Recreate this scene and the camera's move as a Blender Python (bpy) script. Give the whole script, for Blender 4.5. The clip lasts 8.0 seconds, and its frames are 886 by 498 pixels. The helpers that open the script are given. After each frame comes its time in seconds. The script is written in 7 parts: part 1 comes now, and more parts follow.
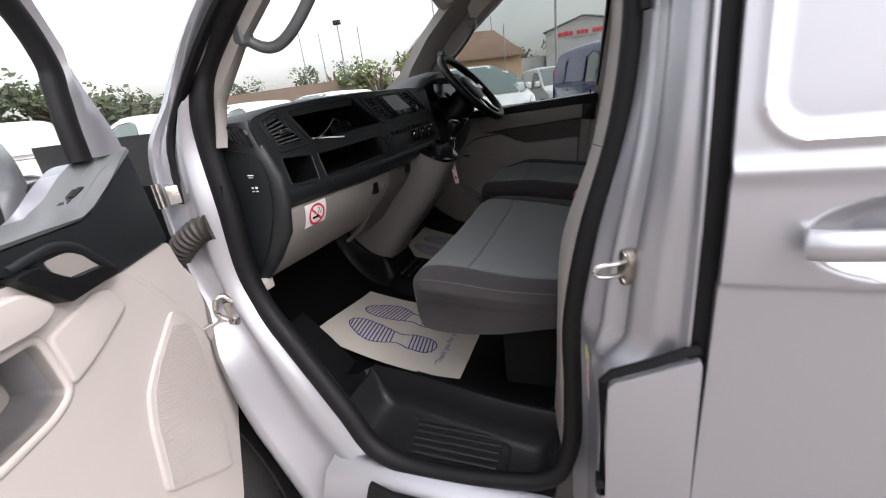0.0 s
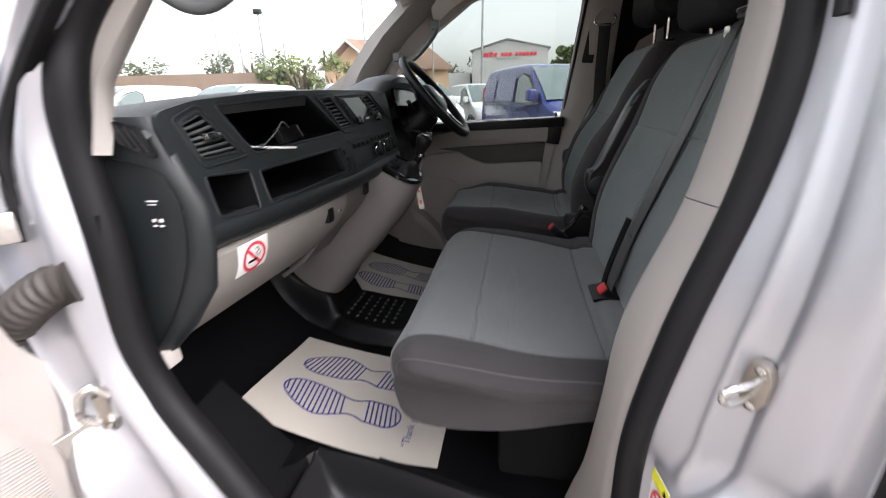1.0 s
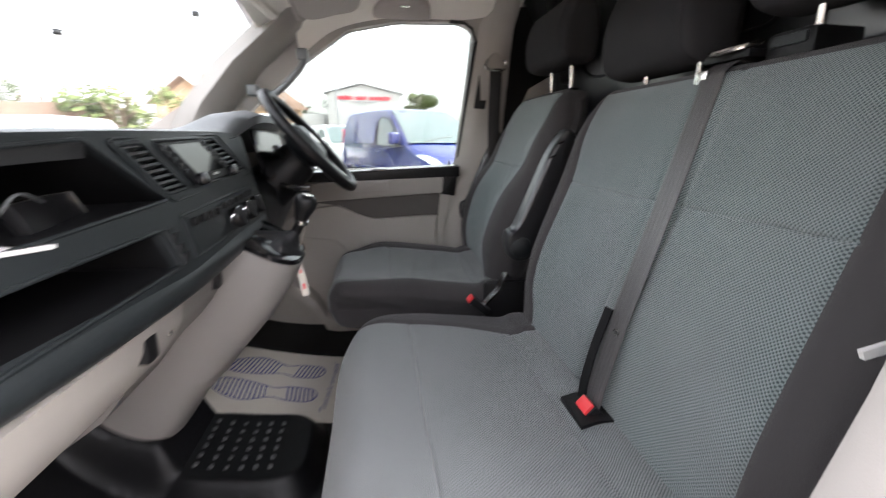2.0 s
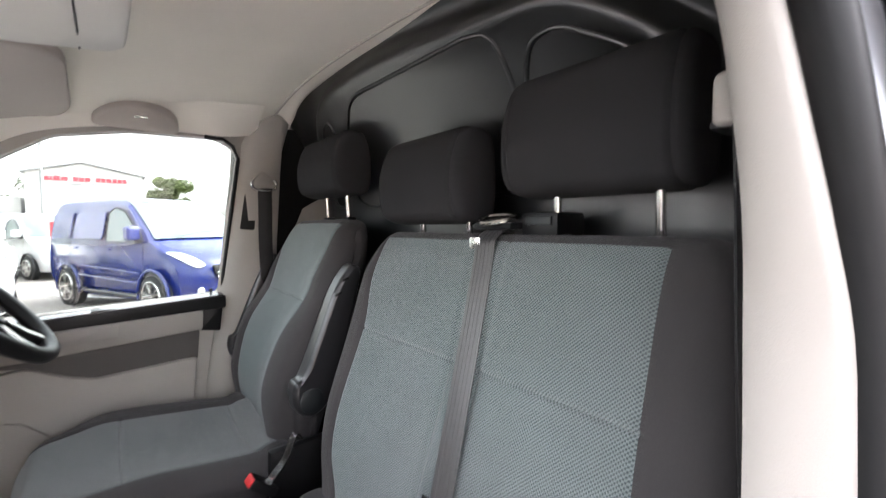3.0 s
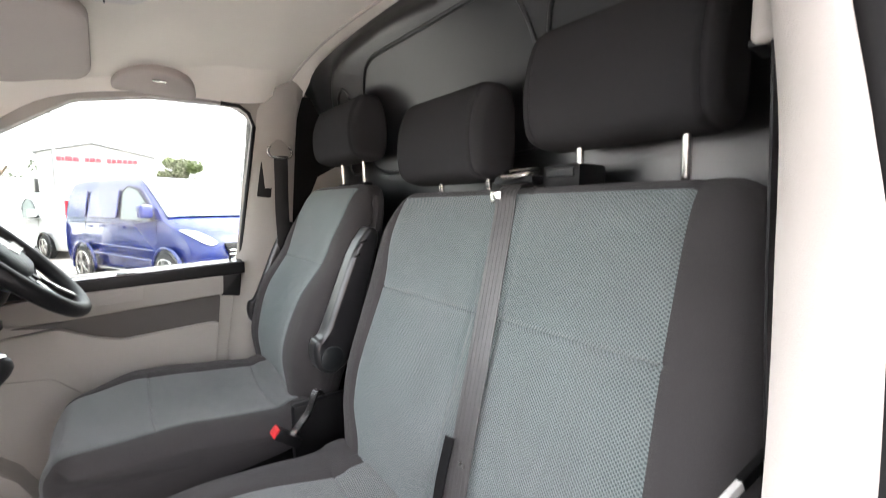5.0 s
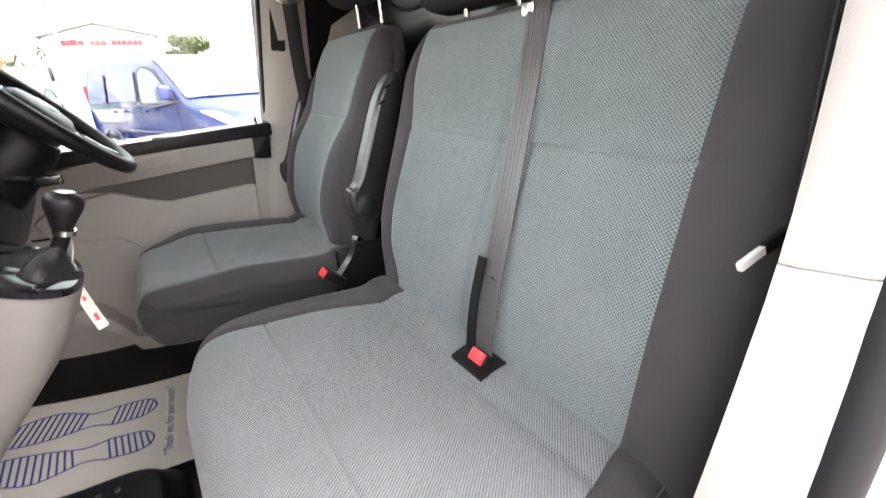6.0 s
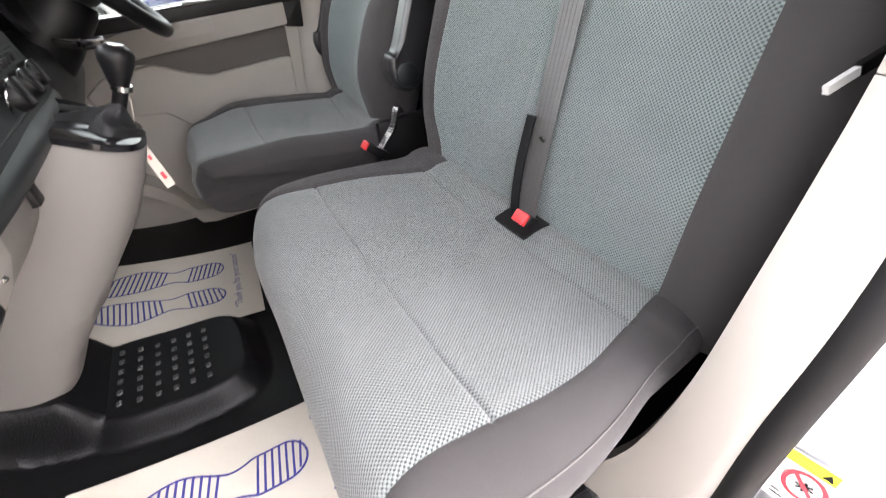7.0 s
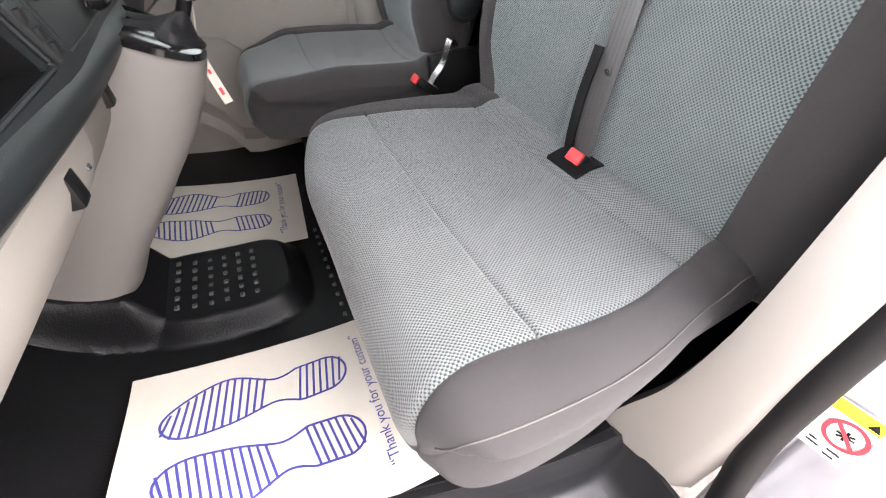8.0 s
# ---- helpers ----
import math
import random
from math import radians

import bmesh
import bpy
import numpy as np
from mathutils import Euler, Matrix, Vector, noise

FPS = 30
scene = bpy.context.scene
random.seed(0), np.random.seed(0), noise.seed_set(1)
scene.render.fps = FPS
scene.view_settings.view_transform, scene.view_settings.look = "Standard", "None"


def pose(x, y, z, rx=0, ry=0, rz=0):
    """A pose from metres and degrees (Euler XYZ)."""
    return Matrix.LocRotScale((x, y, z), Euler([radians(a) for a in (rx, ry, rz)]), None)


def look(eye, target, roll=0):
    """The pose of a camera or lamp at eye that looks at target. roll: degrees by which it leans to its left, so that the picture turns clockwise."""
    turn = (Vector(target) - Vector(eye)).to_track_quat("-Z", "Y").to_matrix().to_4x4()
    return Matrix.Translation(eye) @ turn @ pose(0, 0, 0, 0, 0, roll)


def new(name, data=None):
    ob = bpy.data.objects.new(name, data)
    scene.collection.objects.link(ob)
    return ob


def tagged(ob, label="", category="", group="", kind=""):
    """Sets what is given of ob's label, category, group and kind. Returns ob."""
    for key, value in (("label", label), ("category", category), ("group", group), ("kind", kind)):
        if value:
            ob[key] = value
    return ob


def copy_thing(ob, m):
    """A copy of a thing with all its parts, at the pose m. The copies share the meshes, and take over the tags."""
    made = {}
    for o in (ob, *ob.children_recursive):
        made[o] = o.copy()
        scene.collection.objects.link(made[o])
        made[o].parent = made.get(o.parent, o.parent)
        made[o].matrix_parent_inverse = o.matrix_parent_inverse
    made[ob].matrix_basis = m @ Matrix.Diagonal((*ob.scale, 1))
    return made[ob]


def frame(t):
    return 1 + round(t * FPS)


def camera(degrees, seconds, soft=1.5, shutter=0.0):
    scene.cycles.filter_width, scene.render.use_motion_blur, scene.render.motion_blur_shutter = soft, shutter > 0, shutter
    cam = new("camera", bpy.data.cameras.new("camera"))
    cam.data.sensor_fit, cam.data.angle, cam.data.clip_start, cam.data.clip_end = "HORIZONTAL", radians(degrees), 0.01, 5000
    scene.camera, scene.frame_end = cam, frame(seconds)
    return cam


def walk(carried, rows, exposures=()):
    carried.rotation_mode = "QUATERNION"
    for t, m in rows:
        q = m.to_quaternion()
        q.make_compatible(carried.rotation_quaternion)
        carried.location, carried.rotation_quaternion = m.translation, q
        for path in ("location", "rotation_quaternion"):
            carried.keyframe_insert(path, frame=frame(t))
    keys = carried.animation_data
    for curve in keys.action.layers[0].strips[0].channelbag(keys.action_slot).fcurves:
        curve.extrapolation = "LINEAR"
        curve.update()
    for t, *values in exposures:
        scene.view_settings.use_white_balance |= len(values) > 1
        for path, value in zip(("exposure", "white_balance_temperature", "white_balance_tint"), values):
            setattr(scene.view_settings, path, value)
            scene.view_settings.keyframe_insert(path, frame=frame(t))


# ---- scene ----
cam = camera(93.8, 8.0, 1.0, 0.4)
PATH = [
    (0, (-1.502, -1.222, 1.376), (0.238, -0.521, 0.683), -7.2),
    (0.5, (-1.398, -1.073, 1.384), (0.393, -0.517, 0.687), -4.2),
    (1, (-1.279, -1.004, 1.388), (0.571, -0.673, 0.705), -1.1),
    (1.2, (-1.192, -1.002, 1.386), (0.682, -0.637, 0.788), -0.2),
    (2.3, (-0.856, -0.849, 1.429), (0.971, -1.553, 1.022), 0.7),
    (2.5, (-0.818, -0.869, 1.461), (0.917, -1.819, 1.166), 0.8),
    (3, (-0.811, -0.9, 1.532), (0.737, -2.161, 1.421), -0.1),
    (3.5, (-0.809, -0.906, 1.573), (0.709, -2.207, 1.627), -0.1),
    (4, (-0.799, -0.898, 1.57), (0.719, -2.197, 1.657), 0.7),
    (4.2, (-0.797, -0.889, 1.561), (0.741, -2.166, 1.599), 0.5),
    (5.3, (-0.811, -0.868, 1.456), (0.754, -2.057, 1.089), -0.8),
    (5.5, (-0.812, -0.863, 1.441), (0.747, -2.006, 0.926), -1.6),
    (6, (-0.824, -0.852, 1.411), (0.714, -1.875, 0.643), -3.5),
    (6.5, (-0.832, -0.836, 1.39), (0.658, -1.709, 0.381), -5.2),
    (7, (-0.842, -0.813, 1.366), (0.592, -1.543, 0.178), -6.1),
    (7.5, (-0.851, -0.788, 1.346), (0.542, -1.414, 0.055), -5.8),
    (8, (-0.853, -0.773, 1.337), (0.536, -1.308, 0.001), -5.2),
]
EXPOSURES = [(0.0, -0.42), (0.5, -0.05), (1.0, 0.35), (1.2, 0.55), (2.3, 1.80), (3.0, 2.03), (3.5, 2.14), (4.2, 2.22), (5.5, 2.47), (6.5, 2.43), (7.0, 2.34), (8.0, 2.27)]
EXPOSURES = [(t, e, 6400 if t < 4.5 else 6640, 17) for t, e in EXPOSURES]
walk(cam, [(t, look(eye, target, roll)) for t, eye, target, roll in PATH], EXPOSURES)

# ---- world, sun ----
world = bpy.data.worlds.new("overcast_sky")
scene.world = world
world.use_nodes = True
wn, wl = world.node_tree.nodes, world.node_tree.links
sky = wn.new("ShaderNodeTexSky")
sky.sky_type, sky.sun_disc = "NISHITA", False
sky.sun_elevation, sky.sun_rotation = radians(48), radians(190)
sky.air_density, sky.dust_density, sky.ozone_density = 1.7, 3.9, 1.0
pale = wn.new("ShaderNodeHueSaturation")
pale.inputs["Saturation"].default_value = 0.16
cloud = wn.new("ShaderNodeTexNoise")
cloud.inputs["Scale"].default_value, cloud.inputs["Detail"].default_value = 2.2, 6
span = wn.new("ShaderNodeMapRange")
span.inputs["To Min"].default_value, span.inputs["To Max"].default_value = 0.86, 1.12
mul = wn.new("ShaderNodeMix")
mul.data_type, mul.blend_type = "RGBA", "MULTIPLY"
mul.inputs["Factor"].default_value = 1.0
aim, height = wn.new("ShaderNodeTexCoord"), wn.new("ShaderNodeSeparateXYZ")
zenith, both = wn.new("ShaderNodeMapRange"), wn.new("ShaderNodeMath")
zenith.inputs["To Min"].default_value, zenith.inputs["To Max"].default_value = 3.2, 5.0
both.operation = "MULTIPLY"
wl.new(aim.outputs["Generated"], height.inputs[0])
wl.new(height.outputs["Z"], zenith.inputs["Value"])
wl.new(zenith.outputs["Result"], both.inputs[0])
wl.new(span.outputs["Result"], both.inputs[1])
wl.new(sky.outputs["Color"], pale.inputs["Color"])
wl.new(cloud.outputs["Fac"], span.inputs["Value"])
wl.new(pale.outputs["Color"], mul.inputs["A"])
wl.new(both.outputs[0], mul.inputs["B"])
wl.new(mul.outputs["Result"], wn["Background"].inputs["Color"])
wn["Background"].inputs["Strength"].default_value = 0.15
sun = new("sun", bpy.data.lights.new("sun", "SUN"))
sun.data.energy, sun.data.angle, sun.data.color = 0.55, radians(55), (1.0, 0.97, 0.94)
sun.matrix_world = look((-2.6, -4.0, 7.0), (0, 0, 0))

# ---- materials ----
def material(name, colour, rough=0.6, metal=0.0, grain=0.0, grain_size=400.0, bump=0.0, mottle=0.0, mottle_size=6.0,
             coat=0.0, spec=0.5, rough_var=0.0):
    """A plain surface with colour variation at two scales, fine relief and uneven gloss."""
    m = bpy.data.materials.new(name)
    m.use_nodes = True
    n, l = m.node_tree.nodes, m.node_tree.links
    b = n["Principled BSDF"]
    b.inputs["Roughness"].default_value, b.inputs["Metallic"].default_value = rough, metal
    b.inputs["Coat Weight"].default_value = coat
    b.inputs["Coat Roughness"].default_value = 0.06
    b.inputs["Specular IOR Level"].default_value = spec
    at = n.new("ShaderNodeTexCoord")
    big, fine = n.new("ShaderNodeTexNoise"), n.new("ShaderNodeTexNoise")
    big.inputs["Scale"].default_value, big.inputs["Detail"].default_value = mottle_size, 5
    fine.inputs["Scale"].default_value, fine.inputs["Detail"].default_value = grain_size, 3
    for t in (big, fine):
        l.new(at.outputs["Object"], t.inputs["Vector"])
    add = n.new("ShaderNodeMath")
    add.operation = "MULTIPLY_ADD"
    add.inputs[1].default_value, add.inputs[2].default_value = mottle * 2, 1 - mottle
    l.new(big.outputs["Fac"], add.inputs[0])
    add2 = n.new("ShaderNodeMath")
    add2.operation = "MULTIPLY_ADD"
    add2.inputs[1].default_value, add2.inputs[2].default_value = grain * 2, -grain
    l.new(fine.outputs["Fac"], add2.inputs[0])
    tot = n.new("ShaderNodeMath")
    l.new(add.outputs[0], tot.inputs[0]), l.new(add2.outputs[0], tot.inputs[1])
    mix = n.new("ShaderNodeMix")
    mix.data_type, mix.blend_type = "RGBA", "MULTIPLY"
    mix.inputs["Factor"].default_value, mix.inputs["A"].default_value = 1.0, (*colour, 1)
    l.new(tot.outputs[0], mix.inputs["B"])
    l.new(mix.outputs["Result"], b.inputs["Base Color"])
    if rough_var:
        rv = n.new("ShaderNodeMapRange")
        rv.inputs["To Min"].default_value, rv.inputs["To Max"].default_value = rough - rough_var, rough + rough_var
        l.new(big.outputs["Fac"], rv.inputs["Value"])
        l.new(rv.outputs["Result"], b.inputs["Roughness"])
    if bump:
        bp = n.new("ShaderNodeBump")
        bp.inputs["Strength"].default_value, bp.inputs["Distance"].default_value = 1.0, bump
        l.new(fine.outputs["Fac"], bp.inputs["Height"])
        l.new(bp.outputs["Normal"], b.inputs["Normal"])
    return m


def weave(name, light, dark, a, b_size, depth, ribs=0.0, rough=0.95):
    """Woven seat cloth: staggered dark meshes between paler threads, on a UV map in metres, with pressed and rubbed patches."""
    m = bpy.data.materials.new(name)
    m.use_nodes = True
    n, l = m.node_tree.nodes, m.node_tree.links
    p = n["Principled BSDF"]
    p.inputs["Roughness"].default_value = rough
    p.inputs["Sheen Weight"].default_value, p.inputs["Sheen Roughness"].default_value = 0.25, 0.5
    p.inputs["Specular IOR Level"].default_value = 0.2
    uv = n.new("ShaderNodeUVMap")
    uv.uv_map = "metres"
    sep = n.new("ShaderNodeSeparateXYZ")
    l.new(uv.outputs["UV"], sep.inputs[0])

    def wave(src, period):
        k = n.new("ShaderNodeMath")
        k.operation = "MULTIPLY"
        k.inputs[1].default_value = 2 * math.pi / period
        l.new(sep.outputs[src], k.inputs[0])
        s = n.new("ShaderNodeMath")
        s.operation = "SINE"
        l.new(k.outputs[0], s.inputs[0])
        return s.outputs[0]

    prod = n.new("ShaderNodeMath")
    prod.operation = "MULTIPLY"
    across, along = wave("X", a), wave("Y", b_size)
    l.new(across, prod.inputs[0]), l.new(along, prod.inputs[1])
    rib = n.new("ShaderNodeMix")
    rib.inputs["Factor"].default_value = ribs
    l.new(prod.outputs[0], rib.inputs["A"]), l.new(across, rib.inputs["B"])
    ramp = n.new("ShaderNodeMapRange")
    ramp.interpolation_type = "SMOOTHSTEP"
    ramp.inputs["From Min"].default_value, ramp.inputs["From Max"].default_value = -0.25, 0.45
    l.new(rib.outputs["Result"], ramp.inputs["Value"])
    patch = n.new("ShaderNodeTexNoise")
    patch.inputs["Scale"].default_value, patch.inputs["Detail"].default_value = 9.0, 6
    l.new(uv.outputs["UV"], patch.inputs["Vector"])
    fuzz = n.new("ShaderNodeTexNoise")
    fuzz.inputs["Scale"].default_value = 900
    l.new(uv.outputs["UV"], fuzz.inputs["Vector"])
    mix = n.new("ShaderNodeMix")
    mix.data_type = "RGBA"
    mix.inputs["A"].default_value, mix.inputs["B"].default_value = (*light, 1), (*dark, 1)
    l.new(ramp.outputs["Result"], mix.inputs["Factor"])
    rub = n.new("ShaderNodeTexNoise")
    rub.inputs["Scale"].default_value, rub.inputs["Detail"].default_value = 3.2, 4
    l.new(uv.outputs["UV"], rub.inputs["Vector"])
    much = n.new("ShaderNodeMapRange")
    much.inputs["From Min"].default_value, much.inputs["From Max"].default_value, much.inputs["To Max"].default_value = 0.42, 0.68, 0.32
    l.new(rub.outputs["Fac"], much.inputs["Value"])
    worn = n.new("ShaderNodeMix")
    worn.data_type = "RGBA"
    worn.inputs["B"].default_value = (light[0] * 0.78, light[0] * 0.76, light[0] * 0.79, 1)
    l.new(mix.outputs["Result"], worn.inputs["A"])
    l.new(much.outputs["Result"], worn.inputs["Factor"])
    tone = n.new("ShaderNodeMapRange")
    tone.inputs["To Min"].default_value, tone.inputs["To Max"].default_value = 0.82, 1.18
    l.new(patch.outputs["Fac"], tone.inputs["Value"])
    tone2 = n.new("ShaderNodeMapRange")
    tone2.inputs["To Min"].default_value, tone2.inputs["To Max"].default_value = 0.75, 1.25
    l.new(fuzz.outputs["Fac"], tone2.inputs["Value"])
    tt = n.new("ShaderNodeMath")
    tt.operation = "MULTIPLY"
    l.new(tone.outputs["Result"], tt.inputs[0]), l.new(tone2.outputs["Result"], tt.inputs[1])
    mm = n.new("ShaderNodeMix")
    mm.data_type, mm.blend_type = "RGBA", "MULTIPLY"
    mm.inputs["Factor"].default_value = 1.0
    l.new(worn.outputs["Result"], mm.inputs["A"]), l.new(tt.outputs[0], mm.inputs["B"])
    l.new(mm.outputs["Result"], p.inputs["Base Color"])
    bp = n.new("ShaderNodeBump")
    bp.inputs["Distance"].default_value = depth
    bp.invert = True
    l.new(ramp.outputs["Result"], bp.inputs["Height"])
    l.new(bp.outputs["Normal"], p.inputs["Normal"])
    return m


def glass(name, tint=(0.965, 0.985, 0.975)):
    """Thin flat glass: clear, with a Fresnel gloss."""
    m = bpy.data.materials.new(name)
    m.use_nodes = True
    n, l = m.node_tree.nodes, m.node_tree.links
    n.remove(n["Principled BSDF"])
    tr, gl, mx, fr, pw, sc = (n.new("ShaderNode" + k) for k in ("BsdfTransparent", "BsdfGlossy", "MixShader", "LayerWeight", "Math", "Math"))
    tr.inputs["Color"].default_value = (*tint, 1)
    gl.inputs["Roughness"].default_value = 0.02
    fr.inputs["Blend"].default_value = 0.5
    pw.operation, sc.operation = "POWER", "MULTIPLY_ADD"
    pw.inputs[1].default_value, sc.inputs[1].default_value, sc.inputs[2].default_value = 5.0, 0.8, 0.03
    l.new(fr.outputs["Facing"], pw.inputs[0]), l.new(pw.outputs[0], sc.inputs[0])
    l.new(sc.outputs[0], mx.inputs[0]), l.new(tr.outputs[0], mx.inputs[1]), l.new(gl.outputs[0], mx.inputs[2])
    l.new(mx.outputs[0], n["Material Output"].inputs["Surface"])
    return m


SILVER = material("silver_paint", (0.425, 0.43, 0.455), 0.35, 0.74, grain=0.04, grain_size=1500, mottle=0.02, mottle_size=2, coat=0.3)
DARK = material("dark_grey_plastic", (0.010, 0.0125, 0.0135), 0.42, grain=0.12, grain_size=900, bump=0.0004, mottle=0.10, mottle_size=9, rough_var=0.08, spec=0.4)
BLACK = material("black_plastic", (0.006, 0.006, 0.0065), 0.42, grain=0.1, grain_size=700, bump=0.0003, mottle=0.15, mottle_size=12, rough_var=0.08, spec=0.22)
GLOSS = material("gloss_black_plastic", (0.008, 0.008, 0.009), 0.12, mottle=0.1)
BEIGE = material("beige_grey_plastic", (0.42, 0.388, 0.358), 0.58, grain=0.05, grain_size=900, bump=0.0004, mottle=0.05, mottle_size=7, rough_var=0.06)
STONE = material("grey_brown_plastic", (0.24, 0.222, 0.203), 0.6, grain=0.06, grain_size=900, bump=0.0004, mottle=0.06, mottle_size=7, rough_var=0.06)
DUSK = material("dark_stone_plastic", (0.30, 0.28, 0.255), 0.6, grain=0.06, grain_size=900, bump=0.0004, mottle=0.06, mottle_size=7, rough_var=0.06)
# darker copy of the glovebox plastic, with the dashboard's shade in its colour
CONS = material("shaded_beige_plastic", (0.148, 0.137, 0.126), 0.6, grain=0.06, grain_size=900, bump=0.0004, mottle=0.06, mottle_size=7, rough_var=0.06)
# dark plastic lightened in colour to stand for reflected sky and shine
PADTOP = material("sky_lightened_grey", (0.040, 0.043, 0.044), 0.5, grain=0.12, grain_size=900, bump=0.0004, mottle=0.1, mottle_size=9, rough_var=0.06)
VISORC = material("visor_vinyl", (0.36, 0.325, 0.30), 0.75, grain=0.08, grain_size=800, bump=0.0004, mottle=0.06, mottle_size=6)
# grey of the grab handles; on the door ledge it paints in reflected sky
LEDGE = material("grey_and_skylit_plastic", (0.10, 0.107, 0.107), 0.32, grain=0.08, grain_size=900, bump=0.0002, mottle=0.08, mottle_size=9, rough_var=0.05)
PILLAR = material("pale_pillar_trim", (0.255, 0.236, 0.219), 0.6, grain=0.04, grain_size=900, bump=0.0003, mottle=0.04, mottle_size=5, rough_var=0.05)
LINING = material("headlining_cloth", (0.80, 0.765, 0.70), 0.95, grain=0.12, grain_size=1300, bump=0.0006, mottle=0.07, mottle_size=4, spec=0.1)
RUBBER = material("black_seal_rubber", (0.007, 0.007, 0.0075), 0.55, grain=0.1, grain_size=1200, bump=0.0001, mottle=0.2, mottle_size=14, rough_var=0.1, spec=0.2)
MATRUB = material("black_rubber_floor", (0.0045, 0.0045, 0.005), 0.36, grain=0.25, grain_size=330, bump=0.0008, mottle=0.3, mottle_size=8, rough_var=0.12, spec=0.16)
STEEL = material("black_painted_steel", (0.005, 0.0055, 0.0065), 0.31, grain=0.1, grain_size=200, mottle=0.2, mottle_size=5, coat=0.0, rough_var=0.04, spec=0.95)
CHROME = material("bright_steel", (0.62, 0.61, 0.58), 0.22, 1.0, mottle=0.15, mottle_size=20, rough_var=0.1)
CLOTH = weave("patterned_seat_cloth", (0.162, 0.192, 0.187), (0.032, 0.048, 0.051), 0.0054, 0.0054, 0.0009)
RIBCLOTH = weave("ribbed_seat_cloth", (0.168, 0.180, 0.175), (0.034, 0.042, 0.043), 0.0047, 0.0056, 0.0009, 0.10)
BORDER = material("dark_grey_seat_cloth", (0.041, 0.038, 0.0385), 0.95, grain=0.35, grain_size=1400, bump=0.0008, mottle=0.2, mottle_size=7, spec=0.15)
BORDER.node_tree.nodes["Principled BSDF"].inputs["Sheen Weight"].default_value = 0.08
HEADCLOTH = material("black_seat_cloth", (0.026, 0.0255, 0.027), 0.95, grain=0.35, grain_size=1400, bump=0.0008, mottle=0.15, mottle_size=8, spec=0.15)
WEBBING = material("grey_belt_webbing", (0.055, 0.052, 0.052), 0.30, grain=0.25, grain_size=900, bump=0.0004, mottle=0.1, mottle_size=10, spec=0.7)
RED = material("red_plastic", (0.62, 0.035, 0.04), 0.4, mottle=0.1, mottle_size=30)
PAPER = material("cream_paper", (0.50, 0.463, 0.403), 0.85, grain=0.05, grain_size=700, bump=0.0004, mottle=0.05, mottle_size=10)
INK = material("blue_ink", (0.035, 0.035, 0.20), 0.8, mottle=0.15, mottle_size=40)
WHITE = material("white_label", (0.80, 0.79, 0.77), 0.5, mottle=0.04, mottle_size=20)
YELLOW = material("yellow_label", (0.80, 0.78, 0.03), 0.5, mottle=0.04, mottle_size=20)
REDINK = material("red_print", (0.62, 0.04, 0.06), 0.6, mottle=0.05)
SCREEN = material("dark_screen", (0.010, 0.012, 0.013), 0.08, mottle=0.05)
TARMAC = material("yard_tarmac", (0.21, 0.188, 0.172), 0.9, grain=0.3, grain_size=60, bump=0.004, mottle=0.22, mottle_size=0.5)
# near-black: the deep shade under the seats is put into this colour
SHADOWCLOTH = material("shade_blackened_felt", (0.007, 0.007, 0.007), 0.95, grain=0.3, grain_size=300, bump=0.001, mottle=0.2, spec=0.1)
TYRE = material("tyre_rubber", (0.016, 0.016, 0.016), 0.8, grain=0.2, grain_size=150, bump=0.001, mottle=0.2, mottle_size=10)
GLASS = glass("clear_glass")
# grey tint added only to dim the bright yard behind the driver window
SIDEGLASS = glass("view_dimming_glass", (0.62, 0.655, 0.64))
TRAY = material("grey_black_step_plastic", (0.015, 0.015, 0.0165), 0.42, grain=0.15, grain_size=500, bump=0.0004, mottle=0.25, mottle_size=9, rough_var=0.1, spec=0.5)
WORN = material("worn_bronze_steel", (0.34, 0.31, 0.27), 0.38, 1.0, mottle=0.3, mottle_size=60, rough_var=0.1)

# ---- builders ----
def soft(me, angle=35):
    me.shade_smooth()
    me.set_sharp_from_angle(angle=radians(angle))


def part(name, bm, mat, parent=None, label="", angle=35):
    """Link a bmesh as one mesh object, under a thing or a part."""
    bmesh.ops.recalc_face_normals(bm, faces=bm.faces)
    me = bpy.data.meshes.new(name)
    bm.to_mesh(me)
    bm.free()
    me.materials.append(mat)
    soft(me, angle)
    ob = new(name, me)
    ob.parent = parent
    return tagged(ob, label) if label else ob


def thing(name, label, category, group="", kind=""):
    return tagged(new(name), label, category, group, kind)


def faces_from(bm, rows, closed=False, cap=False):
    """Skin a list of equal rows of points."""
    vs = [[bm.verts.new(p) for p in r] for r in rows]
    n = len(rows[0])
    for a, b in zip(vs, vs[1:]):
        for j in range(n if closed else n - 1):
            k = (j + 1) % n
            bm.faces.new((a[j], a[k], b[k], b[j]))
    if cap:
        bm.faces.new(vs[0])
        bm.faces.new(vs[-1][::-1])
    return vs


def loft(rows, closed=True, cap=True):
    bm = bmesh.new()
    faces_from(bm, rows, closed, cap)
    return bm


def slab(rows, thick, way=None):
    """A sheet through rows of points, given thickness along way, or along its normals."""
    bm = bmesh.new()
    faces_from(bm, rows)
    bm.normal_update()
    give_thickness(bm, thick, way)
    return bm


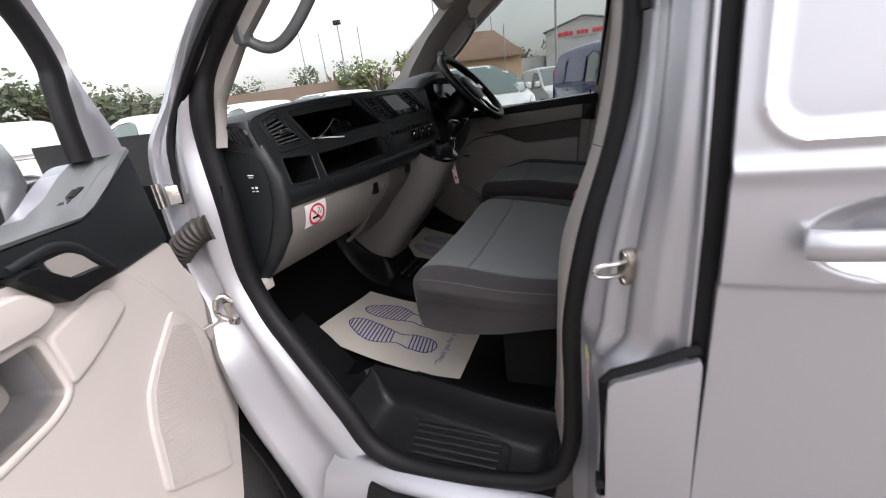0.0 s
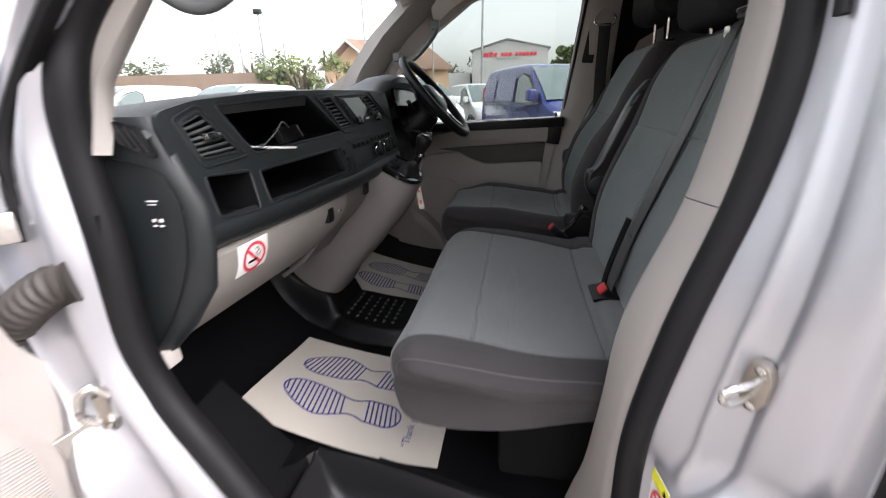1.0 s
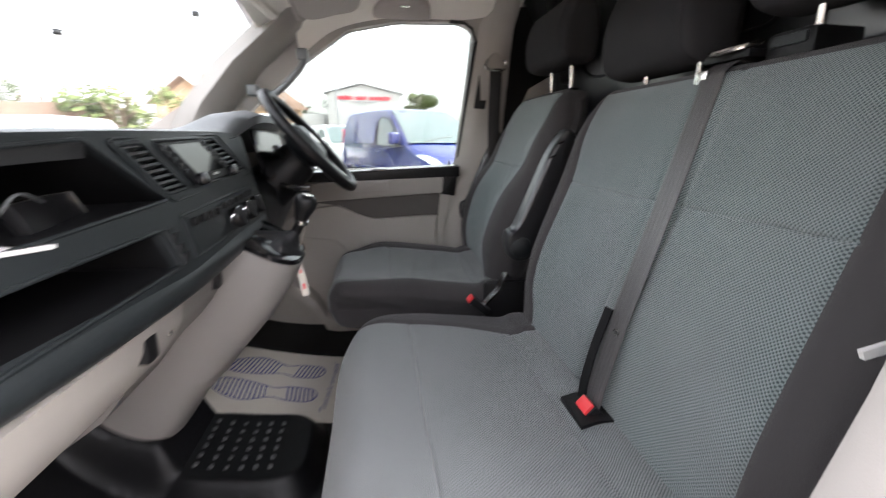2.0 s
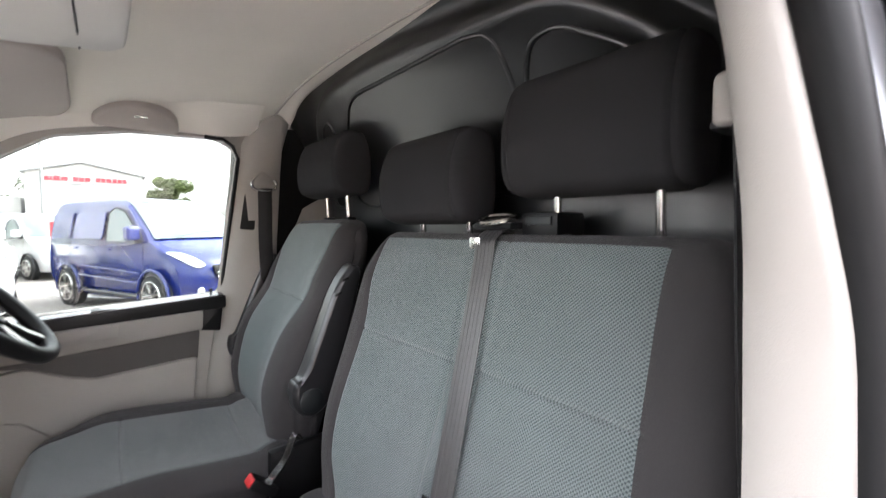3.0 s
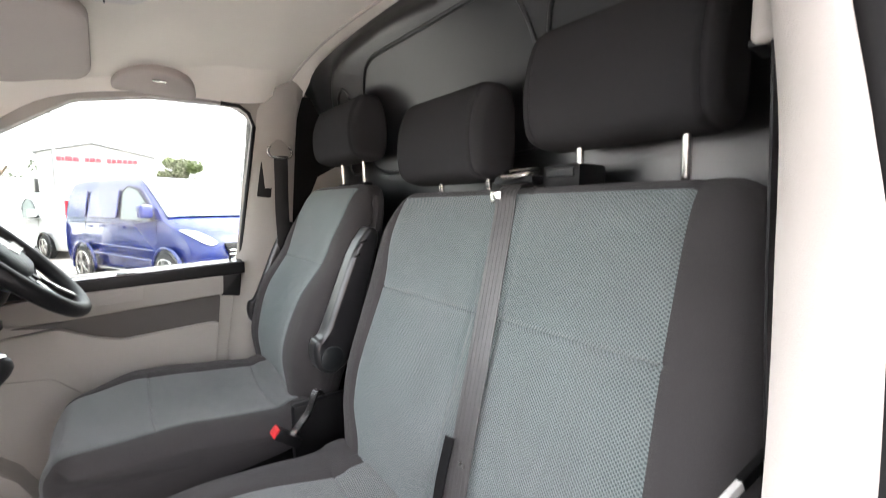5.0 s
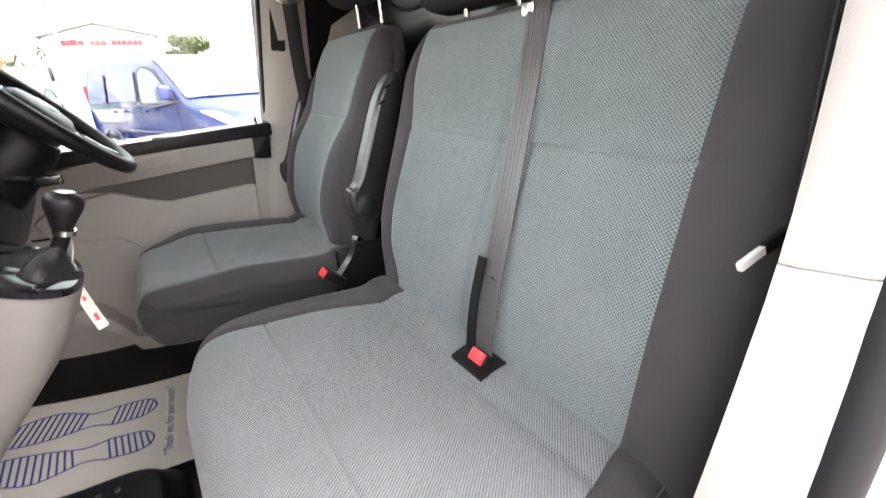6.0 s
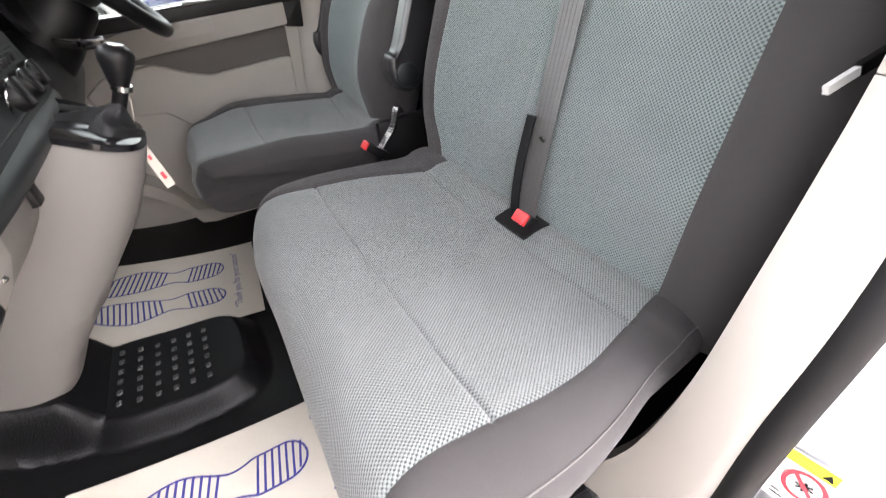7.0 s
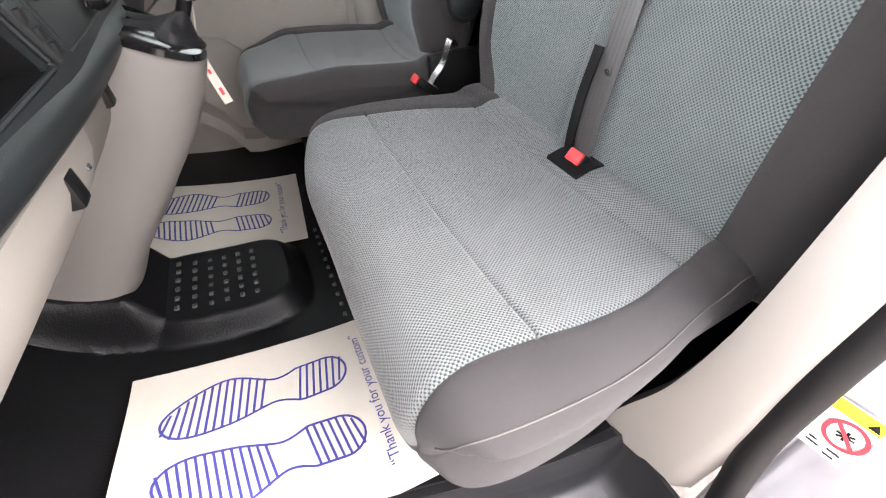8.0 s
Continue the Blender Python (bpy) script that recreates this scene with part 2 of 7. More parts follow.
def give_thickness(bm, thick, way=None):
    for f in bm.faces:
        f.normal_update()
    bm.normal_update()
    base = {v: (Vector(way) if way else v.normal).copy() for v in bm.verts}
    old = list(bm.verts)
    twin = {v: bm.verts.new(v.co + base[v] * thick) for v in old}
    faces = list(bm.faces)
    rim = [e for e in bm.edges if len(e.link_faces) == 1]
    for f in faces:
        bm.faces.new([twin[v] for v in reversed(f.verts)])
    for e in rim:
        a, b = e.verts
        bm.faces.new((a, b, twin[b], twin[a]))


def spline(pts, n, closed=False):
    """Points along a smooth curve through pts."""
    P = [Vector(p) for p in pts]
    out = []
    m = len(P)
    segs = m if closed else m - 1
    for i in range(segs):
        p0, p1, p2, p3 = (P[(i + k - 1) % m] if closed else P[min(max(i + k - 1, 0), m - 1)] for k in range(4))
        for j in range(n):
            t = j / n
            out.append(0.5 * (2 * p1 + (p2 - p0) * t + (2 * p0 - 5 * p1 + 4 * p2 - p3) * t * t + (3 * p1 - p0 - 3 * p2 + p3) * t ** 3))
    if not closed:
        out.append(P[-1])
    return out


def tube(pts, r, sides=10, closed=False, squash=1.0, up=(0, 0, 1), radii=None, bm=None):
    """A round or flattened rod along pts."""
    P = [Vector(p) for p in pts]
    bm = bm or bmesh.new()
    rows, n = [], len(P)
    ref = Vector(up)
    for i, p in enumerate(P):
        a = P[(i - 1) % n] if closed or i else p
        b = P[(i + 1) % n] if closed or i < n - 1 else p
        d = (b - a).normalized()
        s = d.cross(ref)
        if s.length < 1e-4:
            s = d.orthogonal()
        s.normalize()
        u = s.cross(d).normalized()
        k = radii[i] if radii else 1.0
        rows.append([p + (s * math.cos(2 * math.pi * j / sides) + u * squash * math.sin(2 * math.pi * j / sides)) * r * k for j in range(sides)])
    if closed:
        rows.append(rows[0])
        vs = [[bm.verts.new(q) for q in row] for row in rows[:-1]]
        vs.append(vs[0])
        for a, b in zip(vs, vs[1:]):
            for j in range(sides):
                bm.faces.new((a[j], a[(j + 1) % sides], b[(j + 1) % sides], b[j]))
    else:
        faces_from(bm, rows, True, True)
    return bm


def ribbon(pts, wide, thick, side=(1, 0, 0), bm=None):
    """A flat band along pts; side is the way across it."""
    P = [Vector(p) for p in pts]
    bm = bm or bmesh.new()
    rows = []
    for i, p in enumerate(P):
        d = (P[min(i + 1, len(P) - 1)] - P[max(i - 1, 0)]).normalized()
        s = (Vector(side) - d * Vector(side).dot(d)).normalized() * wide / 2
        n = d.cross(s).normalized() * thick / 2
        rows.append([p - s - n, p - s * 0.96 - n * 1.3, p + s * 0.96 - n * 1.3, p + s - n, p + s + n, p + s * 0.96 + n * 1.3, p - s * 0.96 + n * 1.3, p - s + n])
    faces_from(bm, rows, True, True)
    return bm


def rbox(x0, x1, y0, y1, z0, z1, r=0.004, seg=2, m=None, bm=None):
    """A box with rounded edges."""
    own = bmesh.new()
    bmesh.ops.create_cube(own, size=1)
    for v in own.verts:
        v.co = Vector(((x0 + x1) / 2 + v.co.x * (x1 - x0), (y0 + y1) / 2 + v.co.y * (y1 - y0), (z0 + z1) / 2 + v.co.z * (z1 - z0)))
    if r:
        bmesh.ops.bevel(own, geom=own.edges[:], offset=r, segments=seg, profile=0.6, affect="EDGES", clamp_overlap=True)
    if m is not None:
        own.transform(m)
    if bm is None:
        return own
    return join(bm, own)


def join(bm, other):
    tmp = bpy.data.meshes.new("tmp")
    other.to_mesh(tmp)
    other.free()
    bm.from_mesh(tmp)
    bpy.data.meshes.remove(tmp)
    return bm


def disc(r, h, n=24, bevel=0.0, m=None):
    """A short round piece, its axis along z, standing on z = 0."""
    b = min(bevel, h / 2, r / 2)
    prof = [(r, 0), (r, h - b), (r - b * 0.3, h - b * 0.3), (r - b, h)] if b else [(r, 0), (r, h)]
    rows = [[Vector((q * math.cos(2 * math.pi * j / n), q * math.sin(2 * math.pi * j / n), z)) for j in range(n)] for q, z in prof]
    bm = loft(rows)
    if m is not None:
        bm.transform(m)
    return bm


def prism(pts, depth, put, bevel=0.0, seg=2):
    """A flat outline with depth. put(u, v, w) gives the place."""
    bm = bmesh.new()
    lo = [bm.verts.new((u, v, 0)) for u, v in pts]
    hi = [bm.verts.new((u, v, depth)) for u, v in pts]
    bm.faces.new(lo[::-1])
    bm.faces.new(hi)
    n = len(pts)
    for j in range(n):
        bm.faces.new((lo[j], lo[(j + 1) % n], hi[(j + 1) % n], hi[j]))
    if bevel:
        bm.normal_update()
        es = [e for e in bm.edges if abs(e.verts[0].co.z - e.verts[1].co.z) < 1e-9 and e.verts[0].co.z > depth / 2]
        bmesh.ops.bevel(bm, geom=es, offset=bevel, segments=seg, profile=0.6, affect="EDGES", clamp_overlap=True)
    for v in bm.verts:
        v.co = Vector(put(*v.co))
    return bm


def plate(outer, holes, depth, put):
    """A flat sheet with holes right through it."""
    bm = bmesh.new()
    edges = []
    for loop in (outer, *holes):
        vs = [bm.verts.new((u, v, 0)) for u, v in loop]
        edges += [bm.edges.new((vs[i], vs[(i + 1) % len(vs)])) for i in range(len(vs))]
    bmesh.ops.triangle_fill(bm, use_beauty=True, use_dissolve=False, edges=edges)
    give_thickness(bm, depth, (0, 0, 1))
    for v in bm.verts:
        v.co = Vector(put(*v.co))
    return bm


def round_poly(pts, r, n=4):
    """A 2D outline with rounded corners."""
    out = []
    m = len(pts)
    for i in range(m):
        p, a, b = Vector(pts[i]), Vector(pts[i - 1]), Vector(pts[(i + 1) % m])
        k = min(r, (a - p).length * 0.45, (b - p).length * 0.45)
        s, e = p + (a - p).normalized() * k, p + (b - p).normalized() * k
        for j in range(n + 1):
            t = j / n
            q = (1 - t) ** 2 * s + 2 * t * (1 - t) * p + t * t * e
            out.append((q.x, q.y))
    return out


def puff(profile, x0, x1, r, nx, dip, regions, depth=None, droop=0.0, warp=None):
    """A stuffed body: a closed side outline (y, z) carried across from x0 to x1, its ends rounded by r.
    dip(x, s) presses the surface in along its seams; regions(x, s) names the cover. Gives a dict of bmeshes with a UV map in metres."""
    pr = [Vector(p) for p in profile]
    n = len(pr)
    cum = [0.0]
    for i in range(n):
        cum.append(cum[-1] + (pr[(i + 1) % n] - pr[i]).length)
    nor = []
    area = sum(pr[i].x * pr[(i + 1) % n].y - pr[(i + 1) % n].x * pr[i].y for i in range(n))
    for i in range(n):
        d = (pr[(i + 1) % n] - pr[i - 1]).normalized()
        nor.append(Vector((d.y, -d.x)) * (1 if area > 0 else -1))
    k = 7
    ends = [r * (1 - math.cos(math.pi / 2 * j / k)) for j in range(k)]
    xs = [x0 + e for e in ends] + [x0 + r + (x1 - x0 - 2 * r) * j / nx for j in range(nx + 1)] + [x1 - e for e in reversed(ends)]
    rows = []
    for x in xs:
        e = min(x - x0, x1 - x)
        inset = 0 if e >= r else (depth or r) * (1 - math.sqrt(max(0, 1 - (1 - e / r) ** 2)))
        row = []
        for i in range(n):
            q = pr[i] - nor[i] * (inset * (1 - droop * nor[i].y) + dip(x, cum[i]))
            row.append(warp(x, q.x, q.y) if warp else (x, q.x, q.y))
        rows.append(row)
    out = {}
    for i in range(len(xs) - 1):
        for j in range(n):
            xm, sm = (xs[i] + xs[i + 1]) / 2, (cum[j] + cum[j + 1]) / 2
            key = regions(xm, sm)
            if key not in out:
                bm = bmesh.new()
                out[key] = (bm, bm.loops.layers.uv.new("metres"), {})
            bm, uv, vs = out[key]
            ids = ((i, j), (i, j + 1), (i + 1, j + 1), (i + 1, j))
            vv = []
            for a, b in ids:
                q = (a, b % n)
                if q not in vs:
                    vs[q] = bm.verts.new(rows[a][b % n])
                vv.append(vs[q])
            f = bm.faces.new(vv)
            for lp, (a, b) in zip(f.loops, ids):
                lp[uv].uv = (xs[a], cum[b])
    for i in (0, len(xs) - 1):
        key = regions(xs[i], -1)
        if key not in out:
            bm = bmesh.new()
            out[key] = (bm, bm.loops.layers.uv.new("metres"), {})
        bm, uv, vs = out[key]
        vv = [vs.get((i, j)) or bm.verts.new(rows[i][j]) for j in range(n)]
        mid = bm.verts.new(sum((v.co for v in vv), Vector()) / n)
        for j in range(n):
            bm.faces.new((vv[j], vv[(j + 1) % n], mid))
    return {key: val[0] for key, val in out.items()}, cum


def groove(d, wide, deep):
    """How far a seam at distance d presses in."""
    return deep * math.exp(-(d / wide) ** 2)


def lerp(table, x):
    """A value read between the rows (x, value) of a table."""
    if x <= table[0][0]:
        return table[0][1]
    for (a, p), (b, q) in zip(table, table[1:]):
        if x <= b:
            t = (x - a) / (b - a)
            t = t * t * (3 - 2 * t)
            return p + (q - p) * t
    return table[-1][1]



def glide(table, x):
    """A smooth curve through the rows (x, value) of a table."""
    if x <= table[0][0]:
        return table[0][1]
    if x >= table[-1][0]:
        return table[-1][1]
    k = next(i for i in range(len(table) - 1) if x <= table[i + 1][0])
    (a, p), (b, q) = table[k], table[k + 1]
    h = b - a
    rate = lambda i, j: (table[j][1] - table[i][1]) / (table[j][0] - table[i][0])
    m0 = rate(max(k - 1, 0), k + 1)
    m1 = rate(k, min(k + 2, len(table) - 1))
    t = (x - a) / h
    return p * (2 * t ** 3 - 3 * t * t + 1) + q * (3 * t * t - 2 * t ** 3) + h * (m0 * (t ** 3 - 2 * t * t + t) + m1 * (t ** 3 - t * t))


# ---- the yard ----
ground = tagged(part("ground", slab([[(-90, y, 0), (0, y, 0), (90, y, 0)] for y in (-90, -20, 0, 20, 90)], -0.3, (0, 0, 1)), TARMAC), "pale worn tarmac of a sales yard", "ground", kind="structure")

# ---- cab floor, with its step well ----
FLOOR = [(-1.62, 0.62), (-1.2, 0.62), (-0.9, 0.62), (-0.76, 0.62), (-0.71, 0.622), (-0.66, 0.625), (-0.55, 0.633), (-0.40, 0.665), (-0.30, 0.72), (-0.22, 0.83), (-0.15, 1.0), (-0.10, 1.2)]


def tunnel(x, y):
    """The rise of the floor under the centre console."""
    a = min(max((x + 0.150) / 0.045, 0), 1) * min(max((0.118 - x) / 0.028, 0), 1)
    b = min(max((y + 0.480) / 0.085, 0), 1)
    return 0.108 * a * a * (3 - 2 * a) * b * b * (3 - 2 * b)


def hump(x, y):
    """The raised pad in the middle of the floor."""
    u, v = (x + 0.016) / 0.132, (y + 0.548) / 0.162
    d = (abs(u) ** 4 + abs(v) ** 4) ** 0.25
    t = min(max((1.15 - d) / 0.30, 0), 1)
    return max(0.050 * t * t * (3 - 2 * t), tunnel(x, y))


def floor_z(x, y):
    return lerp([(a, b) for a, b in FLOOR], y) + hump(x, y)


def floor_edge(y):
    return lerp([(-1.62, -0.72), (-1.13, -0.672), (-0.57, -0.585), (-0.5, -0.70), (-0.3, -0.80), (-0.1, -0.80)], y)


floor_pts = spline([(0, y, z) for y, z in FLOOR], 18)
rows = []
for p in floor_pts:
    e = floor_edge(p.y)
    rows.append([(e + (0.80 - e) * i / 230, p.y, p.z + hump(e + (0.80 - e) * i / 230, p.y)) for i in range(231)])
floor = tagged(part("floor", slab(rows, -0.02, (0, 0, 1)), MATRUB), "black textured rubber cab floor", "floor", kind="structure")

# ---- ceiling ----
ROOF = [(-0.50, 1.80), (-0.62, 1.845), (-0.80, 1.885), (-1.0, 1.918), (-1.2, 1.948), (-1.41, 1.968)]


def roof_z(x, y):
    z = lerp([(-y0, z0) for y0, z0 in ROOF], -y)
    return z - 0.085 * (min(abs(x), 0.80) / 0.80) ** 3.6


def roof_end(x):
    """Where the headlining's piping runs across, further back towards the passenger side."""
    return glide([(-0.80, -1.475), (-0.46, -1.452), (-0.374, -1.433), (-0.298, -1.421), (-0.049, -1.397), (0.191, -1.382), (0.458, -1.374), (0.80, -1.371)], x)


rows = [[(x, -0.50 + (roof_end(x) + 0.50) * j / 24, roof_z(x, -0.50 + (roof_end(x) + 0.50) * j / 24)) for x in [-0.80 + 1.60 * i / 40 for i in range(41)]] for j in range(25)]
ceiling = tagged(part("ceiling", slab(rows, 0.02, (0, 0, 1)), LINING), "pale grey-beige cloth headlining", "ceiling", kind="structure")
across_roof = [-0.72 + 1.44 * i / 40 for i in range(41)]
part("edge_piping", tube([(x, roof_end(x), roof_z(x, roof_end(x)) - 0.001) for x in across_roof], 0.0040, 8), BEIGE, ceiling)
band = [[(x, roof_end(x) - d, roof_z(x, roof_end(x)) + 0.003 + h - 0.012 * max(0, (abs(x) - 0.55) / 0.17) * k) for x in across_roof] for k, (d, h) in enumerate(((0.004, 0.0), (0.020, 0.0), (0.040, -0.001), (0.052, 0.004), (0.056, 0.014)))]
part("edge_band", slab(band, 0.006, (0, 0, 1)), LINING, ceiling, "returned edge of the headlining", 60)

# ---- bulkhead behind the seats ----
def bulk_y(z):
    return glide([(1.5, -1.57), (1.6, -1.562), (1.7, -1.545), (1.75, -1.53), (1.8, -1.507), (1.85, -1.478), (1.9, -1.445), (1.95, -1.41), (2.02, -1.36)], z)


RAISED = [Vector(p) for p in round_poly([(-0.70, 1.30), (-0.64, 1.70), (-0.563, 1.781), (-0.495, 1.835), (-0.431, 1.873), (-0.370, 1.892), (-0.185, 1.905), (0.123, 1.926), (0.363, 1.918), (0.50, 1.895), (0.60, 1.83), (0.66, 1.70), (0.70, 1.30)], 0.05, 3)]


def bulk_relief(x, z):
    """The raised middle of the steel sheet with its rolled edge, and the deep channel round it."""
    p, best, inside = Vector((x, z)), 9.0, False
    for a, b in zip(RAISED, RAISED[1:] + RAISED[:1]):
        t = min(max((p - a).dot(b - a) / max((b - a).length_squared, 1e-9), 0), 1)
        best = min(best, (p - a - (b - a) * t).length)
        if (a.y > z) != (b.y > z) and x < a.x + (z - a.y) / (b.y - a.y) * (b.x - a.x):
            inside = not inside
    d = best if inside else -best
    t = min(max(-d / 0.05, 0), 1)
    lip = min(max((-d - 0.055) / 0.04, 0), 1) * min(max((z - 1.74) / 0.05, 0), 1)
    return 0.007 * math.exp(-((d - 0.008) / 0.022) ** 2) - 0.032 * t * t * (3 - 2 * t) + 0.04 * lip * lip * (3 - 2 * lip)


rows = []
zs = [0.6 + 0.9 * j / 6 for j in range(6)] + [1.5 + 0.51 * j / 72 for j in range(73)]
for z in zs:
    rows.append([(x, bulk_y(z) + bulk_relief(x, z), z) for x in [-0.80 + 1.60 * i / 200 for i in range(201)]])
bulkhead = tagged(part("wall_bulkhead", slab(rows, -0.02, (0, 1, 0)), STEEL), "gloss black pressed-steel bulkhead", "bulkhead", kind="structure")


def on_bulk(x, z, off=0.003):
    return (x, bulk_y(z) + bulk_relief(x, z) + off, z)


panels = {"centre": [(-0.262, 1.60), (-0.276, 1.82), (-0.262, 1.882), (-0.207, 1.890), (0.239, 1.893), (0.306, 1.880), (0.40, 1.81), (0.450, 1.625), (0.37, 1.592)],
          "outer": [(-0.58, 1.60), (-0.545, 1.755), (-0.485, 1.807), (-0.397, 1.855), (-0.335, 1.850), (-0.303, 1.79), (-0.30, 1.60)],
          "inner": [(0.62, 1.60), (0.57, 1.80), (0.53, 1.85), (0.46, 1.868), (0.48, 1.78), (0.51, 1.60)]}
for outline in panels.values():
    part("pressed_bead", tube([on_bulk(x, z, 0.0) for x, z in round_poly(outline, 0.05, 6)], 0.005, 8, True), STEEL, bulkhead)

# ---- seats ----
def nearest_s(profile, cum, y, z):
    i = min(range(len(profile)), key=lambda k: (profile[k][0] - y) ** 2 + (profile[k][1] - z) ** 2)
    return cum[i]


def flat(pts, n):
    return [(p.x, p.y) for p in spline([(a, b, 0) for a, b in pts], n, True)]


def arc_sums(profile):
    cum = [0.0]
    for i in range(len(profile)):
        a, b = profile[i], profile[(i + 1) % len(profile)]
        cum.append(cum[-1] + math.dist(a, b))
    return cum


def side_edges(*tables):
    """Four tables (along, x): the outer and seam lines of a cushion, read along its length."""
    return lambda q: tuple(glide(t, q) for t in tables)


def resample(profile, marks):
    """The closed outline at an even spacing, closer together at the marked places along it."""
    cum = arc_sums(profile)
    total = cum[-1]
    at = [total * k / 190 for k in range(190)]
    for m in marks:
        at = [a for a in at if abs(a - m) > 0.0075] + [m + d for d in (-0.0065, -0.004, -0.002, 0.0, 0.002, 0.004, 0.0065)]
    out, i = [], 0
    for a in sorted(at):
        while cum[i + 1] < a:
            i += 1
        p, q = Vector(profile[i]), Vector(profile[(i + 1) % len(profile)])
        out.append(tuple(p.lerp(q, (a - cum[i]) / max(cum[i + 1] - cum[i], 1e-9))))
    return out


def spaced(a, b, n, marks=()):
    """Even steps from a to b, closer together at the marks."""
    xs = [a + (b - a) * k / n for k in range(n + 1)]
    for m in marks:
        xs = [x for x in xs if abs(x - m) > 0.0075] + [m + d for d in (-0.0065, -0.004, -0.002, 0.0, 0.002, 0.004, 0.0065)]
    return sorted(xs)


def cushion(parent, names, profile, edges, key, sa, sb, r, depth, seams_s, seams_x, mats, rise_a, rise_b, dish, nx=90, droop=0.0, creases=(), welt=None):
    """One stuffed cushion with a patterned panel between shaped borders.
    edges(v) gives its outer and seam lines at v, the profile's coordinate key; rise_a and rise_b lift the borders into bolsters."""
    marks = [nearest_s(profile, arc_sums(profile), *q) for q in seams_s]
    s0, s1 = (nearest_s(profile, arc_sums(profile), *q) for q in (sa, sb))
    pr = [Vector(p) for p in resample(profile, marks + [s0, s1])]
    n = len(pr)
    cum = arc_sums([tuple(p) for p in pr])
    marks = [min(cum, key=lambda c: abs(c - m)) for m in marks]
    s0, s1 = (min(cum, key=lambda c: abs(c - m)) for m in (s0, s1))
    area = sum(pr[i].x * pr[(i + 1) % n].y - pr[(i + 1) % n].x * pr[i].y for i in range(n))
    nor = []
    for i in range(n):
        d = (pr[(i + 2) % n] - pr[i - 2]).normalized()
        nor.append(Vector((d.y, -d.x)) * (1 if area > 0 else -1))
    kb = 16
    ends = [1 - math.cos(math.pi / 2 * k / kb) for k in range(kb)]
    ref = edges(sum(p[key] for p in pr) / n)
    mid = [(x - ref[1]) / (ref[2] - ref[1]) for x in spaced(ref[1], ref[2], nx, seams_x)]
    cols = [(0, e) for e in ends] + [(1, min(max(m, 0.0), 1.0)) for m in mid] + [(2, 1 - e) for e in reversed(ends)]
    first, last = kb, kb + len(mid) - 1
    rows = []
    for i in range(n):
        x0, xa, xb, x1 = edges(pr[i][key])
        if key == 0:
            t = min(max((0.935 - pr[i].y) / 0.085, 0), 1)
            x0, xa, xb, x1 = x0 + 0.02 * t * t, xa + 0.015 * t * t, xb - 0.015 * t * t, x1 - 0.02 * t * t
        s = cum[i]
        on = min(max((s - s0 + 0.05) / 0.07, 0), 1) * min(max((s1 + 0.05 - s) / 0.07, 0), 1)
        row = []
        for seg, t in cols:
            x = (x0 + (xa - x0) * t, xa + (xb - xa) * t, xb + (x1 - xb) * t)[seg]
            e = min(x - x0, x1 - x)
            inset = 0 if e >= r else depth * (1 - math.sqrt(max(0, 1 - (1 - e / r) ** 2)))
            d = inset * (1 - droop * max(nor[i].y, 0)) * (1 - 0.75 * max(-nor[i].y, 0))
            if on:
                d += on * (groove(x - xa, 0.0036, 0.0045) + groove(x - xb, 0.0036, 0.0045))
                if seg == 1:
                    for m in marks:
                        d += groove(s - m, 0.0026, 0.0046)
                    for m in seams_x:
                        d += on * groove(x - m, 0.006, 0.004)
                    v = min(max((s - s0) / (s1 - s0), 0), 1)
                    d += dish * math.sin(math.pi * t) * math.sin(math.pi * v) ** 0.5
                    for a, b, w, h in creases:
                        d += h * math.exp(-((s - s0 - b - 0.05 * (t - a)) / w) ** 2) * math.exp(-((t - a) / 0.22) ** 2)
                lift_a, lift_b = lerp(rise_a, pr[i][key]), lerp(rise_b, pr[i][key])
                d -= on * (lift_a * math.exp(-((x - (x0 + xa * 2) / 3) / max((xa - x0) * 0.85, 0.02)) ** 2) + lift_b * math.exp(-((x - (x1 + xb * 2) / 3) / max((x1 - xb) * 0.85, 0.02)) ** 2))
            q = pr[i] - nor[i] * (d + 0.0014 * noise.noise(Vector((x * 9, s * 9, 0.3))))
            row.append((x, q.x, q.y))
        rows.append(row)
    if welt is not None:
        welt += [Vector(rows[i][6]) + Vector((-0.0009, nor[i].x * 0.0007, nor[i].y * 0.0007)) for i in range(n) if nor[i].y > 0.05 and pr[i].y > 0.93]
    made = {}
    for k in (0, 1):
        bm = bmesh.new()
        made[k] = (bm, bm.loops.layers.uv.new("metres"), {})
    for i in range(n):
        j2 = (i + 1) % n
        inside = s0 <= cum[i] and cum[i + 1] <= s1 + 1e-6
        for c in range(len(cols) - 1):
            bm, uv, vs = made[1 if inside and first <= c < last else 0]
            ids = ((i, c), (j2, c), (j2, c + 1), (i, c + 1))
            for q in ids:
                if q not in vs:
                    vs[q] = bm.verts.new(rows[q[0]][q[1]])
            f = bm.faces.new([vs[q] for q in ids])
            for lp, (a, b), sv in zip(f.loops, ids, (cum[i], cum[i + 1], cum[i + 1], cum[i])):
                lp[uv].uv = (rows[a][b][0], sv)
    bm, uv, vs = made[0]
    for c in (0, len(cols) - 1):
        ring = [vs[(i, c)] for i in range(n)]
        centre = bm.verts.new(sum((v.co for v in ring), Vector()) / n)
        for i in range(n):
            bm.faces.new((ring[i], ring[(i + 1) % n], centre))
    return [part(names[k], made[k][0], mats[k], parent, angle=70) for k in (0, 1)]


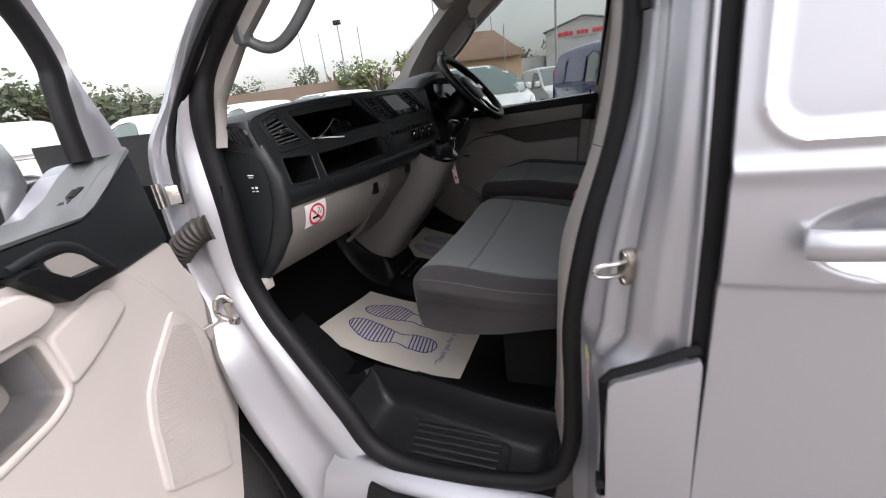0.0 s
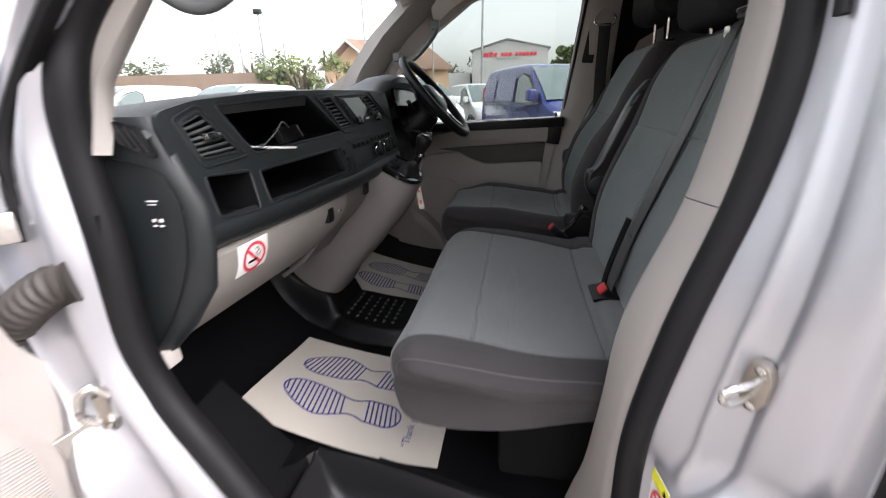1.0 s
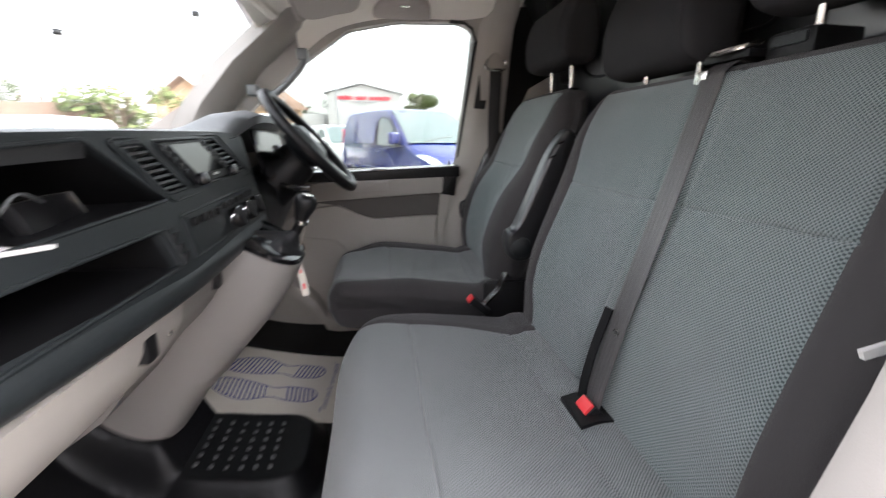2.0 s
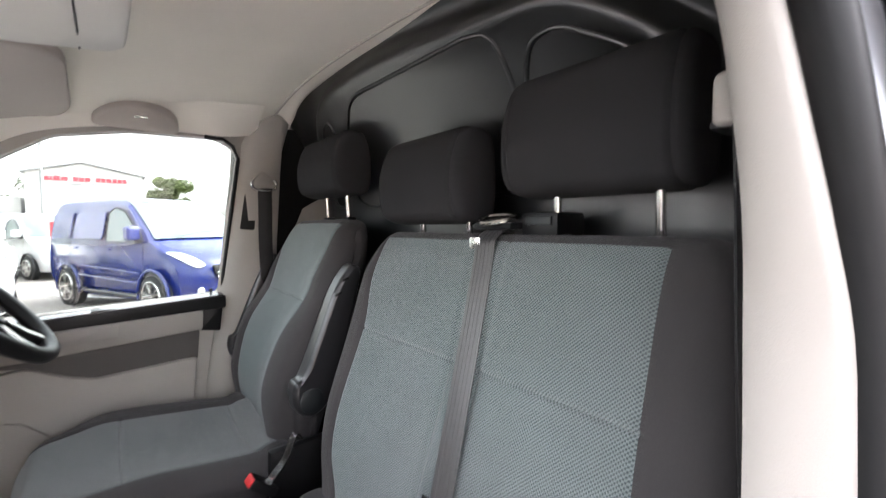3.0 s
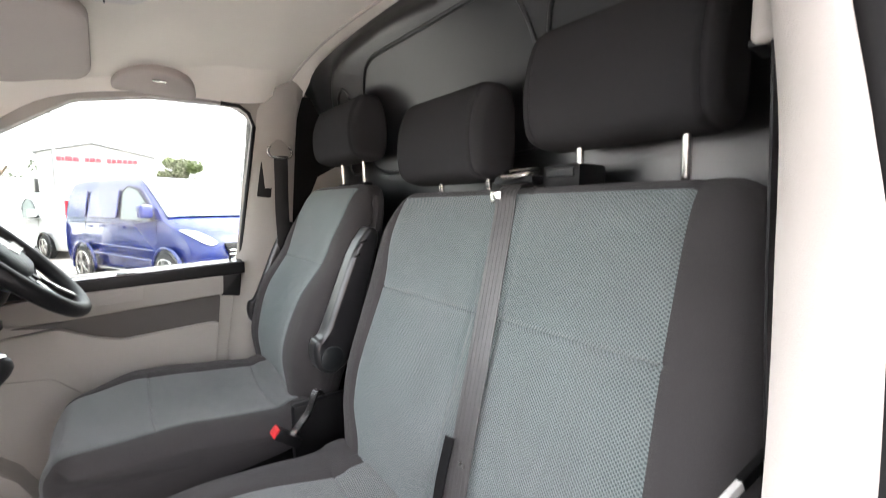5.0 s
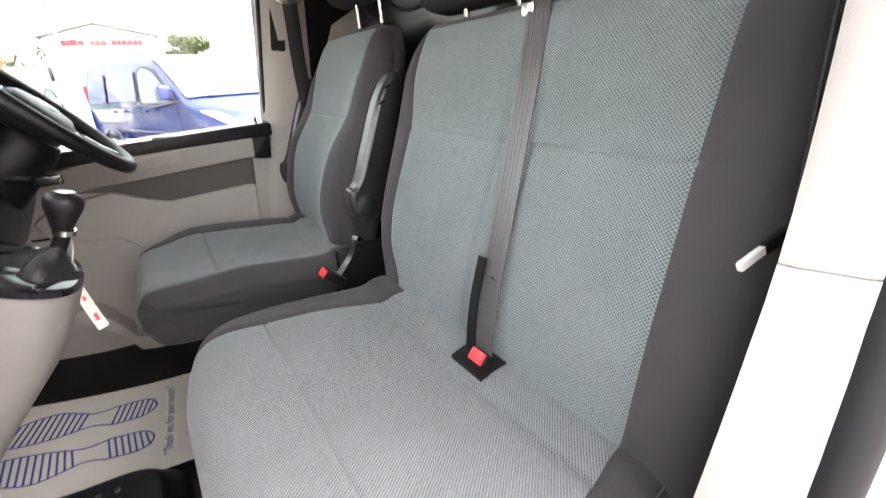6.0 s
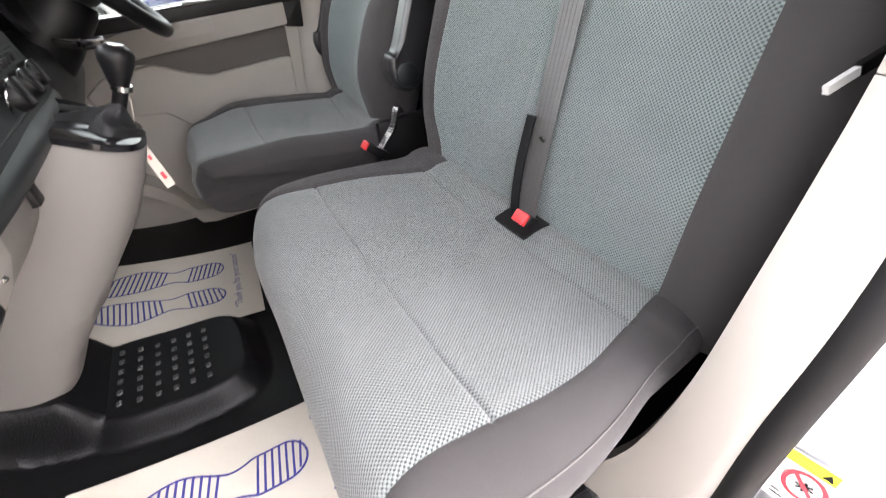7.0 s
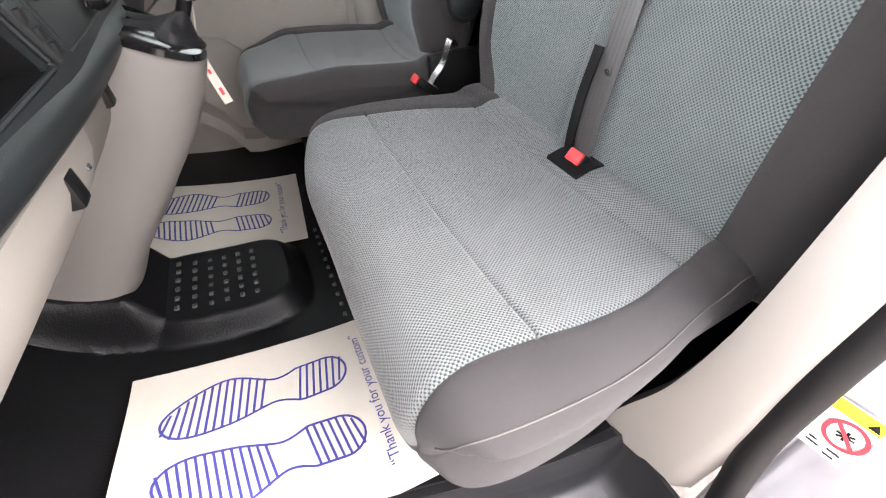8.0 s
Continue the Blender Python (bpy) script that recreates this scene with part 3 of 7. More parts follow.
def headrest(parent, x0, x1, z0, z1, y, lean=0.2):
    prof = flat([(y + 0.055, z0 + 0.02), (y + 0.066, (z0 + z1) / 2), (y + 0.045, z1 - 0.025), (y + 0.01, z1), (y - 0.045, z1 - 0.012),
                 (y - 0.06, (z0 + z1) / 2), (y - 0.05, z0 + 0.015), (y, z0)], 7)

    def dip(x, s):
        return groove(x - x0 - 0.020, 0.0035, 0.005) + groove(x1 - 0.020 - x, 0.0035, 0.005)

    made, _ = puff(prof, x0, x1, 0.026, 60, dip, lambda x, s: 0)
    rest = part("headrest", made[0], HEADCLOTH, parent, "plump black cloth headrest", 60)
    return rest


def posts(parent, xs, z0, z1, y):
    for x in xs:
        p = part("headrest_post", tube([(x, y - 0.01, z0 - 0.03), (x, y, z0), (x, y + 0.006, z1 + 0.03)], 0.0065, 12), CHROME, parent, "bright steel headrest post")
        part("collar", rbox(x - 0.016, x + 0.016, y - 0.018, y + 0.012, z0 - 0.006, z0 + 0.006, 0.004), BLACK, p)


def back_profile(top):
    k = 0.333
    f = lambda z: -1.225 - (z - 0.97) * k
    return flat([(-1.240, 0.915), (f(1.0) - 0.010, 1.0), (f(1.12) + 0.005, 1.12), (f(1.30), 1.30), (f(top - 0.06) + 0.002, top - 0.06), (f(top) - 0.012, top - 0.004),
                 (f(top) - 0.05, top + 0.006), (f(top) - 0.095, top - 0.025), (f(1.3) - 0.12, 1.30), (f(1.0) - 0.13, 1.0), (-1.33, 0.91)], 22)


def cushion_profile(front):
    return flat([(front - 0.07, 0.845), (front - 0.012, 0.87), (front, 0.92), (front - 0.018, 0.968), (front - 0.06, 0.998), (-0.94, 0.991), (-1.06, 0.972), (-1.174, 0.957),
                 (-1.212, 0.966), (-1.256, 0.960), (-1.288, 0.918), (-1.23, 0.872), (-1.08, 0.850)], 22)


# the double passenger bench
bench = thing("bench_seat", "double passenger bench seat in patterned grey-green cloth with dark borders", "seat")
bench_edges = side_edges(
    [(-1.27, -0.690), (-1.20, -0.694), (-1.14, -0.702), (-1.05, -0.725), (-0.98, -0.738), (-0.91, -0.742), (-0.85, -0.736), (-0.81, -0.718), (-0.79, -0.695), (-0.780, -0.680)],
    [(-1.25, -0.616), (-1.168, -0.630), (-1.08, -0.652), (-1.00, -0.660), (-0.93, -0.658), (-0.87, -0.656), (-0.83, -0.661), (-0.79, -0.668), (-0.780, -0.664)],
    [(-1.25, -0.082), (-1.18, -0.076), (-1.05, -0.050), (-0.94, -0.057), (-0.85, -0.060), (-0.81, -0.085), (-0.785, -0.125)],
    [(-1.27, 0.058), (-1.13, 0.056), (-1.0, 0.044), (-0.885, 0.014), (-0.83, -0.026), (-0.80, -0.070), (-0.783, -0.112)])
stitch = []
cushion(bench, ("cushion_border", "cushion_insert"), cushion_profile(-0.783), bench_edges, 0, (-0.775, 0.895), (-1.258, 0.958), 0.055, 0.045,
        ((-0.938, 0.991), (-1.174, 0.957)), (), (BORDER, RIBCLOTH), [(-1.3, 0.0), (-1.1, 0.004), (-0.95, 0.006), (-0.8, 0.0)], [(-1.3, 0.006), (-0.9, 0.006), (-0.8, 0.0)], 0.008, 96, 0.3, welt=stitch)
bench_back = side_edges(
    [(0.92, -0.712), (1.0, -0.716), (1.27, -0.708), (1.36, -0.700), (1.44, -0.692), (1.52, -0.676)],
    [(0.93, -0.618), (1.05, -0.619), (1.15, -0.617), (1.30, -0.607), (1.51, -0.603)],
    [(0.93, -0.060), (1.0, -0.042), (1.07, -0.009), (1.31, -0.006), (1.40, 0.014), (1.51, 0.028)],
    [(0.92, 0.020), (0.985, 0.046), (1.05, 0.066), (1.2, 0.075), (1.35, 0.084), (1.45, 0.080), (1.52, 0.060)])
cushion(bench, ("backrest_border", "backrest_insert"), back_profile(1.51), bench_back, 1, (-1.238, 0.925), (-1.41, 1.512), 0.045, 0.045,
        ((-1.3366, 1.305),), (-0.352, -0.283), (BORDER, CLOTH), [(0.9, 0.002), (1.2, 0.006), (1.5, 0.0)], [(0.9, 0.004), (1.2, 0.016), (1.4, 0.010), (1.5, 0.0)], 0.008, 110)
headrest(bench, -0.622, -0.330, 1.577, 1.772, -1.467)
headrest(bench, -0.228, 0.060, 1.535, 1.728, -1.467)
posts(bench, (-0.57, -0.411), 1.512, 1.60, -1.466)
posts(bench, (-0.206, -0.052), 1.512, 1.56, -1.462)
# box coloured as dark as the shade it stands in
part("seat_box", rbox(-0.60, 0.03, -1.28, -0.99, 0.625, 0.875, 0.02), SHADOWCLOTH, bench, "carpeted box under the bench, blackened for the shade below the cushion")

# pale stitching along the outer edge of the cushion
part("piping", tube(stitch, 0.0009, 6), material("pale_piping", (0.085, 0.08, 0.077), 0.9, grain=0.2), bench, "pale stitched piping")
part("buckle_well", slab([[(x, -1.186, 0.9612), (x, -1.198, 0.9645), (x, -1.214, 0.9685), (x, -1.236, 0.9675), (x, -1.250, 0.9640)] for x in (-0.408, -0.367, -0.328)], 0.006, (0, 0, -1)), BLACK, bench, "black opening for the buckle")
TAB = material("worn_pale_alloy", (0.75, 0.74, 0.72), 0.5, 0.35, mottle=0.1, mottle_size=40)
# locking handle on the outer edge of the backrest
part("release_strap", ribbon([(-0.714, -1.300, 1.271), (-0.711, -1.284, 1.265), (-0.7065, -1.262, 1.257)], 0.010, 0.005, (0.2, 0.3, 1)), BLACK, bench, "black release strap")
part("release_tab", ribbon([(-0.7070, -1.264, 1.2575), (-0.704, -1.250, 1.252), (-0.701, -1.236, 1.246)], 0.0075, 0.004, (0.2, 0.3, 1)), TAB, bench, "bright release tab")
part("pivot", rbox(-0.732, -0.712, -1.345, -1.308, 1.222, 1.25, 0.004), BLACK, bench)

# the driver's seat
driver = thing("driver_seat", "single driver seat in patterned grey-green cloth with folding armrest", "seat")
driver_edges = side_edges(
    [(-1.27, 0.205), (-0.87, 0.203), (-0.79, 0.212), (-0.74, 0.236), (-0.71, 0.270)],
    [(-1.25, 0.292), (-1.2, 0.286), (-1.06, 0.268), (-0.92, 0.260), (-0.80, 0.258), (-0.74, 0.272), (-0.71, 0.300)],
    [(-1.25, 0.585), (-1.14, 0.578), (-0.97, 0.568), (-0.83, 0.583), (-0.77, 0.580), (-0.71, 0.540)],
    [(-1.27, 0.690), (-0.99, 0.692), (-0.86, 0.682), (-0.79, 0.655), (-0.74, 0.612), (-0.71, 0.570)])
cushion(driver, ("cushion_border", "cushion_insert"), cushion_profile(-0.710), driver_edges, 0, (-0.705, 0.885), (-1.258, 0.958), 0.06, 0.05,
        ((-0.907, 0.993), (-1.174, 0.957)), (), (BORDER, RIBCLOTH), [(-1.3, 0.006), (-1.0, 0.010), (-0.8, 0.0)], [(-1.3, 0.026), (-1.1, 0.034), (-0.9, 0.028), (-0.78, 0.0)], 0.014, 70, 0.25,
        ((0.55, 0.36, 0.012, 0.005), (0.42, 0.40, 0.016, 0.005), (0.62, 0.43, 0.012, 0.004)))
driver_back = side_edges(
    [(0.92, 0.268), (1.0, 0.258), (1.1, 0.240), (1.2, 0.228), (1.33, 0.226), (1.45, 0.240), (1.55, 0.268)],
    [(0.93, 0.335), (1.0, 0.380), (1.08, 0.396), (1.2, 0.376), (1.32, 0.336), (1.42, 0.318), (1.55, 0.306)],
    [(0.93, 0.590), (1.0, 0.625), (1.08, 0.648), (1.17, 0.664), (1.32, 0.650), (1.40, 0.660), (1.47, 0.682), (1.55, 0.668)],
    [(0.92, 0.700), (1.0, 0.742), (1.1, 0.765), (1.2, 0.768), (1.3, 0.758), (1.4, 0.738), (1.48, 0.722), (1.55, 0.690)])
cushion(driver, ("backrest_border", "backrest_insert"), back_profile(1.545), driver_back, 1, (-1.238, 0.925), (-1.425, 1.545), 0.06, 0.055,
        ((-1.342, 1.32),), (), (BORDER, CLOTH), [(0.9, 0.010), (1.08, 0.040), (1.2, 0.042), (1.36, 0.016), (1.5, 0.0)], [(0.9, 0.012), (1.08, 0.046), (1.2, 0.050), (1.36, 0.018), (1.5, 0.0)], 0.008, 70)
headrest(driver, 0.300, 0.622, 1.625, 1.815, -1.478)
posts(driver, (0.366, 0.517), 1.555, 1.65, -1.485)
# base darkened in colour for the shade under the cushion
part("seat_box", rbox(0.25, 0.70, -1.28, -0.84, 0.625, 0.852, 0.02), SHADOWCLOTH, driver, "base under the driver seat, blackened for the shade below the cushion")


def armrest(x0, x1, dy=0.0):
    """A folded-up armrest beside the backrest: a slim bar on a round pivot."""
    bar = flat([(-1.242, 1.150), (-1.262, 1.165), (-1.300, 1.255), (-1.345, 1.365), (-1.380, 1.418), (-1.398, 1.432), (-1.418, 1.420), (-1.416, 1.38), (-1.385, 1.26), (-1.352, 1.15), (-1.325, 1.085), (-1.285, 1.060), (-1.248, 1.078), (-1.236, 1.115)], 6)
    bar = [(y + dy, z) for y, z in bar]
    made, _ = puff(bar, x0, x1, 0.014, 8, lambda x, s: 0.0, lambda x, s: 0)
    arm = part("armrest", made[0], material("satin_black_plastic", (0.016, 0.016, 0.017), 0.30, mottle=0.1, mottle_size=12, rough_var=0.06, spec=0.6), driver, "folded black armrest", 50)
    for y, z in ((-1.372, 1.398), (-1.352, 1.362)):
        part("trim_clip", rbox(x0 - 0.0015, x1 + 0.0015, -0.004, 0.014, -0.003, 0.003, 0.002, m=Matrix.Translation((0, y + dy - 0.006, z)) @ Matrix.Rotation(radians(-24), 4, "X")), BLACK, arm)
    part("pivot_cap", disc(0.030, 0.006, 28, 0.003, Matrix.Translation((x0 + 0.002, -1.278 + dy, 1.105)) @ Matrix.Rotation(radians(-90), 4, "Y")), DARK, arm, "round pivot cap")


armrest(0.165, 0.222)
armrest(0.752, 0.790, 0.02)
part("recliner_cover", rbox(0.175, 0.205, -1.33, -1.18, 0.86, 1.0, 0.012), BLACK, driver)
part("plinth", slab([[(0.20, y, z), (0.195, y, z - 0.05), (0.185, y + 0.0, 0.63)] for y, z in ((-0.83, 0.70), (-0.88, 0.77), (-0.97, 0.80), (-1.25, 0.82))], 0.02, (1, 0, 0)), STONE, driver, "beige-grey seat plinth cover")


# ---- seat belts ----
def buckle(name, x, y, z, tilt, label):
    b = thing(name, label, "seat belt")
    m = Matrix.Translation((x, y, z)) @ Matrix.Rotation(radians(tilt), 4, "X")
    part("housing", rbox(-0.02, 0.02, -0.012, 0.012, -0.055, 0.012, 0.005, m=m), BLACK, b)
    part("button", rbox(-0.016, 0.016, -0.011, 0.0105, 0.008, 0.017, 0.003, m=m), RED, b, "red push button")
    return b


buckle("belt_buckle", -0.372, -1.218, 0.965, -48, "black belt buckle with a red button in the bench")
bk2 = buckle("belt_buckle", 0.176, -1.145, 0.945, -50, "black belt buckle with a red button beside the driver seat")
part("stalk", ribbon(spline([(0.172, -1.165, 0.925), (0.168, -1.19, 0.955), (0.166, -1.215, 0.985), (0.168, -1.235, 1.03), (0.172, -1.25, 1.015)], 4), 0.018, 0.004, (1, 0.6, 0)), CHROME, bk2, "bent bright steel stalk")
centre_belt = thing("centre_seat_belt", "grey webbing belt hanging down the bench backrest", "seat belt")
bl = [(-0.30, -1.475, 1.512), (-0.302, -1.44, 1.524), (-0.305, -1.408, 1.508), (-0.312, -1.392, 1.465), (-0.33, -1.334, 1.30), (-0.35, -1.274, 1.14), (-0.360, -1.244, 1.05), (-0.365, -1.228, 0.99), (-0.368, -1.222, 0.955)]
part("webbing", ribbon(spline(bl, 8), 0.046, 0.0016), WEBBING, centre_belt, "grey woven webbing")
for k in range(5):
    part("webbing_rib", ribbon([p + Vector((-0.017 + 0.0085 * k, 0.0006, 0.0008)) for p in spline(bl, 8)], 0.0045, 0.0012), WEBBING, centre_belt)
part("webbing", ribbon(spline([(-0.335, -1.256, 1.13), (-0.333, -1.238, 1.06), (-0.34, -1.222, 1.0), (-0.345, -1.216, 0.955)], 6), 0.016, 0.003, (1, 0.35, 0)), BLACK, centre_belt, "folded black webbing")
part("stop_button", disc(0.0065, 0.004, 14, 0.002, Matrix.Translation((-0.362, -1.2545, 1.098)) @ Matrix.Rotation(radians(72), 4, "X")), CHROME, centre_belt, "small round stop button")
guide = part("belt_guide", rbox(-0.345, -0.255, -1.50, -1.425, 1.525, 1.538, 0.005), BLACK, centre_belt, "black belt outlet with chrome loop")
part("loop", tube(spline([(-0.335, -1.43, 1.542), (-0.30, -1.41, 1.536), (-0.265, -1.43, 1.542), (-0.27, -1.46, 1.55), (-0.33, -1.46, 1.55)], 5, True), 0.0045, 8, True), CHROME, guide)
part("tongue", rbox(-0.296, -0.270, -1.405, -1.401, 1.492, 1.512, 0.002, m=Matrix.Identity(4)), CHROME, guide)
part("cover", rbox(-0.42, -0.345, -1.53, -1.45, 1.512, 1.555, 0.010), BLACK, guide, "black belt reel cover")
part("slot", rbox(-0.41, -0.357, -1.452, -1.446, 1.533, 1.548, 0.003), DARK, guide)


def pillar_belt(side, x, pts, label):
    b = thing("pillar_seat_belt", label, "seat belt")
    part("webbing", ribbon(spline(pts, 8), 0.046, 0.0016, (0.15 * side, 1, 0)), BLACK, b)
    if side > 0:
        cap = [(-1.300, 1.670), (-1.307, 1.698), (-1.326, 1.720), (-1.342, 1.720), (-1.362, 1.702), (-1.372, 1.674), (-1.364, 1.664), (-1.310, 1.662)]
        g = part("anchor_cover", prism(round_poly(cap, 0.010), 0.020, lambda y, z, w: (0.728 - w, y, z), 0.005), STONE, b, "pale grey rounded belt anchor cover")
        part("loop", tube(spline([(0.716, -1.306, 1.698), (0.714, -1.297, 1.686), (0.713, -1.297, 1.670), (0.712, -1.308, 1.659), (0.711, -1.336, 1.656), (0.712, -1.364, 1.659), (0.713, -1.376, 1.670), (0.714, -1.376, 1.686), (0.716, -1.368, 1.696)], 4), 0.0042, 8), CHROME, g, "bright metal belt loop")
        return b
    g = part("anchor_cover", rbox(x - 0.011, x + 0.011, pts[0][1] - 0.026, pts[0][1] + 0.026, pts[0][2] - 0.020, pts[0][2] + 0.022, 0.010, 5), PILLAR, b, "pale rounded anchor cover")
    part("slot", rbox(x - 0.0125, x + 0.0125, pts[0][1] - 0.020, pts[0][1] + 0.020, pts[0][2] - 0.02, pts[0][2] - 0.014, 0.002), BLACK, g)
    return b


pillar_belt(1, 0.728, [(0.711, -1.338, 1.664), (0.722, -1.341, 1.60), (0.744, -1.346, 1.45), (0.755, -1.36, 1.2), (0.765, -1.38, 0.9), (0.77, -1.38, 0.75)], "black seat belt on the driver side pillar")
pillar_belt(-1, -0.703, [(-0.703, -1.28, 1.625), (-0.706, -1.282, 1.55), (-0.712, -1.282, 1.40), (-0.725, -1.27, 1.22), (-0.735, -1.25, 1.0), (-0.74, -1.24, 0.85)], "black seat belt behind the passenger pillar trim")

# ---- paper floor mats ----
def sole_sides(q, flip):
    """Left and right edge of a shoe print, q metres from the heel's end."""
    c = lerp([(0, 0.0), (0.10, 0.004), (0.20, -0.004), (0.31, 0.014)], q) * flip
    if q < 0.04:
        w = 0.037 * math.sqrt(max(0, 1 - ((0.04 - q) / 0.04) ** 2))
    elif q < 0.09:
        w = 0.037
    elif q < 0.13:
        w = 0.037 - 0.012 * math.sin((q - 0.09) / 0.04 * math.pi / 2)
    elif q < 0.215:
        w = 0.025 + 0.024 * math.sin((q - 0.13) / 0.085 * math.pi / 2) ** 1.5
    else:
        w = 0.049 * math.sqrt(max(0, 1 - ((q - 0.215) / 0.095) ** 2))
    return c - w, c + w


def flat_strokes(lines, wide, put, lift):
    """Ink strokes: thin bands along 2D lines, laid on a surface."""
    bm = bmesh.new()
    for line in lines:
        P = [Vector((a, b, 0)) for a, b in line]
        rows = []
        for i, p in enumerate(P):
            d = (P[min(i + 1, len(P) - 1)] - P[max(i - 1, 0)]).normalized()
            s = Vector((-d.y, d.x, 0)) * wide / 2
            rows.append([put(*(p - s).xy, lift), put(*(p + s).xy, lift)])
        faces_from(bm, rows)
    return bm


def writing(text, size, put, wide=None):
    """Letters of the built-in font as a flat mesh, laid on a surface by put(u, v)."""
    cu = bpy.data.curves.new("writing", "FONT")
    cu.body, cu.size = text, size
    ob = bpy.data.objects.new("writing", cu)
    scene.collection.objects.link(ob)
    bpy.context.view_layer.update()
    me = ob.evaluated_get(bpy.context.evaluated_depsgraph_get()).to_mesh()
    bm = bmesh.new()
    bm.from_mesh(me)
    ob.evaluated_get(bpy.context.evaluated_depsgraph_get()).to_mesh_clear()
    bpy.data.objects.remove(ob)
    xs = [v.co.x for v in bm.verts]
    k = wide / (max(xs) - min(xs)) if wide else 1
    for v in bm.verts:
        v.co = Vector(put((v.co.x - min(xs)) * k, v.co.y))
    return bm


def paper_mat(origin, turn, height, label, shift=0.0):
    """A cream paper mat with two printed soles; height(x, y) is how it lies, shift moves the print along it."""
    c, s = math.cos(radians(turn)), math.sin(radians(turn))

    def put(a, b, lift=0.0):
        x, y = origin[0] + a * c - b * s, origin[1] + a * s + b * c
        return (x, y, height(x, y) + lift)

    mat = thing("paper_floor_mat", label, "floor mat", "paper floor mats")
    part("sheet", slab([[put(0.37 * i / 16, 0.48 * j / 28) for i in range(17)] for j in range(29)], -0.0008, (0, 0, 1)), PAPER, mat, "", 60)
    for a0, flip in ((0.125, 1), (0.262, -1)):
        qs = [0.31 * (0.5 - 0.5 * math.cos(math.pi * i / 60)) for i in range(61)]
        edge = [sole_sides(q, flip) for q in qs]
        lines = [[(a0 + e[0], 0.118 + shift + q) for e, q in zip(edge, qs)], [(a0 + e[1], 0.118 + shift + q) for e, q in zip(edge, qs)]]
        for q in [0.012 + 0.0125 * i for i in range(7)] + [0.152 + 0.0125 * i for i in range(13)]:
            e = sole_sides(q, flip)
            slant = 0.006 * flip
            lines.append([(a0 + e[0] + (e[1] - e[0]) * t / 6, 0.118 + shift + q + slant * (t / 3 - 1)) for t in range(7)])
        part("sole_print", flat_strokes(lines, 0.0042, put, 0.0012), INK, mat, "striped blue shoe-sole print")
    part("writing", writing("\u201cThank you for your custom\u201d", 0.027, lambda u, v: put(0.045 + u, 0.078 + shift + v, 0.0012), 0.285), INK, mat, "blue printed line of thanks")
    return mat


def rise(x, y):
    lift = lerp([(-0.62, 0.100), (-0.22, 0.058), (0.2, 0.060)], x)
    return 0.6245 + (lift * ((y + 0.80) / 0.41) ** 1.7 if y > -0.80 else 0) + 0.002 * math.sin(x * 14)


paper_mat((-0.600, -0.860), 0, rise, "cream paper floor mat with blue sole prints, curling up in front")
paper_mat((0.104, -0.752), -4, lambda x, y: rise(x, y) + 0.0005, "cream paper floor mat with blue sole prints before the driver seat", -0.028)

# raised studs of the rubber floor, their glints painted as a paler grey
for i in range(6):
    for j in range(6):
        x, y = -0.094 + 0.030 * i, -0.615 + 0.031 * j
        part("rubber_stud", rbox(x - 0.006, x + 0.006, y - 0.0045, y + 0.0045, floor_z(x, y) - 0.002, floor_z(x, y) + 0.0035, 0.0015, 1), PADTOP, floor)
for i in range(11):
    for j in range(2):
        x, y = -0.20 + 0.034 * i - 0.010 * j, -0.775 - 0.030 * j
        part("rubber_stud", rbox(x - 0.006, x + 0.006, y - 0.0045, y + 0.0045, 0.6185, 0.6235, 0.0015, 1), PADTOP, floor)

# ---- dashboard ----
dash = thing("dashboard", "dark grey plastic dashboard with open trays above a beige-grey glovebox", "dashboard")


BEND = [(-0.80, 0.052), (-0.70, 0.042), (-0.60, 0.030), (-0.47, 0.014), (-0.30, 0.0), (-0.10, 0.0), (0.10, 0.012), (0.20, 0.022)]


def fascia(x, z, w=0.0):
    """The sloping, gently bowed face of the dashboard; w goes into it."""
    return (x, -0.585 - 0.2 * (1.324 - z) + glide(BEND, x) + w, z - 0.2 * w)


rows = []
for i in range(61):
    x = -0.785 + 1.585 * i / 60
    yb = fascia(x, 1.405)[1]
    drop = glide([(-0.80, -0.026), (-0.74, -0.022), (-0.69, -0.012), (-0.55, -0.002), (-0.36, 0.004), (0.0, 0.008), (0.8, 0.0)], x)
    end = 1 - max(0, (abs(x) - 0.70) / 0.10) ** 2 * 0.22
    hood = math.exp(-((x - 0.43) / 0.27) ** 6)
    rows.append([Vector((x, y, 1.22 + (z + (drop if y < -0.3 else 0) - 1.22) * end)) for y, z in
                 [(0.28, 1.24), (0.20, 1.325), (0.0, 1.352), (-0.2, 1.375), (yb + 0.14, 1.398 + 0.03 * hood), (yb + 0.08, 1.404 + 0.055 * hood), (yb + 0.03 - 0.02 * hood, 1.408 + 0.06 * hood),
                  (yb + 0.006 - 0.04 * hood, 1.402 + 0.055 * hood), (yb - 0.04 * hood, 1.393 + 0.045 * hood), (yb + 0.02 - 0.02 * hood, 1.375 + 0.045 * hood)]])
# paler than the fascia: the windscreen's reflection is in the pad's colour
part("top_pad", slab(rows, -0.012), PADTOP, dash, "soft grained top pad", 50)
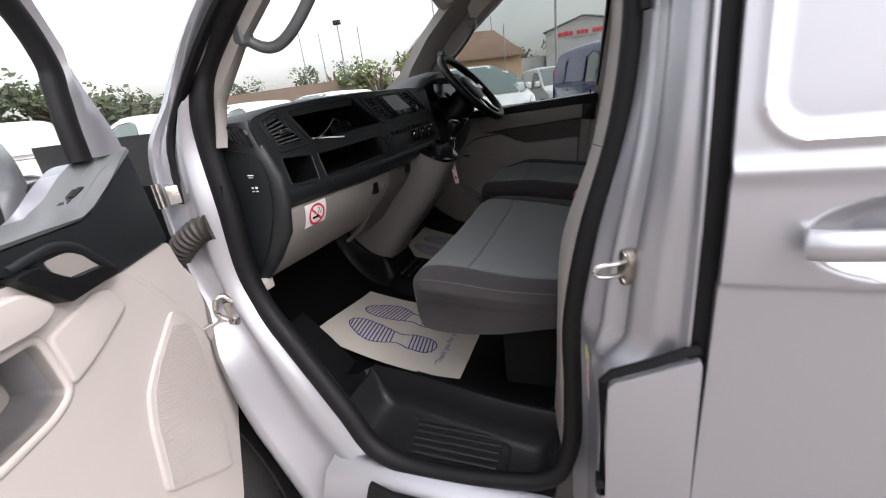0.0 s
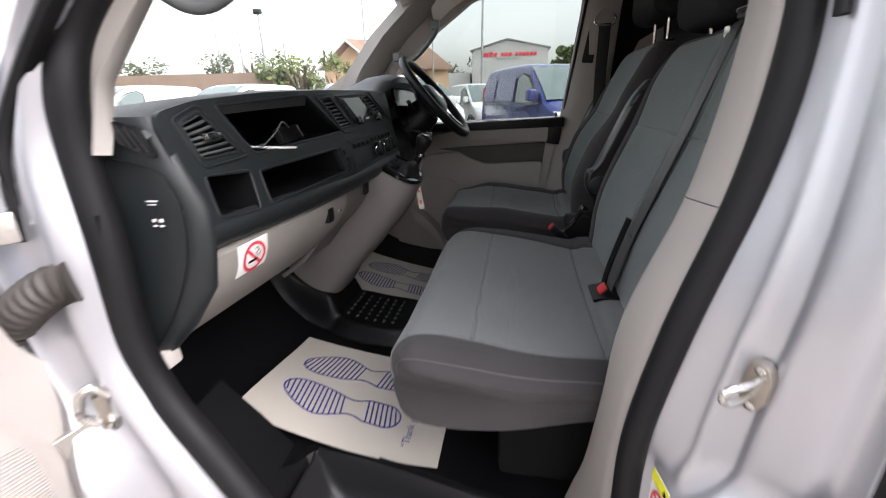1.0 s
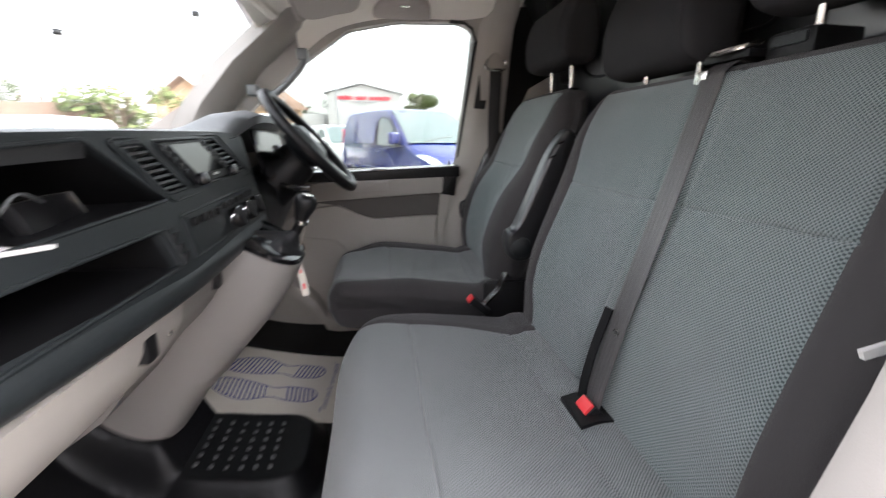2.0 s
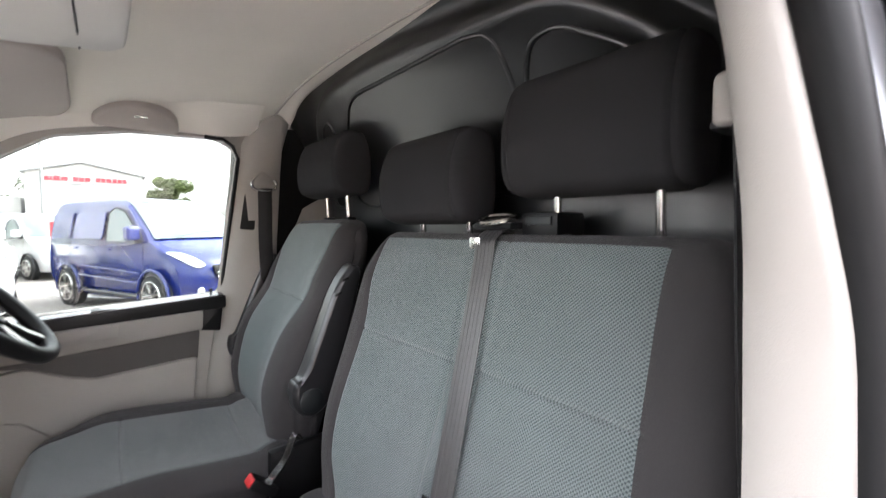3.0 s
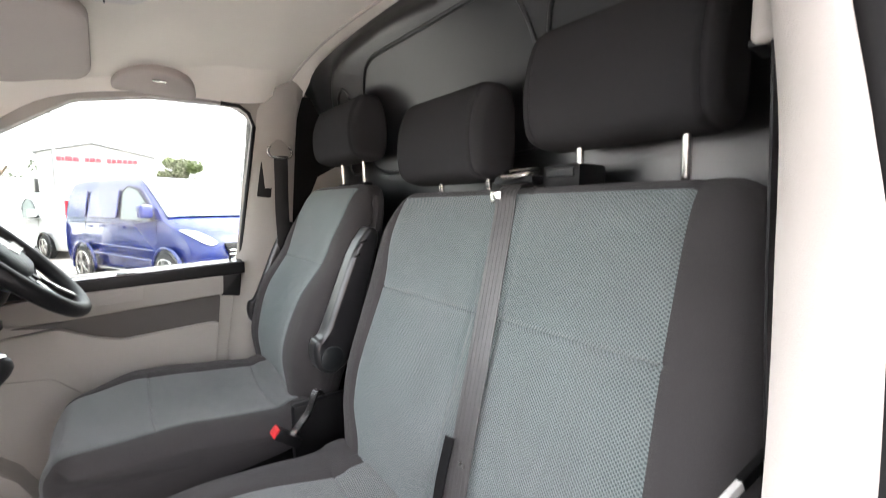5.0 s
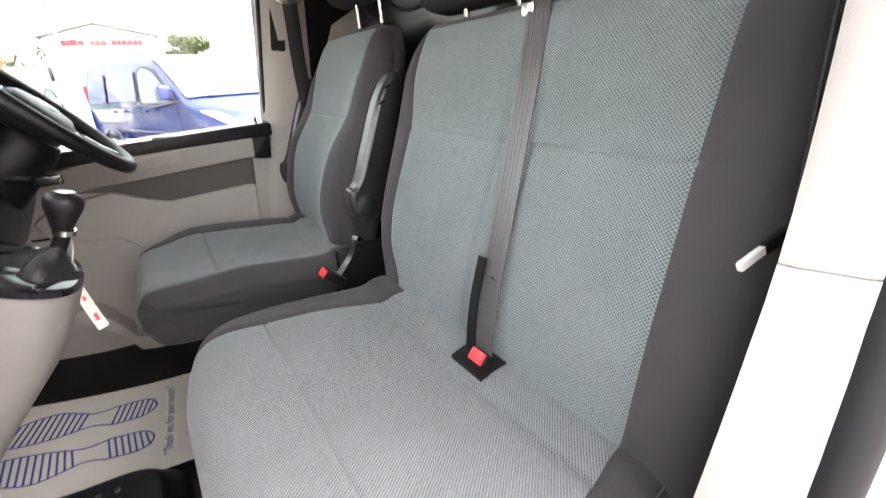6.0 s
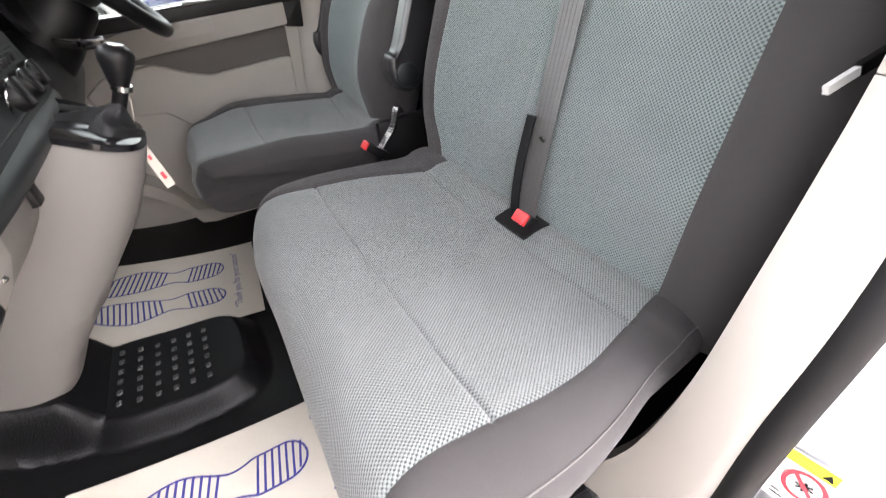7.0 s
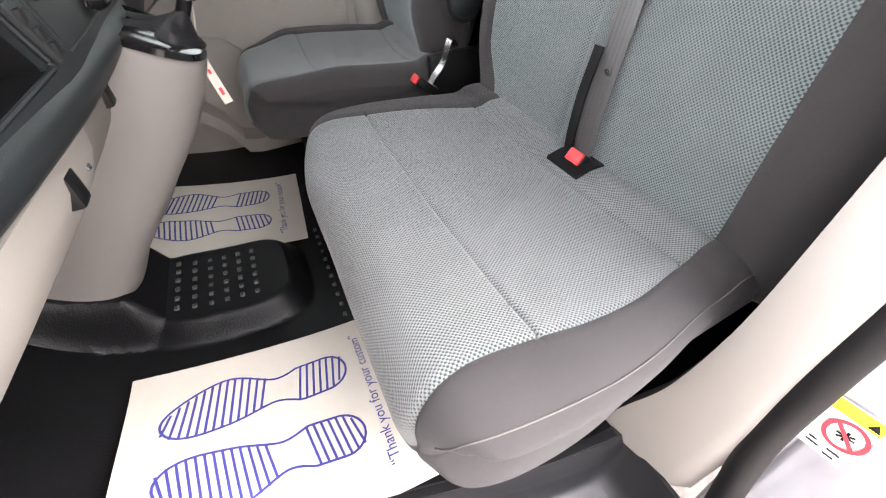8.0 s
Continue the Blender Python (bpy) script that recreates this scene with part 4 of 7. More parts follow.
HOLES = {
    "vent_left": [(-0.739, 1.362), (-0.699, 1.377), (-0.645, 1.312), (-0.724, 1.308)],
    "tray_upper": [(-0.665, 1.383), (-0.412, 1.400), (-0.298, 1.318), (-0.612, 1.303)],
    "vent_mid": [(-0.360, 1.393), (-0.313, 1.396), (-0.232, 1.327), (-0.296, 1.325)],
    "radio": [(-0.288, 1.397), (-0.136, 1.402), (0.012, 1.328), (-0.207, 1.326)],
    "vent_right": [(-0.114, 1.401), (-0.056, 1.403), (0.120, 1.331), (0.036, 1.328)],
    "cubby": [(-0.732, 1.286), (-0.638, 1.279), (-0.642, 1.212), (-0.731, 1.221)],
    "shelf": [(-0.617, 1.276), (-0.348, 1.283), (-0.331, 1.228), (-0.614, 1.216)],
    "heater": [(-0.290, 1.292), (0.150, 1.292), (0.160, 1.224), (-0.285, 1.228)],
}
outer = [(-0.775, 1.376), (-0.70, 1.392), (-0.55, 1.404), (-0.36, 1.410), (-0.02, 1.414), (0.20, 1.410), (0.20, 1.20), (0.05, 1.195), (-0.30, 1.195), (-0.70, 1.192), (-0.775, 1.20)]
part("fascia", plate(round_poly(outer, 0.02), [round_poly(h, 0.008, 3) for h in HOLES.values()], 0.012, fascia), DARK, dash)


def across(h, a, b, w=0.0):
    """A place inside a four-cornered opening."""
    (x0, z0), (x1, z1), (x2, z2), (x3, z3) = h
    tx, tz = x0 + (x1 - x0) * a, z0 + (z1 - z0) * a
    bx, bz = x3 + (x2 - x3) * a, z3 + (z2 - z3) * a
    return Vector(fascia(tx + (bx - tx) * b, tz + (bz - tz) * b, w))


for name, h in HOLES.items():
    kind = "vent" if "vent" in name else "pocket"
    deep = {"tray_upper": 0.23, "shelf": 0.20, "cubby": 0.16, "radio": 0.02, "heater": 0.02}.get(name, 0.06)
    front = [Vector(fascia(u, v, 0.004)) for u, v in h]
    back = [p + Vector((0, deep, -0.012 if name == "tray_upper" else 0.0)) for p in front]
    bm = bmesh.new()
    faces_from(bm, [front, back], True)
    bm.faces.new([bm.verts.new(p) for p in back])
    give_thickness(bm, 0.003)
    box = part("air_vent" if kind == "vent" else "pocket", bm, BLACK, dash, "black air vent with slats" if kind == "vent" else "")
    part("rim", tube([fascia(u, v, 0.001) for u, v in round_poly(h, 0.008, 3)], 0.0030, 8, True), DARK, box)
    if kind == "vent":
        n = 7 if name == "vent_left" else 8
        for k in range(n):
            b0 = (k + 0.6) / (n + 0.3)
            a, b = across(h, 0.03, b0, 0.008), across(h, 0.97, b0, 0.008)
            # slats paler than the vent, the shine of their edges in the colour
            part("slat", ribbon([a, (a + b) / 2, b], 0.013, 0.0030, (0, 1, -0.55)), PADTOP, box)
        if name == "vent_left":
            p = across(h, 0.62, 0.52, -0.002)
            part("tab", rbox(p.x - 0.016, p.x + 0.016, p.y - 0.006, p.y + 0.01, p.z - 0.005, p.z + 0.005, 0.002), CHROME, box, "grey vent tab")
# raised frames round the vents
for h in ([(-0.752, 1.367), (-0.697, 1.386), (-0.630, 1.303), (-0.728, 1.296)], [(-0.378, 1.400), (-0.03, 1.408), (0.165, 1.318), (-0.290, 1.313)]):
    part("bezel", tube([fascia(u, v, -0.001) for u, v in round_poly(h, 0.012, 4)], 0.0022, 8, True), DARK, dash)
# head unit
R = HOLES["radio"]
radio = part("head_unit", prism([(0.02, 0.04), (0.98, 0.04), (0.98, 0.96), (0.02, 0.96)], 0.012, lambda a, b, w: across(R, a, b, 0.008 - w), 0.06), BLACK, dash, "black head unit with a touch screen")
part("screen", prism([(0.16, 0.10), (0.84, 0.10), (0.84, 0.76), (0.16, 0.76)], 0.001, lambda a, b, w: across(R, a, b, -0.0045 - w)), SCREEN, radio, "dark glossy screen")
for a in (0.10, 0.90):
    p = across(R, a, 0.88, -0.004)
    part("knob", disc(0.010, 0.016, 20, 0.002, Matrix.Translation(p) @ Matrix.Rotation(radians(72), 4, "X")), GLOSS, radio)
for k in range(5):
    for a in (0.055, 0.945):
        p = across(R, a, 0.14 + 0.13 * k, -0.004)
        part("button", rbox(p.x - 0.006, p.x + 0.006, p.y - 0.003, p.y + 0.002, p.z - 0.004, p.z + 0.004, 0.0015), DARK, radio)
part("name_bar", rbox(-0.150, -0.128, 0, 0.001, 0, 0.004, 0, m=Matrix.Translation(across(R, 0.5, 0.86, -0.006) - Vector((-0.139, 0, 0)))), WHITE, radio)
# heater panel
Q = HOLES["heater"]
heat = part("heater_panel", prism([(0.01, 0.03), (0.99, 0.03), (0.99, 0.97), (0.01, 0.97)], 0.008, lambda a, b, w: across(Q, a, b, 0.006 - w), 0.03), DARK, dash, "heater control panel")
for a in (0.46, 0.66, 0.86):
    p = across(Q, a, 0.62, -0.002)
    kn = part("dial", disc(0.0205, 0.016, 28, 0.004, Matrix.Translation(p) @ Matrix.Rotation(radians(72), 4, "X")), BLACK, heat, "round black heater dial")
    part("grip", rbox(-0.019, 0.019, -0.004, 0.004, 0.014, 0.021, 0.002, m=Matrix.Translation(p) @ Matrix.Rotation(radians(72), 4, "X") @ Matrix.Rotation(radians(70), 4, "Z")), BLACK, kn)
    part("ring", tube([p + Vector((0.023 * math.cos(t), -0.001 - 0.023 * 0.3 * math.sin(t), 0.023 * 0.95 * math.sin(t))) for t in [2 * math.pi * j / 24 for j in range(24)]], 0.0016, 6, True), CHROME, heat)
for a, b in [(0.08 + 0.075 * i, 0.22) for i in range(4)] + [(0.40 + 0.09 * i, 0.16) for i in range(6)]:
    p = across(Q, a, b, -0.003)
    part("button", rbox(p.x - 0.009, p.x + 0.009, p.y - 0.003, p.y + 0.003, p.z - 0.006, p.z + 0.006, 0.0015), BLACK, heat)
p = across(HOLES["shelf"], 1.03, 0.5, 0)
sw = part("switch_strip", prism([(1.015, 0.02), (1.075, 0.02), (1.075, 0.98), (1.015, 0.98)], 0.006, lambda a, b, w: across(HOLES["shelf"], a, b, -0.001 - w), 0.004), DARK, dash)
for b in (0.25, 0.55, 0.8):
    q = across(HOLES["shelf"], 1.045, b, -0.008)
    part("switch", rbox(q.x - 0.006, q.x + 0.006, q.y - 0.002, q.y + 0.003, q.z - 0.006, q.z + 0.006, 0.001), BLACK, sw)
# papers and a lead left in the upper tray
leaflet = thing("folded_papers", "white folded papers lying in the dashboard tray", "papers")
part("sheet", rbox(-0.030, 0.040, -0.028, 0.028, 0, 0.004, 0.001, m=pose(-0.535, -0.540, 1.304, 0, 6, -10)), WHITE, leaflet)
booklet = thing("black_booklet", "black booklet wallet leaning in the dashboard tray", "booklet")
part("cover", rbox(-0.055, 0.055, -0.008, 0.008, 0, 0.034, 0.003, m=pose(-0.415, -0.520, 1.304, -24, 0, 8)), BLACK, booklet)
part("edge_line", tube([pose(-0.415, -0.520, 1.304, -24, 0, 8) @ Vector(q) for q in ((-0.054, -0.008, 0.034), (0.0, -0.009, 0.0355), (0.054, -0.008, 0.034), (0.056, -0.008, 0.004))], 0.0012, 6), CHROME, booklet)
lead = thing("loose_lead", "thin dark lead looped in the dashboard tray", "cable")
part("lead", tube(spline([(-0.44, -0.53, 1.336), (-0.49, -0.545, 1.350), (-0.525, -0.55, 1.334), (-0.575, -0.555, 1.316), (-0.582, -0.545, 1.309), (-0.55, -0.52, 1.309), (-0.48, -0.50, 1.309)], 8), 0.0014, 6), LEDGE, lead)

# lower lip, glovebox and lower panels
rows = []
for i in range(41):
    x = -0.772 + 0.962 * i / 40
    p = Vector(fascia(x, 1.195))
    rows.append([p + Vector((0, dy, dz)) for dy, dz in ((0.016, 0.026), (0.0, 0.016), (-0.003, 0.004), (0.001, -0.010), (0.013, -0.021), (0.032, -0.027), (0.10, -0.027))])
part("lower_lip", slab(rows, -0.01), DARK, dash, "rounded dark lip", 60)
UNDER = [(-0.50, 1.170), (-0.566, 1.170), (-0.577, 1.163), (-0.572, 1.132), (-0.556, 1.10), (-0.530, 1.068), (-0.490, 1.03), (-0.445, 0.992), (-0.39, 0.962), (-0.30, 0.945)]
rows = []
for i in range(31):
    x = -0.775 + 0.49 * i / 30
    rows.append([(x, y + 0.4 * glide(BEND, x), z) for y, z in UNDER])
glove = part("glovebox", slab(rows, -0.012), STONE, dash, "beige-grey glovebox door", 50)
rows = []
for i in range(12):
    x = -0.281 + 0.24 * i / 11
    rows.append([(x, y + 0.004 + 0.02 * max(0, (x + 0.12) / 0.08) ** 2, z) for y, z in UNDER[:7]] + [(x, -0.43, 0.96), (x, -0.36, 0.91)])
# same plastic as the glovebox, darkened in colour for the shade here
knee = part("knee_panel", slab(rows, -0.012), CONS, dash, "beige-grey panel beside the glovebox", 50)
part("catch", rbox(-0.392, -0.362, -0.576, -0.55, 1.112, 1.148, 0.005, m=Matrix.Translation((0, 0.002, 0))), BLACK, glove, "black glovebox catch recess")
part("catch", rbox(-0.150, -0.118, -0.578, -0.555, 1.128, 1.160, 0.006), BLACK, knee, "black socket recess")
part("stud", disc(0.006, 0.004, 14, 0.0015, Matrix.Translation((-0.318, -0.566, 1.126)) @ Matrix.Rotation(radians(68), 4, "X")), CHROME, glove, "small bright lock")
part("foot", rbox(-0.797, -0.757, -0.452, -0.40, 0.972, 1.004, 0.004), BEIGE, glove, "pale corner cap")
# end of the dashboard beside the door, with its seam, demister vent and label
rows = []
for z, y0 in ((1.372, -0.518), (1.30, -0.546), (1.25, -0.570), (1.19, -0.570), (1.12, -0.556), (1.05, -0.505), (0.98, -0.434), (0.93, -0.39)):
    rows.append([(-0.78, 0.25, z), (-0.785, -0.2, z), (-0.785, y0 + 0.06, z), (-0.782, y0 + 0.02, z), (-0.774, y0 + 0.002, z), (-0.762, y0, z)])
end_cap = part("end_cap", slab(rows, 0.012), DARK, dash, "smooth dark end panel", 60)
part("seam", tube(spline([(-0.7885, -0.40, 1.323), (-0.7885, -0.475, 1.314), (-0.7885, -0.520, 1.302), (-0.7885, -0.541, 1.275), (-0.7885, -0.548, 1.240), (-0.7885, -0.536, 1.170), (-0.7885, -0.490, 1.079), (-0.7885, -0.445, 1.02)], 6), 0.0016, 6), BLACK, end_cap)
demist = part("demister_vent", prism(round_poly([(-0.476, 1.368), (-0.512, 1.360), (-0.532, 1.322), (-0.524, 1.318), (-0.476, 1.340)], 0.004), 0.004, lambda y, z, w: (-0.7875 - w, y, z)), GLOSS, dash, "black demister vent")
for k in range(3):
    part("fin", tube([(-0.7925, -0.482 - 0.012 * k, 1.362 - 0.003 * k), (-0.7925, -0.500 - 0.011 * k, 1.333 - 0.003 * k)], 0.0022, 6), BLACK, demist)
for dy, dz, w, h2 in ((0, 0, 0.017, 0.0018), (0.001, -0.005, 0.012, 0.0012), (0.004, -0.028, 0.005, 0.004), (-0.007, -0.028, 0.006, 0.0045), (0.004, -0.036, 0.005, 0.002), (-0.007, -0.036, 0.006, 0.002)):
    y, z = -0.504 + dy, 1.260 + dz
    part("label_bar", rbox(-0.7898, -0.7888, y - w / 2, y + w / 2, z - h2 / 2, z + h2 / 2, 0), WHITE, end_cap)
# no-smoking sticker
def glove_face(u, v, lift=0.0):
    """A place on the glovebox near its sticker."""
    x = -0.711 + u * 0.8
    z = 1.166 - v * 0.78
    y = glide([(1.06, -0.522), (1.10, -0.556), (1.132, -0.572), (1.163, -0.577), (1.17, -0.577)], z) + 0.4 * glide(BEND, x)
    return (x, y - 0.0022 - lift * 2.2, z)


smoke = thing("no_smoking_sticker", "white no-smoking sticker with a red ring on the glovebox", "sticker")
part("sheet", slab([[glove_face(0.10 * i / 4, 0.074 * j / 4) for i in range(5)] for j in range(5)], -0.0006, (0, 1, 0)), WHITE, smoke)
ring = [(0.05 + 0.034 * math.cos(2 * math.pi * j / 40), 0.039 + 0.031 * math.sin(2 * math.pi * j / 40)) for j in range(41)]
part("ring", flat_strokes([ring, [(0.026, 0.017), (0.074, 0.061)]], 0.0075, glove_face, 0.0012), REDINK, smoke, "red ring and bar")
part("cigarette", flat_strokes([[(0.031, 0.048), (0.06, 0.048)]], 0.007, glove_face, 0.0009), GLOSS, smoke)
part("smoke", flat_strokes([[(0.06, 0.040), (0.057, 0.032), (0.066, 0.028), (0.062, 0.020), (0.054, 0.022)], [(0.067, 0.042), (0.070, 0.034), (0.074, 0.032)]], 0.0028, glove_face, 0.0009), GLOSS, smoke)

# ---- centre console and gear lever ----
console = thing("centre_console", "beige-grey moulded console carrying the gear lever", "console")


def oval(z, y0, y1, hw, cx=0.02, n=44, p=0.5):
    return [(cx + hw * math.copysign(abs(math.cos(a)) ** p, math.cos(a)), (y0 + y1) / 2 + (y0 - y1) / 2 * math.copysign(abs(math.sin(a)) ** p, math.sin(a)), z) for a in [2 * math.pi * j / n for j in range(n)]]


def tilt(ring, up=0.0):
    """The gaiter surround slopes down towards the seats."""
    return [(x, y, z + up + 0.55 * (min(y, -0.58) + 0.70)) for x, y, z in ring]


# the column's darker tone paints in the shade of the dashboard
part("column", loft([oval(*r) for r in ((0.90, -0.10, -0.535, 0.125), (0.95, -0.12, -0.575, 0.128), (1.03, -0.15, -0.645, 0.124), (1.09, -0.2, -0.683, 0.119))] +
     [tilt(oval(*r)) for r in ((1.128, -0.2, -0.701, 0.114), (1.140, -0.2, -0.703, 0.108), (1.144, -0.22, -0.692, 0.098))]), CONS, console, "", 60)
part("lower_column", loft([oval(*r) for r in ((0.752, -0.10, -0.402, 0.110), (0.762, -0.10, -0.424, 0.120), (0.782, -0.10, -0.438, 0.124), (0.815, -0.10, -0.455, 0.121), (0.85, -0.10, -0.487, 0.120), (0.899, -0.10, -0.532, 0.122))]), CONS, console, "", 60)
part("rim", loft([tilt(oval(*r, cx=0.02, p=0.7)) for r in ((1.138, -0.525, -0.704, 0.106), (1.149, -0.525, -0.704, 0.108), (1.154, -0.532, -0.696, 0.099))]), GLOSS, console, "gloss black gaiter surround")
gear = thing("gear_lever", "black leather gear lever with a folded gaiter", "gear lever")
rows = []
for k in range(11):
    t = k / 10
    cx, cy, cz = 0.02 - 0.015 * t, -0.618 - 0.075 * t, 1.148 + 0.058 * t ** 1.5
    w = 0.088 * (1 - t) ** 1.05 + 0.012
    d = 0.072 * (1 - t) ** 1.15 + 0.012
    rows.append([(cx + w * (1 + 0.26 * math.sin(5 * a + 3 * t) * (1 - t) * (0.3 + t)) * math.cos(a), cy + d * (1 + 0.26 * math.cos(4 * a + 2 * t) * (1 - t) * (0.3 + t)) * math.sin(a), cz + 0.55 * (1 - t) * (min(cy + d * math.sin(a), -0.58) + 0.70) + 0.012 * math.sin(3 * a + 7 * t) * math.sin(math.pi * t)) for a in [2 * math.pi * j / 40 for j in range(40)]])
part("gaiter", loft(rows), material("black_leather", (0.012, 0.012, 0.013), 0.34, grain=0.2, grain_size=500, bump=0.0012, mottle=0.2, mottle_size=30, rough_var=0.1), gear, "creased black leather gaiter", 70)
part("shaft", tube([(0.008, -0.685, 1.185), (-0.002, -0.715, 1.235)], 0.0105, 14), BLACK, gear)
part("collar", tube([(0.0, -0.709, 1.222), (-0.001, -0.712, 1.230)], 0.0145, 18), CHROME, gear, "bright collar ring")
KM = Matrix.Translation((-0.004, -0.719, 1.258)) @ Matrix.Rotation(radians(20), 4, "X") @ Matrix.Scale(0.80, 4)
part("knob", loft([[KM @ Vector((r * math.cos(a), r * 1.12 * math.sin(a), z)) for a in [2 * math.pi * j / 24 for j in range(24)]] for z, r in ((-0.038, 0.013), (-0.03, 0.016), (-0.012, 0.021), (0.006, 0.0265), (0.02, 0.027), (0.03, 0.022), (0.036, 0.010))]), BLACK, gear, "ball-topped black knob", 60)
part("badge", disc(0.016, 0.002, 24, 0.0008, KM @ Matrix.Translation((0, 0, 0.0355))), CHROME, gear)
TAGM = pose(0.026, -0.690, 1.130, 0, 0, 0) @ Matrix.Rotation(radians(-62), 4, "Z") @ Matrix.Rotation(radians(-5), 4, "Y") @ Matrix.Rotation(radians(-14), 4, "X")
tag = thing("key_tag", "cream paper key tag tied to the gear lever", "tag")
part("card", rbox(-0.0085, 0.0085, -0.0006, 0.0006, -0.084, 0.0, 0.0005, 1, m=TAGM), PAPER, tag)
for z0, z1, w in ((-0.030, -0.022, 0.0022), (-0.068, -0.055, 0.003)):
    part("print_bar", rbox(-w, w, -0.0014, -0.0008, z0, z1, 0, m=TAGM), REDINK, tag)
part("string", tube(spline([(0.0, -0.712, 1.228), (0.018, -0.71, 1.20), (0.025, -0.697, 1.16), (0.026, -0.690, 1.129)], 6), 0.0012, 6), PAPER, tag)

# ---- steering wheel, column and instruments ----
wheel = thing("steering_wheel", "black leather steering wheel with bright spoke trim", "steering wheel")
WM = Matrix.Translation((0.43, -0.680, 1.392)) @ Matrix.Rotation(radians(49), 4, "X")


def on_wheel(r, a, w=0.0):
    return WM @ Vector((r * math.cos(a), r * math.sin(a), w))


part("rim", tube([on_wheel(0.178, 2 * math.pi * j / 64) for j in range(64)], 0.0165, 14, True, up=WM.to_3x3() @ Vector((0, 0, 1))), BLACK, wheel)
hub = part("hub", loft([[on_wheel(r * (1 + 0.12 * math.cos(2 * a)), a, w) for a in [2 * math.pi * j / 40 for j in range(40)]] for r, w in ((0.05, -0.055), (0.07, -0.045), (0.078, -0.02), (0.074, 0.0), (0.06, 0.012), (0.02, 0.016))]), DARK, wheel, "", 60)
part("badge", disc(0.022, 0.004, 28, 0.0015, WM @ Matrix.Translation((0, 0, 0.014))), CHROME, hub, "round bright badge")
for a in (0.0, math.pi, -math.pi / 2 - 0.35, -math.pi / 2 + 0.35):
    side = abs(math.sin(a)) < 0.5
    s = part("spoke", ribbon([on_wheel(0.06, a, -0.012), on_wheel(0.115, a, -0.012), on_wheel(0.172, a, -0.004)], 0.042 if side else 0.020, 0.012, on_wheel(1, a + math.pi / 2) - on_wheel(0, 0)), BLACK, wheel)
    part("spoke_trim", ribbon([on_wheel(0.085, a, -0.003), on_wheel(0.125, a, -0.002), on_wheel(0.165, a, 0.004)], 0.026 if side else 0.012, 0.004, on_wheel(1, a + math.pi / 2) - on_wheel(0, 0)), CHROME, s, "satin bright trim")
column = thing("steering_column", "black steering column shroud with stalks", "steering column")
part("shroud", loft([[WM @ Vector((0.058 * k * math.cos(a), -0.015 + 0.062 * k * math.sin(a), w)) for a in [2 * math.pi * j / 28 for j in range(28)]] for w, k in ((-0.05, 0.85), (-0.07, 1.0), (-0.16, 1.15), (-0.26, 1.3))]), BLACK, column, "", 60)
for sx, lab in ((-1, "black wiper stalk"), (1, "black indicator stalk")):
    part("stalk", tube([WM @ Vector((0.05 * sx, 0.02, -0.085)), WM @ Vector((0.11 * sx, 0.03, -0.075)), WM @ Vector((0.165 * sx, 0.035, -0.06))], 0.0085, 10, squash=0.7), BLACK, column, lab)
part("ignition_key", tube([(0.355, -0.60, 1.27), (0.335, -0.64, 1.262)], 0.010, 12), CHROME, column, "key in the ignition lock")
part("key_head", rbox(0.318, 0.338, -0.685, -0.642, 1.25, 1.27, 0.004), GLOSS, column)
pod = thing("instrument_pod", "black instrument pod under the dashboard hood", "instruments")
part("panel", prism(round_poly([(-0.16, -0.07), (-0.16, 0.05), (-0.10, 0.085), (0.10, 0.085), (0.16, 0.05), (0.16, -0.07)], 0.03), 0.01, lambda a, b, w: (0.43 + a, -0.545 - w - 0.25 * (0.05 - b), 1.362 + b)), GLOSS, pod)
for dx in (-0.085, 0.085):
    part("dial", tube([(0.43 + dx + 0.052 * math.cos(t), -0.562 + 0.013 * math.sin(t), 1.37 + 0.052 * math.sin(t)) for t in [2 * math.pi * j / 32 for j in range(32)]], 0.003, 8, True), CHROME, pod)
part("surround", slab([[(x, fascia(0.1, 1.39)[1] + dy + 0.03 * ((x - 0.43) / 0.3) ** 2, z) for x in (0.10, 0.2, 0.3, 0.43, 0.56, 0.66, 0.79)] for dy, z in ((0.02, 1.30), (-0.02, 1.26), (-0.03, 1.18), (0.01, 1.10), (0.08, 1.02))], 0.012), BLACK, pod, "dark panel below the wheel", 60)

# ---- van body ----
van = thing("van_body", "silver panel van body around the open passenger doorway", "van")
SEAL = [(-0.708, -1.229, 1.82), (-0.743, -1.246, 1.72), (-0.764, -1.255, 1.61), (-0.783, -1.267, 1.46), (-0.793, -1.251, 1.30), (-0.802, -1.205, 1.12), (-0.801, -1.179, 0.95),
        (-0.802, -1.179, 0.80), (-0.818, -1.172, 0.66), (-0.838, -1.125, 0.585), (-0.85, -0.98, 0.562), (-0.85, -0.82, 0.552), (-0.85, -0.715, 0.590), (-0.845, -0.65, 0.69),
        (-0.83, -0.535, 0.85), (-0.82, -0.465, 0.95), (-0.82, -0.44, 1.05), (-0.82, -0.445, 1.20), (-0.812, -0.436, 1.325), (-0.81, -0.445, 1.41), (-0.79, -0.463, 1.485), (-0.77, -0.545, 1.58), (-0.745, -0.65, 1.68),
        (-0.715, -0.78, 1.785), (-0.69, -0.89, 1.83), (-0.68, -1.0, 1.845), (-0.68, -1.14, 1.85)]
seal_path = spline(SEAL, 6, True)
